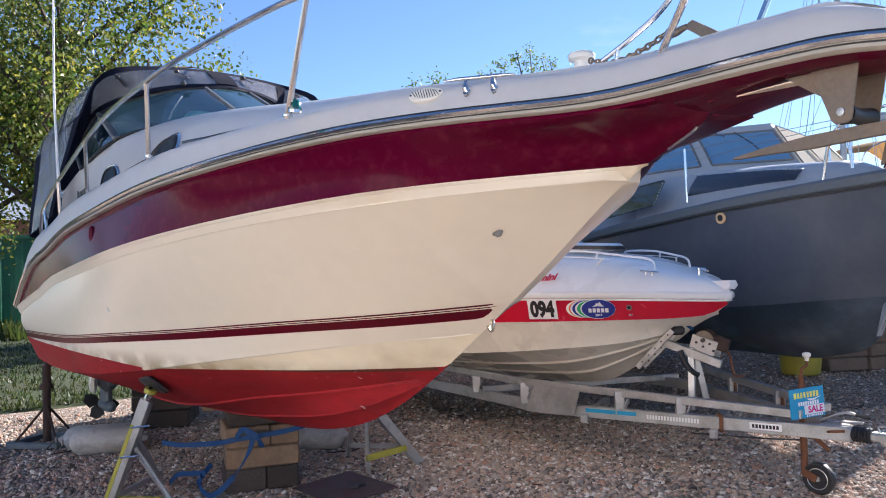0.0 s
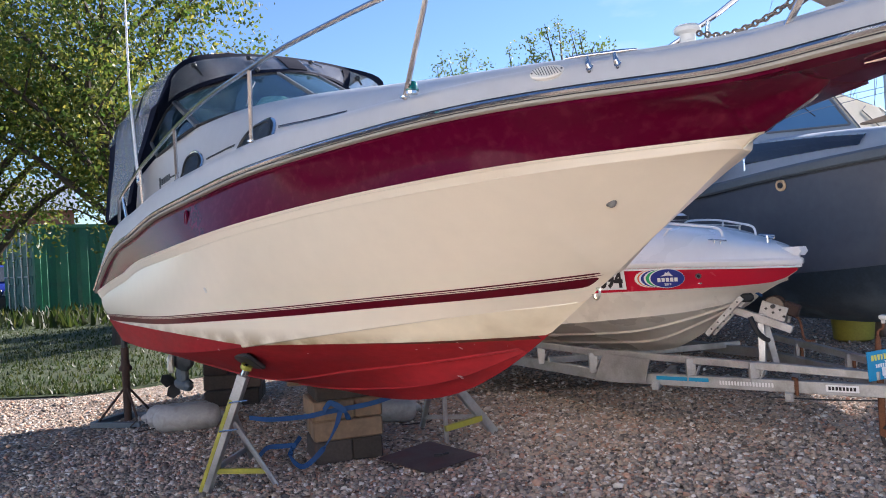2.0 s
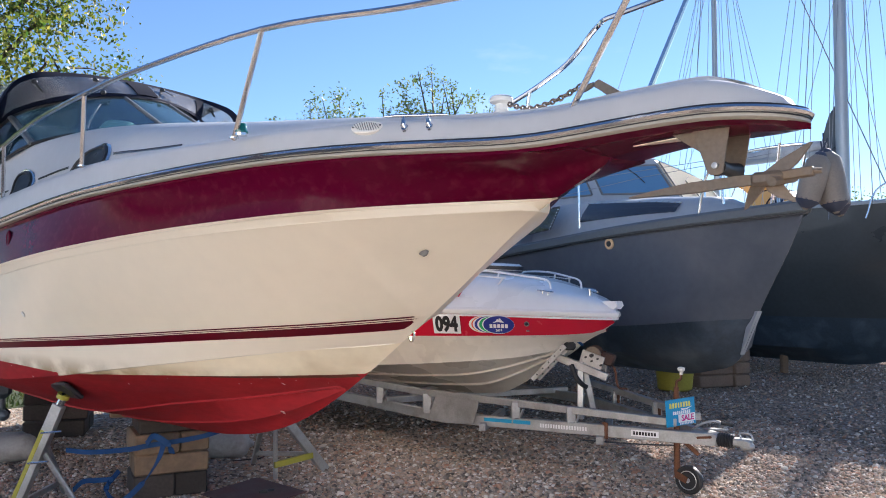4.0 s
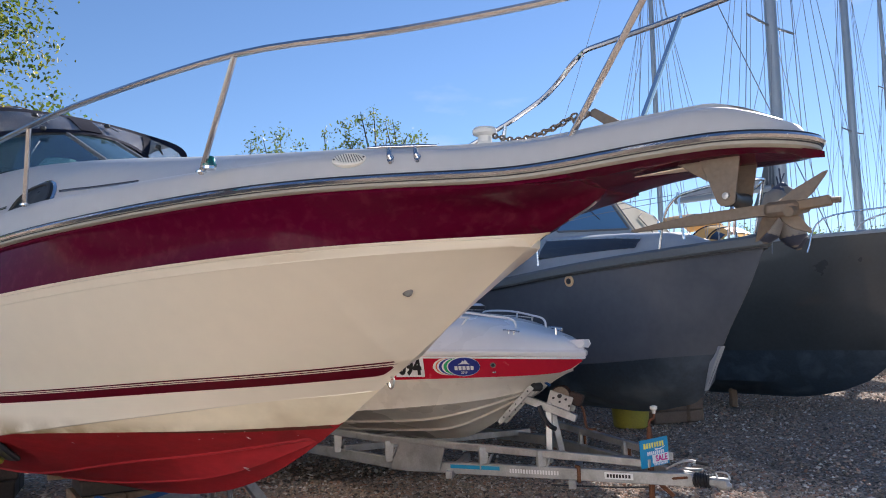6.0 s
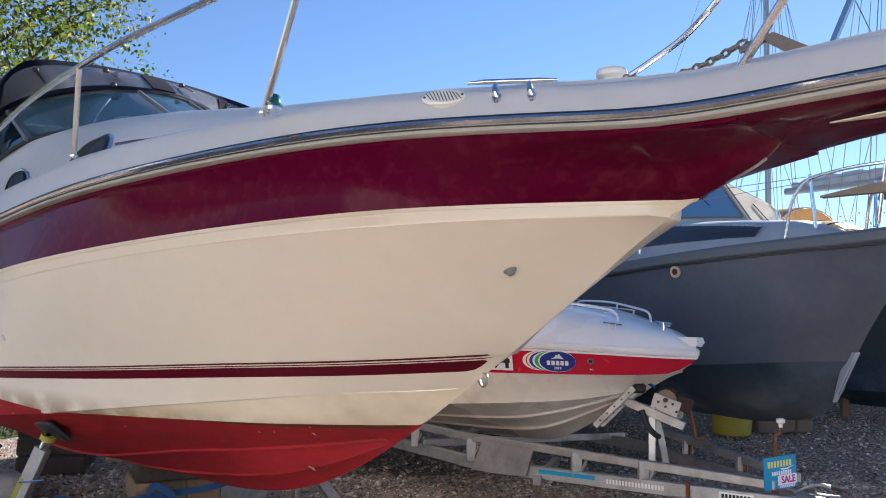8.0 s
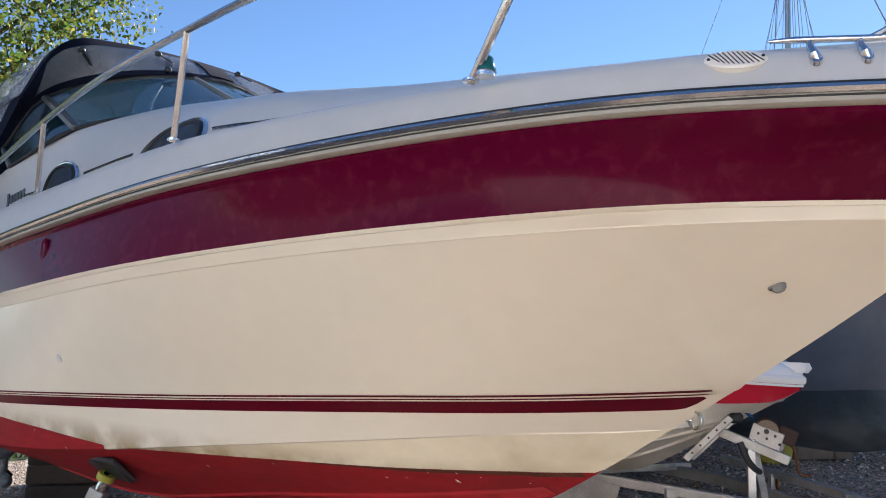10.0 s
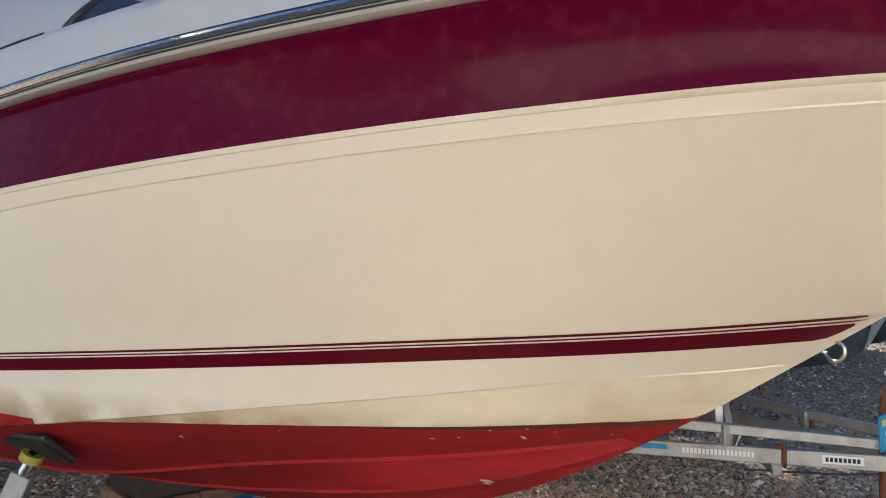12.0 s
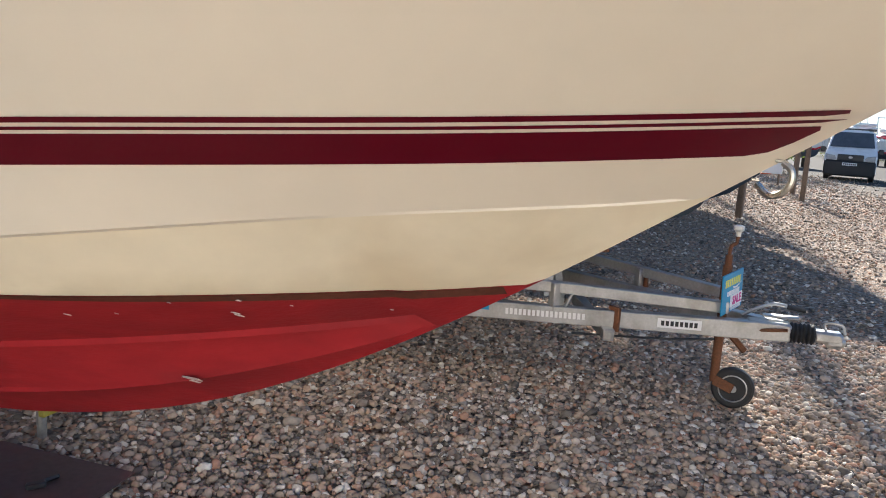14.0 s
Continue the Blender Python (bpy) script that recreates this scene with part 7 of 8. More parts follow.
part("lifeline", tube([(-1.62, -0.80, 2.60), (0.0, -0.33, 2.60)], 0.003, 5), M_WIRE, grey)
part("lifeline", tube([(-1.62, -0.80, 2.60), (-5, -1.3, 2.4)], 0.003, 5), M_WIRE, grey)
part("roof_wire", tube([(-2.9, -0.9, 2.45), (-1.2, -0.3, 2.60), (0.3, 0.0, 2.62)], 0.003, 5), M_WIRE, grey)
gb = thing("keel_chock_stack", pose(5.46, 10.25, 0, 0, 0, 10), "grey brown timber and concrete chocks under the grey hull", "chocks")
for k in range(4):
    part("chock", block((0.62, 0.5, 0.18), (0.0, 0.0, 0.09 + 0.184 * k), 0.02), M_POST, gb)
    part("chock", block((0.28, 0.4, 0.18), (0.42, -0.1, 0.09 + 0.184 * k), 0.02), M_POST, gb)
pot = thing("yellow_tub", pose(4.76, 9.85, 0) @ Matrix.Diagonal((1.2, 1.2, 1.2, 1)), "faded yellow plastic tub standing on shingle", "tub")
part("body", lathe([(0.17, 0.0), (0.20, 0.02), (0.23, 0.30), (0.245, 0.31), (0.24, 0.32), (0.0, 0.31)], 20), M_TUB, pot)


def hung_fender(m, mat_, label):
    t = thing("fender", m, label, "fender", "fenders on the pulpit")
    part("body", lathe([(0.02, -0.40), (0.05, -0.36), (0.12, -0.28), (0.13, 0.0), (0.12, 0.20), (0.06, 0.28), (0.02, 0.32)], 18), mat_, t)
    part("cap", lathe([(0.02, 0.26), (0.07, 0.26), (0.05, 0.31), (0.02, 0.33)], 14), M_INDIGO, t, "faded dark blue end cap")
    part("cap", lathe([(0.0, -0.405), (0.05, -0.37), (0.115, -0.295), (0.121, -0.27), (0.10, -0.26)], 14), M_INDIGO, t, "faded dark blue end cap")
    part("lanyard", tube([(0, 0, 0.32), (0.02, 0, 0.5)], 0.008, 5), M_INDIGO, t)
    return t


# ---- the black sailing yacht and its neighbours ----


def yacht(name, m, L, B, zk, zb, zs, label, m_bottom, m_side, m_deck, cabin=0.0, rake=0.9, group="", flare=0.12, boot=None, fore=0.12):
    """A hull built from stations: keel, bilge, waterline and sheer, with deck, rail cap and coachroof."""
    t = thing(name, m, label, "boat", group)
    secs_ = []
    for u in np.linspace(0, 1, 26):
        full = math.sin(math.pi * min(1, (u * 0.82 + 0.26)) ** 1.0) if u < 0.3 else (1 - ((u - 0.3) / 0.7) ** 2.4)
        full = max(full, 0.0) if u >= 0.3 else 0.72 + 0.28 * (u / 0.3) ** 0.8
        sb = B / 2 * full
        sz = zs + (0.16 * L / 8) * max(0, u - 0.35) ** 1.6
        xs = -L * (1 - u)
        k = max(0, (u - 0.78) / 0.22)
        kz = zk + (sz - zk) * (fore * k ** 2 + 0.30 * k ** 9)
        wz = max(zb, kz)
        row = [(xs - rake * k * 0, 0, kz), (xs, sb * 0.55 * (1 - k), kz + (wz - kz) * 0.35), (xs, sb * (0.90 - flare) * (1 - 0.55 * k), wz), (xs, sb * (0.93 - flare * 0.6), wz + (sz - wz) * 0.35), (xs + rake * k * 0.35, sb, sz)]
        secs_.append(row)
    part("bottom", both_sides(secs_, 0, 2), m_bottom, t)
    part("topside", both_sides(secs_, 2, 4), m_side, t)
    tr_ = [(p[0], -p[1], p[2]) for p in secs_[0]] + [(p[0], p[1], p[2]) for p in secs_[0][::-1]]
    part("transom", (tr_, [tuple(range(len(tr_)))[::-1]]), m_side, t, smooth=False)
    part("deck", grid([[(r[4][0], r[4][1] * k, r[4][2] + 0.04 * (1 - k * k)) for k in (-1, -0.5, 0, 0.5, 1)] for r in secs_]), m_deck, t)
    ln = [(r[4][0], -r[4][1], r[4][2]) for r in secs_]
    ln += [(x, -y, z) for x, y, z in ln[-2::-1]]
    part("rail_cap", sweep(ln, [(-0.03, 0.0), (0.03, 0.0), (0.035, 0.04), (0.0, 0.06), (-0.03, 0.05)]), m_deck, t)
    if boot is not None:
        part("boot_top", both_sides([[(p[0], p[1] + 0.006, p[2]) for p in (r[2], ((r[2][0]), r[2][1] + (r[3][1] - r[2][1]) * 0.3, r[2][2] + (r[3][2] - r[2][2]) * 0.3))] for r in secs_], 0, 1), boot, t)
    if cabin:
        x0, x1, h = -L * 0.72, -L * 0.28, cabin
        rows = []
        for x in np.linspace(x0, x1, 9):
            u = (x - x0) / (x1 - x0)
            b = B / 2 * 0.62 * (1 - 0.45 * u ** 2)
            hh = h * (1 - 0.5 * u ** 2.2)
            half = [(x, -b - 0.05, zs), (x + 0.02, -b, zs + hh * 0.8), (x, -b * 0.8, zs + hh), (x, 0, zs + hh * 1.08)]
            rows.append(half + [(p[0], -p[1], p[2]) for p in half[-2::-1]])
        part("coachroof", grid(rows), m_deck, t)
        part("coachroof_end", (rows[-1], [tuple(range(7))]), m_deck, t, smooth=False)
        part("coachroof_end", (rows[0], [tuple(range(7))[::-1]]), m_deck, t, smooth=False)
        for k in range(4):
            for sg in (-1, 1):
                x = x0 + (x1 - x0) * (0.15 + 0.18 * k)
                b = B / 2 * 0.62 * (1 - 0.45 * (0.15 + 0.18 * k) ** 2)
                part("window", block((L * 0.05, 0.02, h * 0.30), (x, sg * (b + 0.028), zs + h * 0.5), 0.008), M_DARKGLASS, t)
    return t


black = yacht("black_sailing_yacht", pose(8.95, 8.95, 0, 0, 0, -66), 9.5, 3.0, 0.22, 1.0, 2.66, "black hulled sailing yacht shored up on timber posts", M_GREYDARK, M_NIGHT, M_GREYDECK, 0.35, fore=0.29)


def mast(parent, base, height, r, spreaders, rake=0.0, label="bare alloy mast"):
    b = Vector(base)
    top = b + Vector((rake, 0, height))
    mm = part("mast", tube([b, top], [r, r * 0.85], 10), M_ALU, parent, label)
    tips = []
    for f_, w in spreaders:
        p = b.lerp(top, f_)
        part("spreader", tube([p + Vector((0, -w, 0.05)), p, p + Vector((0, w, 0.05))], 0.022, 6), M_ALU, mm)
        tips.append((p + Vector((0, -w, 0.05)), p + Vector((0, w, 0.05))))
    for k in (0, 1):
        sgn = -1 if k == 0 else 1
        chain_pts = [b + Vector((-0.1, sgn * 1.1, 0))] + [t_[k] for t_ in tips] + [top]
        for a, c in zip(chain_pts, chain_pts[1:]):
            part("shroud", tube([a, c], 0.0085, 4), M_WIRE, mm)
        if tips:
            part("lower_shroud", tube([b + Vector((0.35, sgn * 1.05, 0)), b.lerp(top, spreaders[0][0])], 0.006, 4), M_WIRE, mm)
            part("lower_shroud", tube([b + Vector((-0.5, sgn * 1.05, 0)), b.lerp(top, spreaders[0][0])], 0.006, 4), M_WIRE, mm)
    part("forestay", tube([b + Vector((3.4, 0, 0)), top], 0.0095, 4), M_WIRE, mm)
    part("backstay", tube([b + Vector((-4.2, 0, 0)), top], 0.007, 4), M_WIRE, mm)
    for k in (-1.05, -0.9, -0.7, -0.5, -0.25, -0.07, 0.05, 0.12, 0.35, 0.6, 0.8, 1.0):
        part("halyard", tube([b + Vector((0.12 + k * 0.9, k, 0.1)), b.lerp(top, 0.98 - 0.25 * abs(k)) + Vector((0.03, k * 0.04, 0))], 0.006, 4), M_WIRE, mm)
    return mm


mast(black, (-4.4, 0, 2.4), 8.5, 0.055, ((0.32, 0.55),))
mast(black, (-1.95, 0, 2.5), 12.5, 0.105, ((0.32, 0.75), (0.62, 0.6)))
part("boom", tube([(-2.1, 0, 3.72), (-4.05, 0, 3.76)], 0.06, 10), M_ALU, black)
furl = [(-2.25 - 0.118 * k, 0.02 * math.sin(2.1 * k), 3.85 + 0.012 * math.sin(1.7 * k)) for k in range(15)]
part("furled_sail", tube(furl, [0.05 + 0.055 * abs(math.sin(0.35 + 0.21 * k)) + 0.012 * math.sin(3.3 * k) for k in range(15)], 10), M_FURL, black, "grey white sail furled on the boom")
part("stowed_sail", grid([[(-2.02 - 0.50 * w * (1 - k) ** 0.7, 0.10 * math.sin(3 * k + w), 3.45 + 1.0 * k) for k in np.linspace(0, 1, 9)] for w in (0.0, 0.3, 0.7, 1.0)] + [[(-2.02 - 0.50 * w * (1 - k) ** 0.7, 0.10 * math.sin(3 * k + w) + 0.09, 3.45 + 1.0 * k) for k in np.linspace(0, 1, 9)] for w in (1.0, 0.7, 0.3, 0.0)]), M_GREYCAP, black, "grey sail cover laced round the mast")
part("pulpit_rail", tube(spline([(-1.2, -0.75, 2.5), (-1.0, -0.62, 3.0), (-0.2, -0.2, 3.12), (0.05, 0.0, 3.13), (-0.2, 0.2, 3.12), (-1.0, 0.62, 3.0), (-1.2, 0.75, 2.5)], 5), 0.014, 8), M_STEEL, black)
sb_ = yacht("white_sailing_yacht", pose(15.5, 16.5, 0, 0, 0, -66), 9.0, 2.9, 0.7, 1.25, 2.3, "white sailing yacht ashore beyond the black hull", M_GREYDARK, M_WHITE, M_WHITE, 0.4, group="yachts ashore")
sc_ = yacht("white_sailing_yacht", pose(12.28, 12.80, 0, 0, 0, -72), 8.5, 2.8, 0.9, 1.6, 2.8, "white sailing yacht ashore with tan sprayhood", M_GREYDARK, M_WHITE, M_WHITE, 0.4, group="yachts ashore")
hood_at = lambda a, k: (-4.45 + 0.8 * k, 0.16 + math.cos(a) * (1.05 - 0.12 * k), 3.30 + math.sin(a) * (0.62 - 0.30 * k * k))
hood = part("sprayhood", grid([[hood_at(a, k) for a in np.linspace(0, math.pi, 17)] for k in np.linspace(0, 1, 7)]), M_TAN, sc_, "tan canvas sprayhood")
for k in (0.0, 0.55):
    part("hoop", tube([hood_at(a, k) for a in np.linspace(0, math.pi, 17)], 0.022, 6), M_NAVY, hood)
for a0, a1 in ((0.35, 0.85), (1.2, 1.95), (2.3, 2.8)):
    part("hood_window", grid([[tuple(Vector(hood_at(a, k)) + Vector((0.015, 0, 0.012))) for a in np.linspace(a0, a1, 5)] for k in (0.62, 0.8, 0.95)]), M_DARKGLASS, hood)
bim = lambda u, k: (-5.9 + 1.2 * k, -0.10 + 0.95 * u, 3.98 + 0.30 * (1 - abs(u) ** 2.2) - 0.10 * (k - 0.5) ** 2)
bimini = part("bimini", grid([[bim(u, k) for u in np.linspace(-1, 1, 13)] for k in np.linspace(0, 1, 6)] + [[tuple(Vector(bim(u, k)) - Vector((0, 0, 0.012))) for u in np.linspace(-1, 1, 13)] for k in np.linspace(1, 0, 6)]), M_TAN, sc_, "tan canvas bimini")
for k in (0.0, 1.0):
    part("bimini_hoop", tube([(-5.3, -1.10, 2.75)] + [tuple(Vector(bim(u, k)) - Vector((0, 0, 0.02))) for u in np.linspace(-1, 1, 9)] + [(-5.3, 0.95, 2.75)], 0.016, 6), M_STEEL, bimini)
sd_ = yacht("white_sailing_yacht", pose(20.0, 19.5, 0, 0, 0, -66), 9.5, 3.0, 0.7, 1.25, 2.4, "white sailing yacht ashore in the back row", M_GREYDARK, M_WHITE, M_WHITE, 0.4, group="yachts ashore")
mast(sd_, (-1.91, 0, 2.5), 16.0, 0.14, ((0.33, 0.8), (0.64, 0.6)))
se_ = yacht("white_sailing_yacht", pose(26.0, 21.5, 0, 0, 0, -70), 9.5, 3.0, 0.7, 1.25, 2.4, "white sailing yacht ashore with red bottom", M_RED, M_WHITE, M_WHITE, 0.4, group="yachts ashore")
mast(se_, (-4.0, 0, 2.5), 13.0, 0.085, ((0.33, 0.8), (0.64, 0.6)))

hung_fender(pose(3.64, 5.01, 2.35, 8, 14) @ Matrix.Diagonal((0.78, 0.78, 0.66, 1)), M_TANFEND, "weathered fender hanging from the pulpit")
hung_fender(pose(3.80, 5.04, 2.36, -5, -7) @ Matrix.Diagonal((0.88, 0.88, 0.74, 1)), M_TANFEND, "weathered pale fender hanging from the pulpit")
hung_fender(pose(3.93, 5.20, 2.34, -4, -14) @ Matrix.Diagonal((0.82, 0.82, 0.72, 1)), M_TANFEND, "weathered grey fender hanging from the pulpit")


def prop_post(x, y, h, lean, az):
    t = thing("timber_prop", pose(x, y, 0, 0, lean, az), "weathered timber prop wedged under a hull", "prop", "timber props")
    part("post", block((0.12, 0.11, h), (0, 0, h / 2), 0.02), M_POST, t)
    part("wedge", block((0.22, 0.16, 0.06), (0, 0, h + 0.02), 0.01), M_OLDTIMBER, t)
    return t


prop_post(10.36, 10.72, 0.70, 2, 20)
prop_post(15.6, 13.0, 1.55, -3, 30)
prop_post(17.6, 14.6, 1.5, 2, 10)
prop_post(7.6, 11.6, 0.5, 0, 0)
prop_post(9.6, 14.0, 0.5, 0, 0)

# ---- van, cones, parked cars and distant boats ----


def box_vehicle(name, m, L, W, H, bonnet, label, paint, lower, category, group=""):
    """A van or car: lofted body with raked windscreen, panes, bumper, lamps, plate and wheels. x is forward."""
    t = thing(name, m, label, category, group)
    prof = [(-L / 2, 0.32), (-L / 2, H * 0.92), (-L / 2 + 0.15, H), (L / 2 - bonnet - 0.75, H), (L / 2 - bonnet, H * 0.63), (L / 2 - 0.12, H * 0.55), (L / 2, H * 0.47), (L / 2, 0.32)]
    rows = []
    for y, k, top in ((-W / 2, 0.985, 0.0), (-W / 2 + 0.03, 1.0, 0.0), (-W * 0.3, 1.0, 0.03), (0, 1.0, 0.04), (W * 0.3, 1.0, 0.03), (W / 2 - 0.03, 1.0, 0.0), (W / 2, 0.985, 0.0)):
        row = []
        for x, z in prof:
            tum = 1 - 0.17 * max(0, (z - H * 0.5) / (H * 0.5))
            row.append((x * k, y * tum, z * (1 if z < H * 0.9 else 0.945 if abs(y) > W / 2 - 0.02 else 0.975 if abs(y) > W * 0.4 else 1) + (top if z > H * 0.9 else 0)))
        rows.append(row)
    body = part("body", grid(rows, True), paint, t)
    for i in (0, -1):
        part("side_panel", (rows[i], [tuple(range(8)) if i == 0 else tuple(range(8))[::-1]]), paint, t, smooth=False)
    a, b = Vector((L / 2 - bonnet, 0, H * 0.63)), Vector((L / 2 - bonnet - 0.75, 0, H))
    n = Vector((b.z - a.z, 0, a.x - b.x)).normalized()
    c0_, c1_ = a.lerp(b, 0.07) + n * 0.03, a.lerp(b, 0.86) + n * 0.05
    part("windscreen", ([(c0_.x, -W * 0.43, c0_.z), (c0_.x, W * 0.43, c0_.z), (c1_.x, W * 0.365, c1_.z), (c1_.x, -W * 0.365, c1_.z)], [(0, 1, 2, 3)]), M_CARGLASS, t, smooth=False)
    for sg in (-1, 1):
        for x0, x1 in ((L * 0.05, L / 2 - bonnet - 0.55), (-L * 0.42, -L * 0.02)):
            part("side_window", ([(x0, sg * W * 0.492, H * 0.58), (x1 + 0.25, sg * W * 0.492, H * 0.58), (x1, sg * W * 0.47, H * 0.88), (x0, sg * W * 0.47, H * 0.88)], [(0, 1, 2, 3)]), M_DARKGLASS, t, smooth=False)
        part("headlight", plate([(-0.20 * sg, -0.09), (0.19 * sg, -0.11), (0.20 * sg, 0.12), (-0.12 * sg, 0.07)][::sg], 0.08, Matrix(((0, 0, 1, L / 2 - 0.03), (1, 0, 0, sg * W * 0.365), (0, 1, 0, H * 0.455), (0, 0, 0, 1)))), M_HEADLAMP, t, "clear headlamp", smooth=False)
        part("mirror", block((0.10, 0.20, 0.22), (L / 2 - bonnet - 0.1, sg * (W / 2 + 0.10), H * 0.60), 0.04), M_BLACK, t)
        for x in (L * 0.33, -L * 0.30):
            w = part("wheel", moved(lathe([(0.0, -0.09), (0.30, -0.10), (0.33, -0.07), (0.33, 0.07), (0.30, 0.10), (0.0, 0.09)], 20), pose(x, sg * (W / 2 - 0.12), 0.33, 90)), M_RUBBER, t)
            part("rim", moved(lathe([(0.0, -0.105), (0.19, -0.105), (0.19, 0.105), (0.0, 0.105)], 16), pose(x, sg * (W / 2 - 0.12), 0.33, 90)), M_GALV, w)
    part("bumper", block((0.20, W * 0.985, H * 0.31), (L / 2 - 0.01, 0, H * 0.245), 0.07), lower, t, "dark bumper")
    part("grille", block((0.06, W * 0.50, H * 0.13), (L / 2 + 0.01, 0, H * 0.455), 0.02), M_BLACK, t)
    part("number_plate", block((0.02, 0.52, 0.11), (L / 2 + 0.09, 0, H * 0.33), 0.004), M_SIGNWHITE, t)
    for k in range(7):
        part("plate_bar", block((0.006, 0.045, 0.06), (L / 2 + 0.102, -0.2 + 0.066 * k, H * 0.33), 0.0), M_INKBLACK, t)
    part("grille_badge", moved(lathe([(0.0, 0.0), (0.07, 0.0), (0.06, 0.015), (0.0, 0.015)], 16), pose(L / 2 + 0.042, 0, H * 0.465, 0, 90) @ Matrix.Diagonal((0.7, 1.1, 1, 1))), M_GALV, t)
    return t


van_dir = math.degrees(math.atan2(2.1 - 20.35, -0.97 - 29.9)) - 1
van = box_vehicle("white_van", pose(30.9, 20.95, 0, 0, 0, van_dir), 4.7, 1.86, 1.98, 0.45, "white panel van with black bumper parked on shingle", M_WHITE, M_RUBBER, "van")
for y in (-0.7, 0.7):
    part("roof_rack_bar", tube([(-1.8, y, 2.07), (1.0, y, 2.07)], 0.02, 6), M_BLACK, van)
for x in (-1.6, -0.6, 0.4, 0.9):
    part("roof_rack_cross", tube([(x, -0.78, 2.06), (x, 0.78, 2.06)], 0.02, 6), M_BLACK, van)
box_vehicle("parked_car", pose(31.0, 25.5, 0, 0, 0, van_dir + 12), 4.2, 1.75, 1.45, 0.95, "dark blue car parked behind the van", M_INKBLUE, M_BLACK, "car", "parked cars")
box_vehicle("parked_car", pose(33.5, 27.5, 0, 0, 0, van_dir + 18), 4.2, 1.75, 1.45, 0.95, "grey car parked behind the van", M_GALV, M_BLACK, "car", "parked cars")
box_vehicle("parked_car", pose(62.0, 27.5, 0, 0, 0, 200), 4.4, 1.8, 1.75, 0.9, "dark car parked across the yard", M_NIGHT, M_BLACK, "car", "parked cars")
box_vehicle("parked_car", pose(-15.6, 24.2, 0.25, 0, 0, -60), 4.3, 1.78, 1.5, 0.95, "dark blue car parked beside the container", M_INKBLUE, M_BLACK, "car", "parked cars")
cone = thing("traffic_cone", pose(27.6, 22.6, 0), "orange and white traffic cone on shingle", "cone")
part("base", block((0.36, 0.36, 0.04), (0, 0, 0.02), 0.01), M_ORANGE, cone)
part("body", lathe([(0.13, 0.04), (0.10, 0.22)], 14), M_ORANGE, cone)
part("white_band", lathe([(0.10, 0.22), (0.075, 0.42)], 14), M_SIGNWHITE, cone)
part("tip", lathe([(0.075, 0.42), (0.03, 0.72), (0.0, 0.73)], 14), M_ORANGE, cone)
nb = thing("notice_board", pose(20.5, 17.6, 0, 0, 0, van_dir + 80), "white notice board on two legs", "notice board")
part("panel", block((1.1, 0.04, 0.8), (0, 0, 0.75), 0.01), M_SIGNWHITE, nb)
for x in (-0.45, 0.45):
    part("leg", block((0.06, 0.06, 0.8), (x, 0.05, 0.4), 0.01), M_POST, nb)


def cruiser_far(m, L, label, band, group="motor boats across the yard"):
    # slate grey on the bottoms paints in the haze of the distance
    t = yacht("motor_boat", m, L, L * 0.32, 0.55, 1.05, 1.55 + L * 0.05, label, M_GREY, M_WHITE, M_WHITE, L * 0.08, group=group, flare=0.05, boot=band)
    z = 1.55 + L * 0.05
    part("flybridge", join(block((L * 0.28, L * 0.2, 0.5), (-L * 0.55, 0, z + L * 0.08 + 0.3), 0.15), block((L * 0.2, L * 0.18, 0.25), (-L * 0.5, 0, z + L * 0.08 + 0.65), 0.08)), M_WHITE, t)
    part("canvas_cover", join(block((L * 0.34, L * 0.22, 0.30), (-L * 0.66, 0, z + L * 0.05), 0.12), block((L * 0.2, L * 0.16, 0.2), (-L * 0.25, 0, z + 0.12), 0.08)), M_SPORTRED if band is M_SPORTRED else M_CANVAS, t)
    part("radar_arch", tube([(-L * 0.68, -L * 0.12, z + 0.5), (-L * 0.72, -L * 0.11, z + L * 0.08 + 1.3), (-L * 0.72, L * 0.11, z + L * 0.08 + 1.3), (-L * 0.68, L * 0.12, z + 0.5)], 0.06, 6), M_WHITE, t)
    part("bow_rail", tube(spline([(-L * 0.5, -L * 0.15, z + 0.6), (-L * 0.2, -L * 0.12, z + 0.85), (0.3, 0, z + 1.0), (-L * 0.2, L * 0.12, z + 0.85), (-L * 0.5, L * 0.15, z + 0.6)], 4), 0.03, 6), M_STEEL, t)
    for x in (-L * 0.25, -L * 0.75):
        for y in (-0.6, 0.6):
            part("cradle_leg", block((0.2, 0.2, 0.6), (x, y, 0.3), 0.02), M_OLDTIMBER, t)
    return t


def bearing(t_az, d, z=0.0):
    a = radians(t_az)
    return (-0.97 + d * math.sin(a), 2.1 + d * math.cos(a), z)


cruiser_far(pose(*bearing(57.6, 48), 0, 0, -112), 9.0, "white motor boat with red bottom ashore behind the van", M_SPORTRED)
cruiser_far(pose(*bearing(61.2, 70), 0, 0, -128), 8.0, "white and red sports cruiser ashore across the yard", M_SPORTRED)
cruiser_far(pose(*bearing(63.6, 66), 0, 0, -118), 7.0, "white and red sports boat ashore across the yard", M_SPORTRED)
cruiser_far(pose(*bearing(65.6, 76), 0, 0, -122), 9.0, "white flybridge cruiser ashore across the yard", M_INKBLUE)
cruiser_far(pose(*bearing(67.7, 76), 0, 0, -112), 8.5, "white motor cruiser ashore beside a scaffold tower", M_INKBLUE)
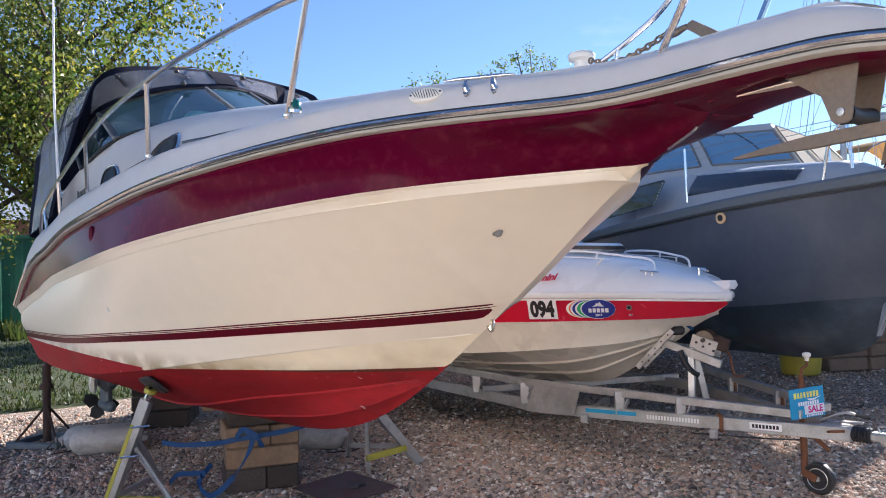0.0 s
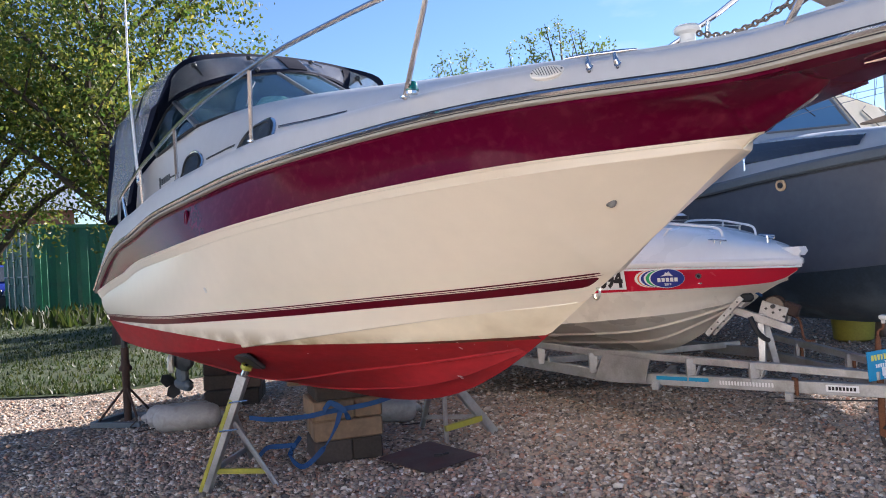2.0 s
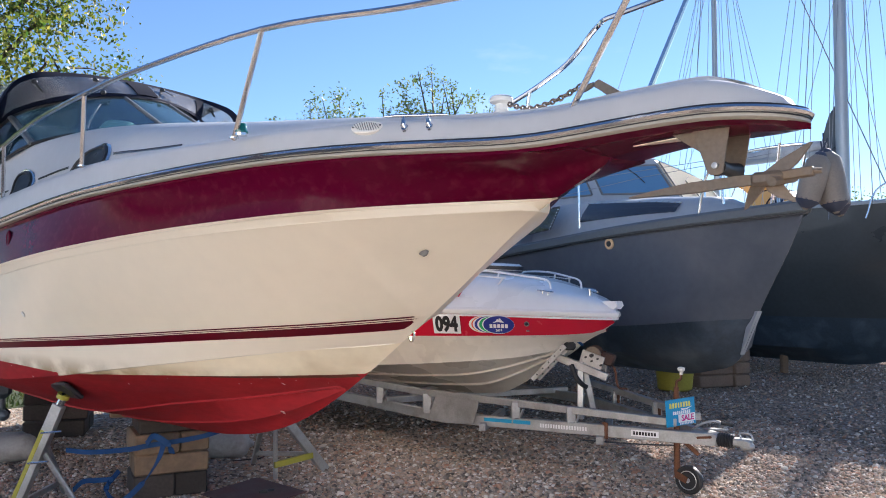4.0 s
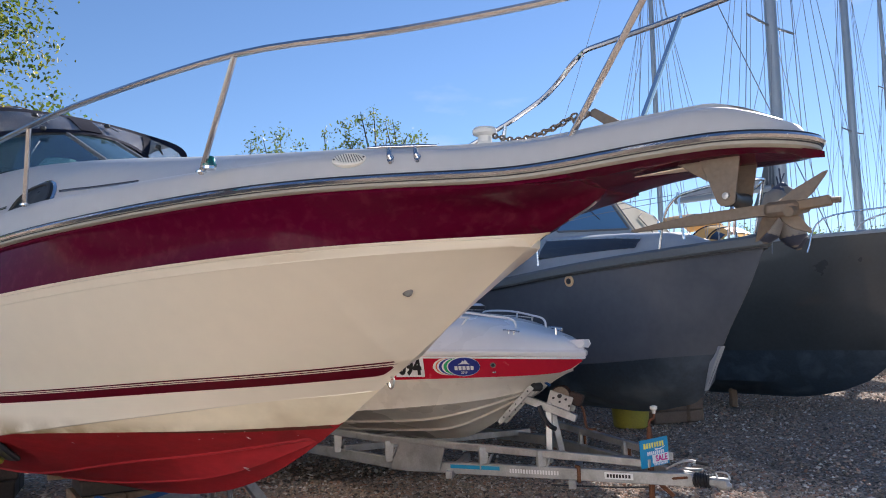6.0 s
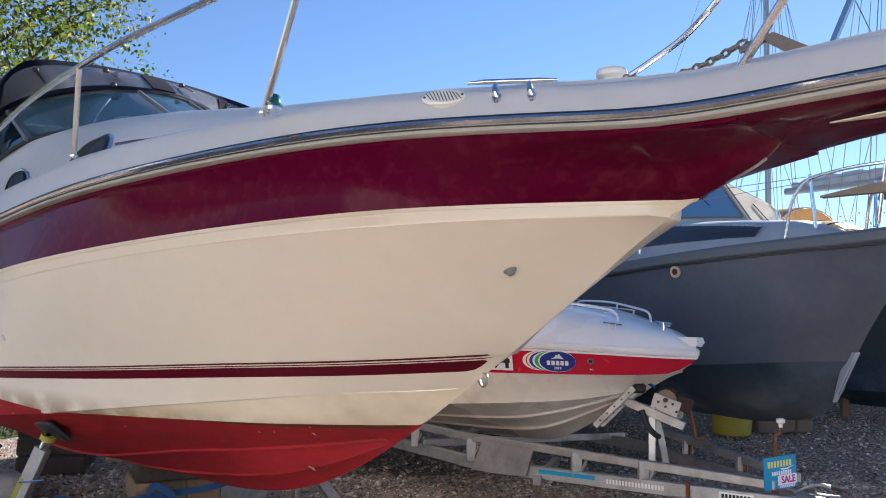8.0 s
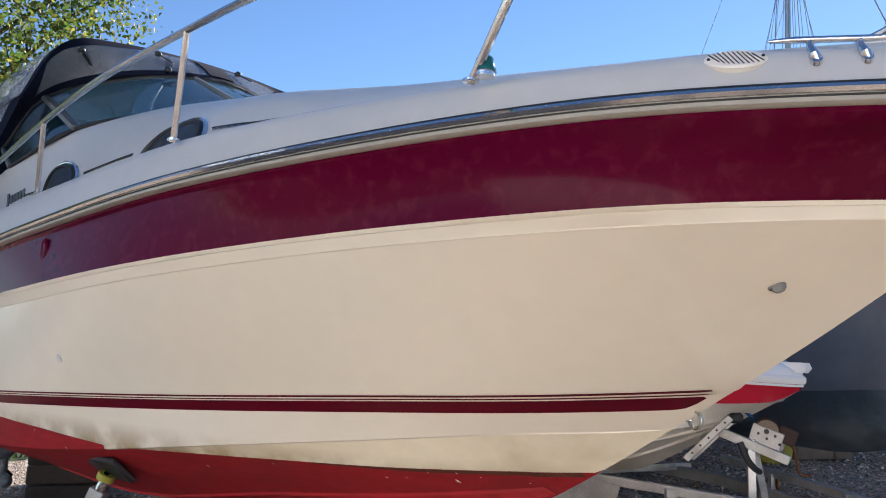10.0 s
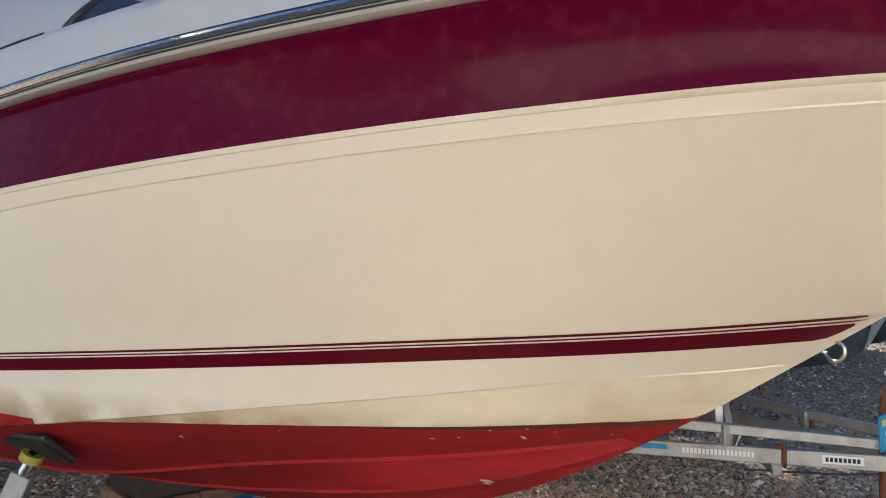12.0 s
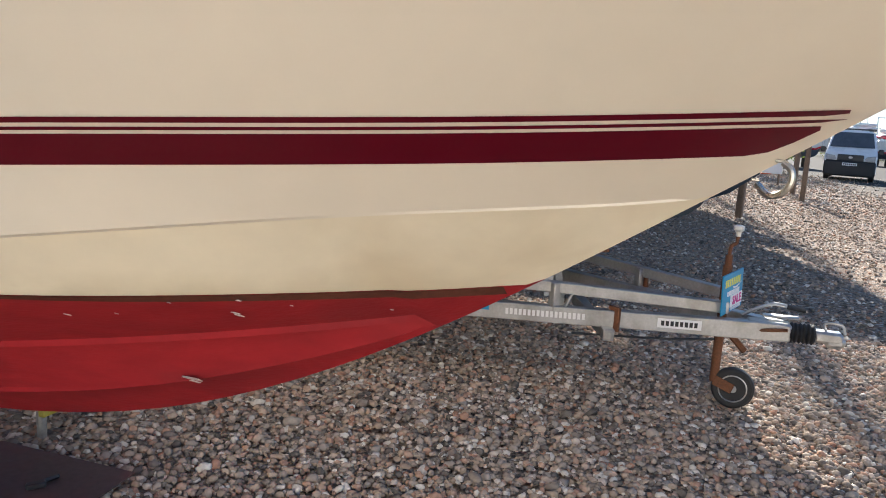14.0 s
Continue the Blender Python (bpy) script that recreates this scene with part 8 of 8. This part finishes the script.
for az_, d_, h_ in ((60.5, 100, 6.0), (62.5, 110, 7.0), (64.2, 105, 5.2), (66.2, 95, 5.5), (59.5, 90, 6.4)):
    y_b = yacht("white_sailing_yacht", pose(*bearing(az_, d_), 0, 0, -70 - az_), 9.0, 2.9, 0.6, 1.1, 2.3, "white sailing yacht ashore far across the yard", M_NIGHT, M_WHITE, M_WHITE, 0.4, group="yachts ashore")
    mast(y_b, (-4, 0, 2.4), h_, 0.06, ((0.5, 0.7),))

# ---- container, building, trees, hedges ----
CONT = Matrix.Translation((-12.0, 20.6, 0.22)) @ Matrix.Rotation(math.atan2(0.735, 0.676), 4, 'Z')
cont = thing("shipping_container", CONT, "green corrugated shipping container standing on rough grass", "container")
for y_, z_, w_, h_ in ((0, 0.08, 0.10, 0.16), (0, 2.53, 0.08, 0.10), (2.4, 2.53, 0.08, 0.10), (2.4, 0.08, 0.10, 0.16)):
    part("frame_rail", bar((0, y_, z_), (6.06, y_, z_), w_, h_), M_CONT, cont)
for x, y in ((0.04, 0.0), (6.02, 0.0), (0.04, 2.4), (6.02, 2.4)):
    part("corner_post", block((0.16, 0.16, 2.59), (x, y, 1.295), 0.01), M_CONT, cont)
cor = []
x_ = 0.1
while x_ < 5.95:
    for dx, dy in ((0.0, -0.01), (0.20, -0.01), (0.30, 0.055), (0.46, 0.055)):
        if x_ + dx < 5.98:
            cor.append((x_ + dx, dy))
    x_ += 0.56
for yy in (0.0, 2.4):
    part("corrugated_side", grid([[(x, yy + dy, z) for x, dy in cor] for z in (0.15, 2.49)]), M_CONT, cont, smooth=False)
part("roof", block((6.0, 2.36, 0.05), (3.03, 1.2, 2.55), 0.01), M_CONT, cont)
part("back_end", block((0.05, 2.3, 2.4), (6.03, 1.2, 1.3), 0.0), M_CONT, cont)
for k in (0, 1):
    dr = part("door", block((0.05, 1.13, 2.36), (-0.01, 0.63 + 1.15 * k, 1.30), 0.01), M_CONTDOOR, cont, "faded green steel door")
    for z in (0.55, 1.05, 1.55, 2.05):
        part("door_rib", block((0.03, 1.0, 0.22), (-0.04, 0.63 + 1.15 * k, z), 0.02), M_CONTDOOR, dr)
    for y in (0.35, 0.85):
        rod = part("lock_rod", tube([(-0.075, y + 1.15 * k, 0.1), (-0.075, y + 1.15 * k, 2.52)], 0.02, 8), M_GALV, dr)
        part("lock_handle", block((0.03, 0.32, 0.04), (-0.10, y + 0.1 + 1.15 * k, 1.15), 0.008), M_GALV, rod)
        for z in (0.25, 0.9, 1.7, 2.35):
            part("rod_bracket", block((0.05, 0.10, 0.06), (-0.065, y + 1.15 * k, z), 0.01), M_GALV, rod)
M_BRICK = material("far_red_brick", (0.30, 0.12, 0.075), 0.85, vary=0.2, scale=3)
house = thing("brick_building", pose(-24.5, 36.0, 0.2, 0, 0, 35), "red brick building with pale cladding beyond the container", "building")
part("wall", block((10, 6, 4.2), (0, 0, 2.1), 0.0), M_BRICK, house)
part("roof", ([(-5.3, -3.3, 4.2), (5.3, -3.3, 4.2), (5.3, 0, 6.0), (-5.3, 0, 6.0), (-5.3, 3.3, 4.2), (5.3, 3.3, 4.2)], [(0, 1, 2, 3), (3, 2, 5, 4), (0, 3, 4), (1, 5, 2), (0, 4, 5, 1)]), M_GREYDECK, house, smooth=False)
for k in range(3):
    w = part("window", block((1.4, 0.08, 1.3), (-3 + 3 * k, -3.02, 1.9), 0.02), M_SIGNWHITE, house)
    part("pane", block((1.2, 0.06, 1.1), (-3 + 3 * k, -3.05, 1.9), 0.0), M_DARKGLASS, w)



def leaves(centres, spread, per, size, rs):
    """Folded leaf blades scattered round the clump centres: vertices and faces as arrays."""
    c = np.repeat(np.asarray(centres, float), per, 0)
    n = len(c)
    p = c + rs.normal(0, 1, (n, 3)) * spread
    a = rs.normal(0, 1, (n, 3))
    a /= np.linalg.norm(a, axis=1)[:, None]
    b = np.cross(a, rs.normal(0, 1, (n, 3)))
    b /= np.linalg.norm(b, axis=1)[:, None] + 1e-9
    s = size * rs.uniform(0.6, 1.3, (n, 1))
    up = np.cross(a, b) * s * 0.18
    v = np.stack([p - a * s, p + b * s * 0.55 + up, p + a * s, p - b * s * 0.55 + up], 1).reshape(-1, 3)
    i = np.arange(n)[:, None] * 4
    f = np.concatenate([i + [0, 1, 2], i + [0, 2, 3]], 0)
    return v, f


def fast_mesh(name, v, f, mat_, smooth=False):
    me = bpy.data.meshes.new(name)
    k = f.shape[1]
    me.vertices.add(len(v))
    me.vertices.foreach_set("co", np.asarray(v, np.float32).ravel())
    me.loops.add(f.size)
    me.loops.foreach_set("vertex_index", np.asarray(f, np.int32).ravel())
    me.polygons.add(len(f))
    me.polygons.foreach_set("loop_start", np.arange(0, f.size, k, dtype=np.int32))
    me.polygons.foreach_set("loop_total", np.full(len(f), k, np.int32))
    if smooth:
        me.polygons.foreach_set("use_smooth", np.ones(len(f), bool))
    me.materials.append(mat_)
    me.update(calc_edges=True)
    me.validate()
    return me


# unseen pale wall, added to throw sunlight back onto the cruiser's side
bounce_ob = new("bounce_wall", mesh_of("bounce_wall", *moved(block((24.0, 0.25, 5.0), (8.0, 0, 2.5), 0.02), pose(-6.4, -5.0, 0, 0, 0, -54.2)), M_BOUNCE))
tagged(bounce_ob, "unseen pale wall added to bounce sunlight onto the cruiser", "wall", kind="structure")


def tree(name, at, height, crown_r, seed, label, leaf, limbs=9, per=60, clumps=260, size=0.07, low=0.22, group="", lean=(0, 0)):
    """A tree with tapered trunk, forking limbs and a crown of leaf clumps along the twigs."""
    rs = np.random.RandomState(seed)
    t = thing(name, pose(*at), label, "tree", group)
    top = Vector((lean[0], lean[1], height * 0.62))
    trunk = spline([(0, 0, -0.1), (0.1, 0.05, height * 0.2), (lean[0] * 0.5, lean[1] * 0.5, height * 0.4), tuple(top)], 4)
    n = len(trunk)
    r0 = height * 0.022
    part("trunk", tube(trunk, [r0 * (1 - 0.7 * i / n) for i in range(n)], 9), M_BARK, t)
    tips, shapes = [], []
    for k in range(limbs):
        f = low + (0.95 - low) * (k + 0.5) / limbs
        b0 = trunk[int(f * (n - 1))]
        a = k * 2.4 + rs.uniform(-0.4, 0.4)
        reach = crown_r * (1.05 - 0.45 * f) * rs.uniform(0.75, 1.1)
        rise = height * rs.uniform(0.10, 0.30) + (1 - f) * 0.2
        end = b0 + Vector((math.cos(a) * reach, math.sin(a) * reach, rise))
        mid_ = b0.lerp(end, 0.5) + Vector((rs.normal(0, 0.15), rs.normal(0, 0.15), 0.12 * reach))
        pts = spline([tuple(b0), tuple(mid_), tuple(end)], 5)
        shapes.append(tube(pts, [r0 * 0.42 * (1 - 0.85 * i / len(pts)) for i in range(len(pts))], 6))
        for m_ in range(5):
            s0 = pts[min(len(pts) - 1, 3 + 2 * m_)]
            e = s0 + Vector((rs.normal(0, 0.35), rs.normal(0, 0.35), rs.uniform(0.0, 0.5))) * reach * 0.6
            shapes.append(tube([s0, s0.lerp(e, 0.5) + Vector((0, 0, 0.05)), e], [r0 * 0.12, r0 * 0.08, r0 * 0.03], 4))
            tips += [s0.lerp(e, u) for u in (0.4, 0.7, 1.0)]
        tips += [pts[-1], pts[-3]]
    for k in range(4):
        e = top + Vector((rs.normal(0, crown_r * 0.35), rs.normal(0, crown_r * 0.35), height * rs.uniform(0.12, 0.36)))
        shapes.append(tube([top, e], [r0 * 0.3, r0 * 0.05], 5))
        tips += [top.lerp(e, u) for u in (0.4, 0.7, 0.9, 1.0)]
    for s_ in shapes:
        part("limb", s_, M_BARK, t)
    tp_ = np.array([tuple(p) for p in tips])
    pick = tp_[rs.randint(0, len(tp_), clumps)] + rs.normal(0, crown_r * 0.11, (clumps, 3))
    v, f = leaves(pick, crown_r * 0.075, per, size, rs)
    cr = new("crown", fast_mesh("crown", v, f, leaf))
    cr.parent = t
    return t


def at_bearing(cam_xy, az_, d, z=0.0):
    a = radians(az_)
    return (cam_xy[0] + d * math.sin(a), cam_xy[1] + d * math.cos(a), z)


C2 = (-0.45, -0.38)
tree("broadleaf_tree", at_bearing(C2, -23.8, 15.0, 0.15), 8.4, 3.1, 11, "large broadleaf tree with sunlit yellow painted on some leaves on the grass bank", M_LEAF, limbs=15, per=84, clumps=430, size=0.046, low=0.20)
tree("broadleaf_tree", at_bearing(C2, -33.0, 17.5, 0.2), 9.5, 3.4, 23, "large broadleaf tree beside the container", M_LEAF, limbs=15, per=84, clumps=450, size=0.05, low=0.22)
C35 = (-0.34, -0.5)
for az_, d_, h_, sd in ((-0.6, 24, 7.9, 1), (1.6, 25, 7.9, 2), (5.0, 24, 8.3, 3), (8.6, 24, 9.1, 4), (10.6, 25, 8.6, 5), (12.2, 25, 7.8, 6)):
    tree("young_tree", at_bearing(C35, az_, d_), h_, 1.7, 40 + sd, "young leafy tree behind the boat row", M_LEAF2, limbs=10, per=40, clumps=260, size=0.05, low=0.3, group="young trees behind the boats")


def hedge(at, L, W, H, az_, seed, label):
    rs = np.random.RandomState(seed)
    t = thing("hedge_bush", pose(*at, 0, 0, az_), label, "bush", "bushes behind the boats")
    n = int(L * 34 * max(1.0, H / 3.4))
    c = np.stack([rs.uniform(-L / 2, L / 2, n), rs.uniform(-W / 2, W / 2, n), np.abs(rs.uniform(0.05, 1, n)) ** 0.7 * H * (0.75 + 0.25 * np.sin(rs.uniform(0, 9, n)))], 1)
    v, f = leaves(c, 0.22, 40, 0.065, rs)
    o = new("foliage", fast_mesh("foliage", v, f, M_LEAF2))
    o.parent = t
    part("stems", join(*[tube([(x, 0, 0), (x + 0.2, 0.1, H * 0.7)], [0.05, 0.015], 5) for x in np.linspace(-L / 2 + 0.3, L / 2 - 0.3, 6)]), M_BARK, t)
    return t


hedge((14.5, 25.5, 0), 12, 2.5, 4.3, -20, 1, "dense green hedge behind the yachts")
hedge((24.5, 28.5, 0), 16, 2.8, 5.6, -30, 2, "dense green hedge behind the yachts")
hedge((-4.5, 27.0, 0.2), 12, 2.5, 3.0, 10, 3, "dense green hedge beyond the grass")
hedge((-19.0, 27.0, 0.2), 10, 2.5, 3.0, 25, 4, "dense green hedge beside the container")
hedge((*bearing(69.0, 95)[:2], 0), 30, 4, 3.4, -25, 5, "dark hedge across the yard")
hedge((*bearing(57.0, 110)[:2], 0), 50, 4, 3.0, -30, 6, "dark hedge across the yard")

# ---- ground ----
gv, gf = [], []
xs_ = [-1500, -400, -120, -60, -30] + list(np.linspace(-20, 20, 41)) + [30, 60, 120, 400, 1500]
ys_ = [-1500, -400, -120, -60, -30] + list(np.linspace(-20, 30, 51)) + [45, 60, 120, 400, 1500]
for y in ys_:
    for x in xs_:
        z = -0.012 + (0.008 * math.sin(x * 1.7 + y * 0.6) + 0.006 * math.sin(y * 2.3 - x)) * (1 if abs(x) < 25 and abs(y) < 35 else 0)
        gv.append((x, y, z))
nx_ = len(xs_)
for j in range(len(ys_) - 1):
    for i in range(nx_ - 1):
        gf.append((j * nx_ + i, j * nx_ + i + 1, (j + 1) * nx_ + i + 1, (j + 1) * nx_ + i))
ground = tagged(new("ground", mesh_of("ground", gv, gf, M_SHINGLE)), "grey brown shingle yard surface", "ground", kind="structure")

# grass bank rising to the container
edge_x = lambda y: float(np.interp(y, [8.6, 9.2, 10.2, 11.5, 14, 30, 60], [-5.0, -4.2, -3.2, -2.2, -1.5, -1, -1]))
bank_z = lambda x, y: 0.22 * min(1, max(0, (y - 9.5) / 9)) + 0.03 * math.sin(x * 0.9) * min(1, max(0, (y - 9) / 4))
bv, bf = [], []
by = np.concatenate([np.linspace(8.6, 24, 56), [28, 34, 45, 60]])
for y in by:
    x1 = edge_x(y) + 0.12 * math.sin(y * 5.1)
    for k in range(40):
        x = x1 - (k / 39) ** 1.6 * 45
        y2 = y + max(0, (-x - 6)) * 0.30 if y < 12 else y + max(0, (-x - 6)) * 0.30 * max(0, 1 - (y - 12) / 20)
        bv.append((x, y2, bank_z(x, y2) + (0.012 if k else -0.02)))
for j in range(len(by) - 1):
    for k in range(39):
        bf.append((j * 40 + k, j * 40 + k + 1, (j + 1) * 40 + k + 1, (j + 1) * 40 + k))
tagged(new("grass_bank", mesh_of("grass_bank", bv, [f[::-1] for f in bf], M_EARTH)), "rough mown grass bank", "grass bank", kind="structure")
ng = 30000
rs2 = np.random.RandomState(8)
gy = 8.7 + rs2.uniform(0, 1, ng) ** 1.5 * 13
gx = np.array([edge_x(y) for y in gy]) - rs2.uniform(0, 1, ng) ** 1.2 * 14
gy = gy + np.maximum(0, -gx - 6) * 0.30 * np.clip(1 - (gy - 12) / 20, 0, 1)
tall = (gy > 17) & (rs2.uniform(0, 1, ng) < 0.3)
hgt = np.where(tall, rs2.uniform(0.12, 0.4, ng), rs2.uniform(0.025, 0.075, ng))
gz = np.array([bank_z(a, b) for a, b in zip(gx, gy)]) + 0.01
an = rs2.uniform(0, 6.283, ng)
w_ = hgt * 0.16 + 0.004
dx_, dy_ = np.cos(an) * w_, np.sin(an) * w_
lx, ly = rs2.normal(0, 0.35, ng) * hgt, rs2.normal(0, 0.35, ng) * hgt
v = np.stack([np.stack([gx - dx_, gy - dy_, gz], 1), np.stack([gx + dx_, gy + dy_, gz], 1), np.stack([gx + lx, gy + ly, gz + hgt], 1)], 1).reshape(-1, 3)
tagged(new("grass", fast_mesh("grass", v, np.arange(ng * 3).reshape(-1, 3), M_GRASS)), "rough green and straw coloured grass", "grass", kind="stuff")

# loose stones of the shingle
ico = bmesh.new()
bmesh.ops.create_icosphere(ico, subdivisions=1, radius=1.0)
iv = np.array([tuple(q.co) for q in ico.verts])
jf = np.array([[q.index for q in fc.verts] for fc in ico.faces])
ico.free()
jf = jf[iv[jf].mean(1)[:, 2] > -0.6]          # the undersides lie in the ground
ov = np.array([(1, 0, 0), (0, 1, 0), (-1, 0, 0), (0, -1, 0), (0, 0, 1), (0, 0, -1)], float)
of_ = np.array([(0, 1, 4), (1, 2, 4), (2, 3, 4), (3, 0, 4), (1, 0, 5), (2, 1, 5), (3, 2, 5), (0, 3, 5)])


def stones(n, x0, x1, y0, y1, r0, r1, seed, keep=None, iv=None, jf=None):
    rs = np.random.RandomState(seed)
    x, y = rs.uniform(x0, x1, n), rs.uniform(y0, y1, n)
    if keep is not None:
        k = keep(x, y)
        x, y = x[k], y[k]
    n = len(x)
    r = r0 * (r1 / r0) ** (rs.uniform(0, 1, n) ** 1.8)
    s = np.stack([r * rs.uniform(0.85, 1.45, n), r * rs.uniform(0.75, 1.1, n), r * rs.uniform(0.5, 0.8, n)], 1)
    a = rs.uniform(0, 6.283, n)
    t = rs.normal(0, 0.35, n)
    lump = 1 + rs.normal(0, 0.10, (n, len(iv), 1))
    p = iv[None] * lump * s[:, None, :]
    ct, st_ = np.cos(t)[:, None], np.sin(t)[:, None]
    px, pz = p[..., 0] * ct - p[..., 2] * st_, p[..., 0] * st_ + p[..., 2] * ct
    ca, sa = np.cos(a)[:, None], np.sin(a)[:, None]
    qx, qy = px * ca - p[..., 1] * sa, px * sa + p[..., 1] * ca
    z = -0.010 + s[:, 2] * rs.uniform(0.1, 0.8, n) + rs.uniform(0, 0.006, n)
    v_ = np.stack([qx + x[:, None], qy + y[:, None], pz + z[:, None]], 2).reshape(-1, 3)
    f_ = (jf[None] + (np.arange(n) * len(iv))[:, None, None]).reshape(-1, 3)
    return v_, f_


near = stones(88000, -3.6, 4.6, 3.0, 7.4, 0.0085, 0.0215, 31, None, iv, jf)
far = stones(60000, -6.5, 14.0, 2.0, 17.0, 0.012, 0.030, 32, lambda x, y: ~((x > -3.6) & (x < 4.6) & (y > 3.1) & (y < 7.4)) & ~((y > 8.4) & (x < -2.2)), ov, of_)
far2 = stones(42000, 5.0, 34.0, 6.0, 26.0, 0.022, 0.05, 34, lambda x, y: ~((x < 14.0) & (y < 17.0)) & (np.abs(np.arctan2(x + 0.97, y - 2.1) - 1.0) < 0.35) & (x - 0.9 * y < 9.0 + 1.5 * np.sin(0.7 * y) + 4.5 * np.random.RandomState(7).uniform(-1, 1, len(x)) ** 3), ov, of_)
big = stones(900, -3.6, 4.6, 3.0, 7.4, 0.020, 0.036, 33, None, iv, jf)
sv = np.concatenate([near[0], far[0], big[0], far2[0]])
sf_ = np.concatenate([near[1], far[1] + len(near[0]), big[1] + len(near[0]) + len(far[0]), far2[1] + len(near[0]) + len(far[0]) + len(big[0])])
tagged(new("shingle_stones", fast_mesh("shingle_stones", sv, sf_, M_PEBBLE, True)), "loose rounded grey and brown shingle stones", "shingle", kind="stuff")
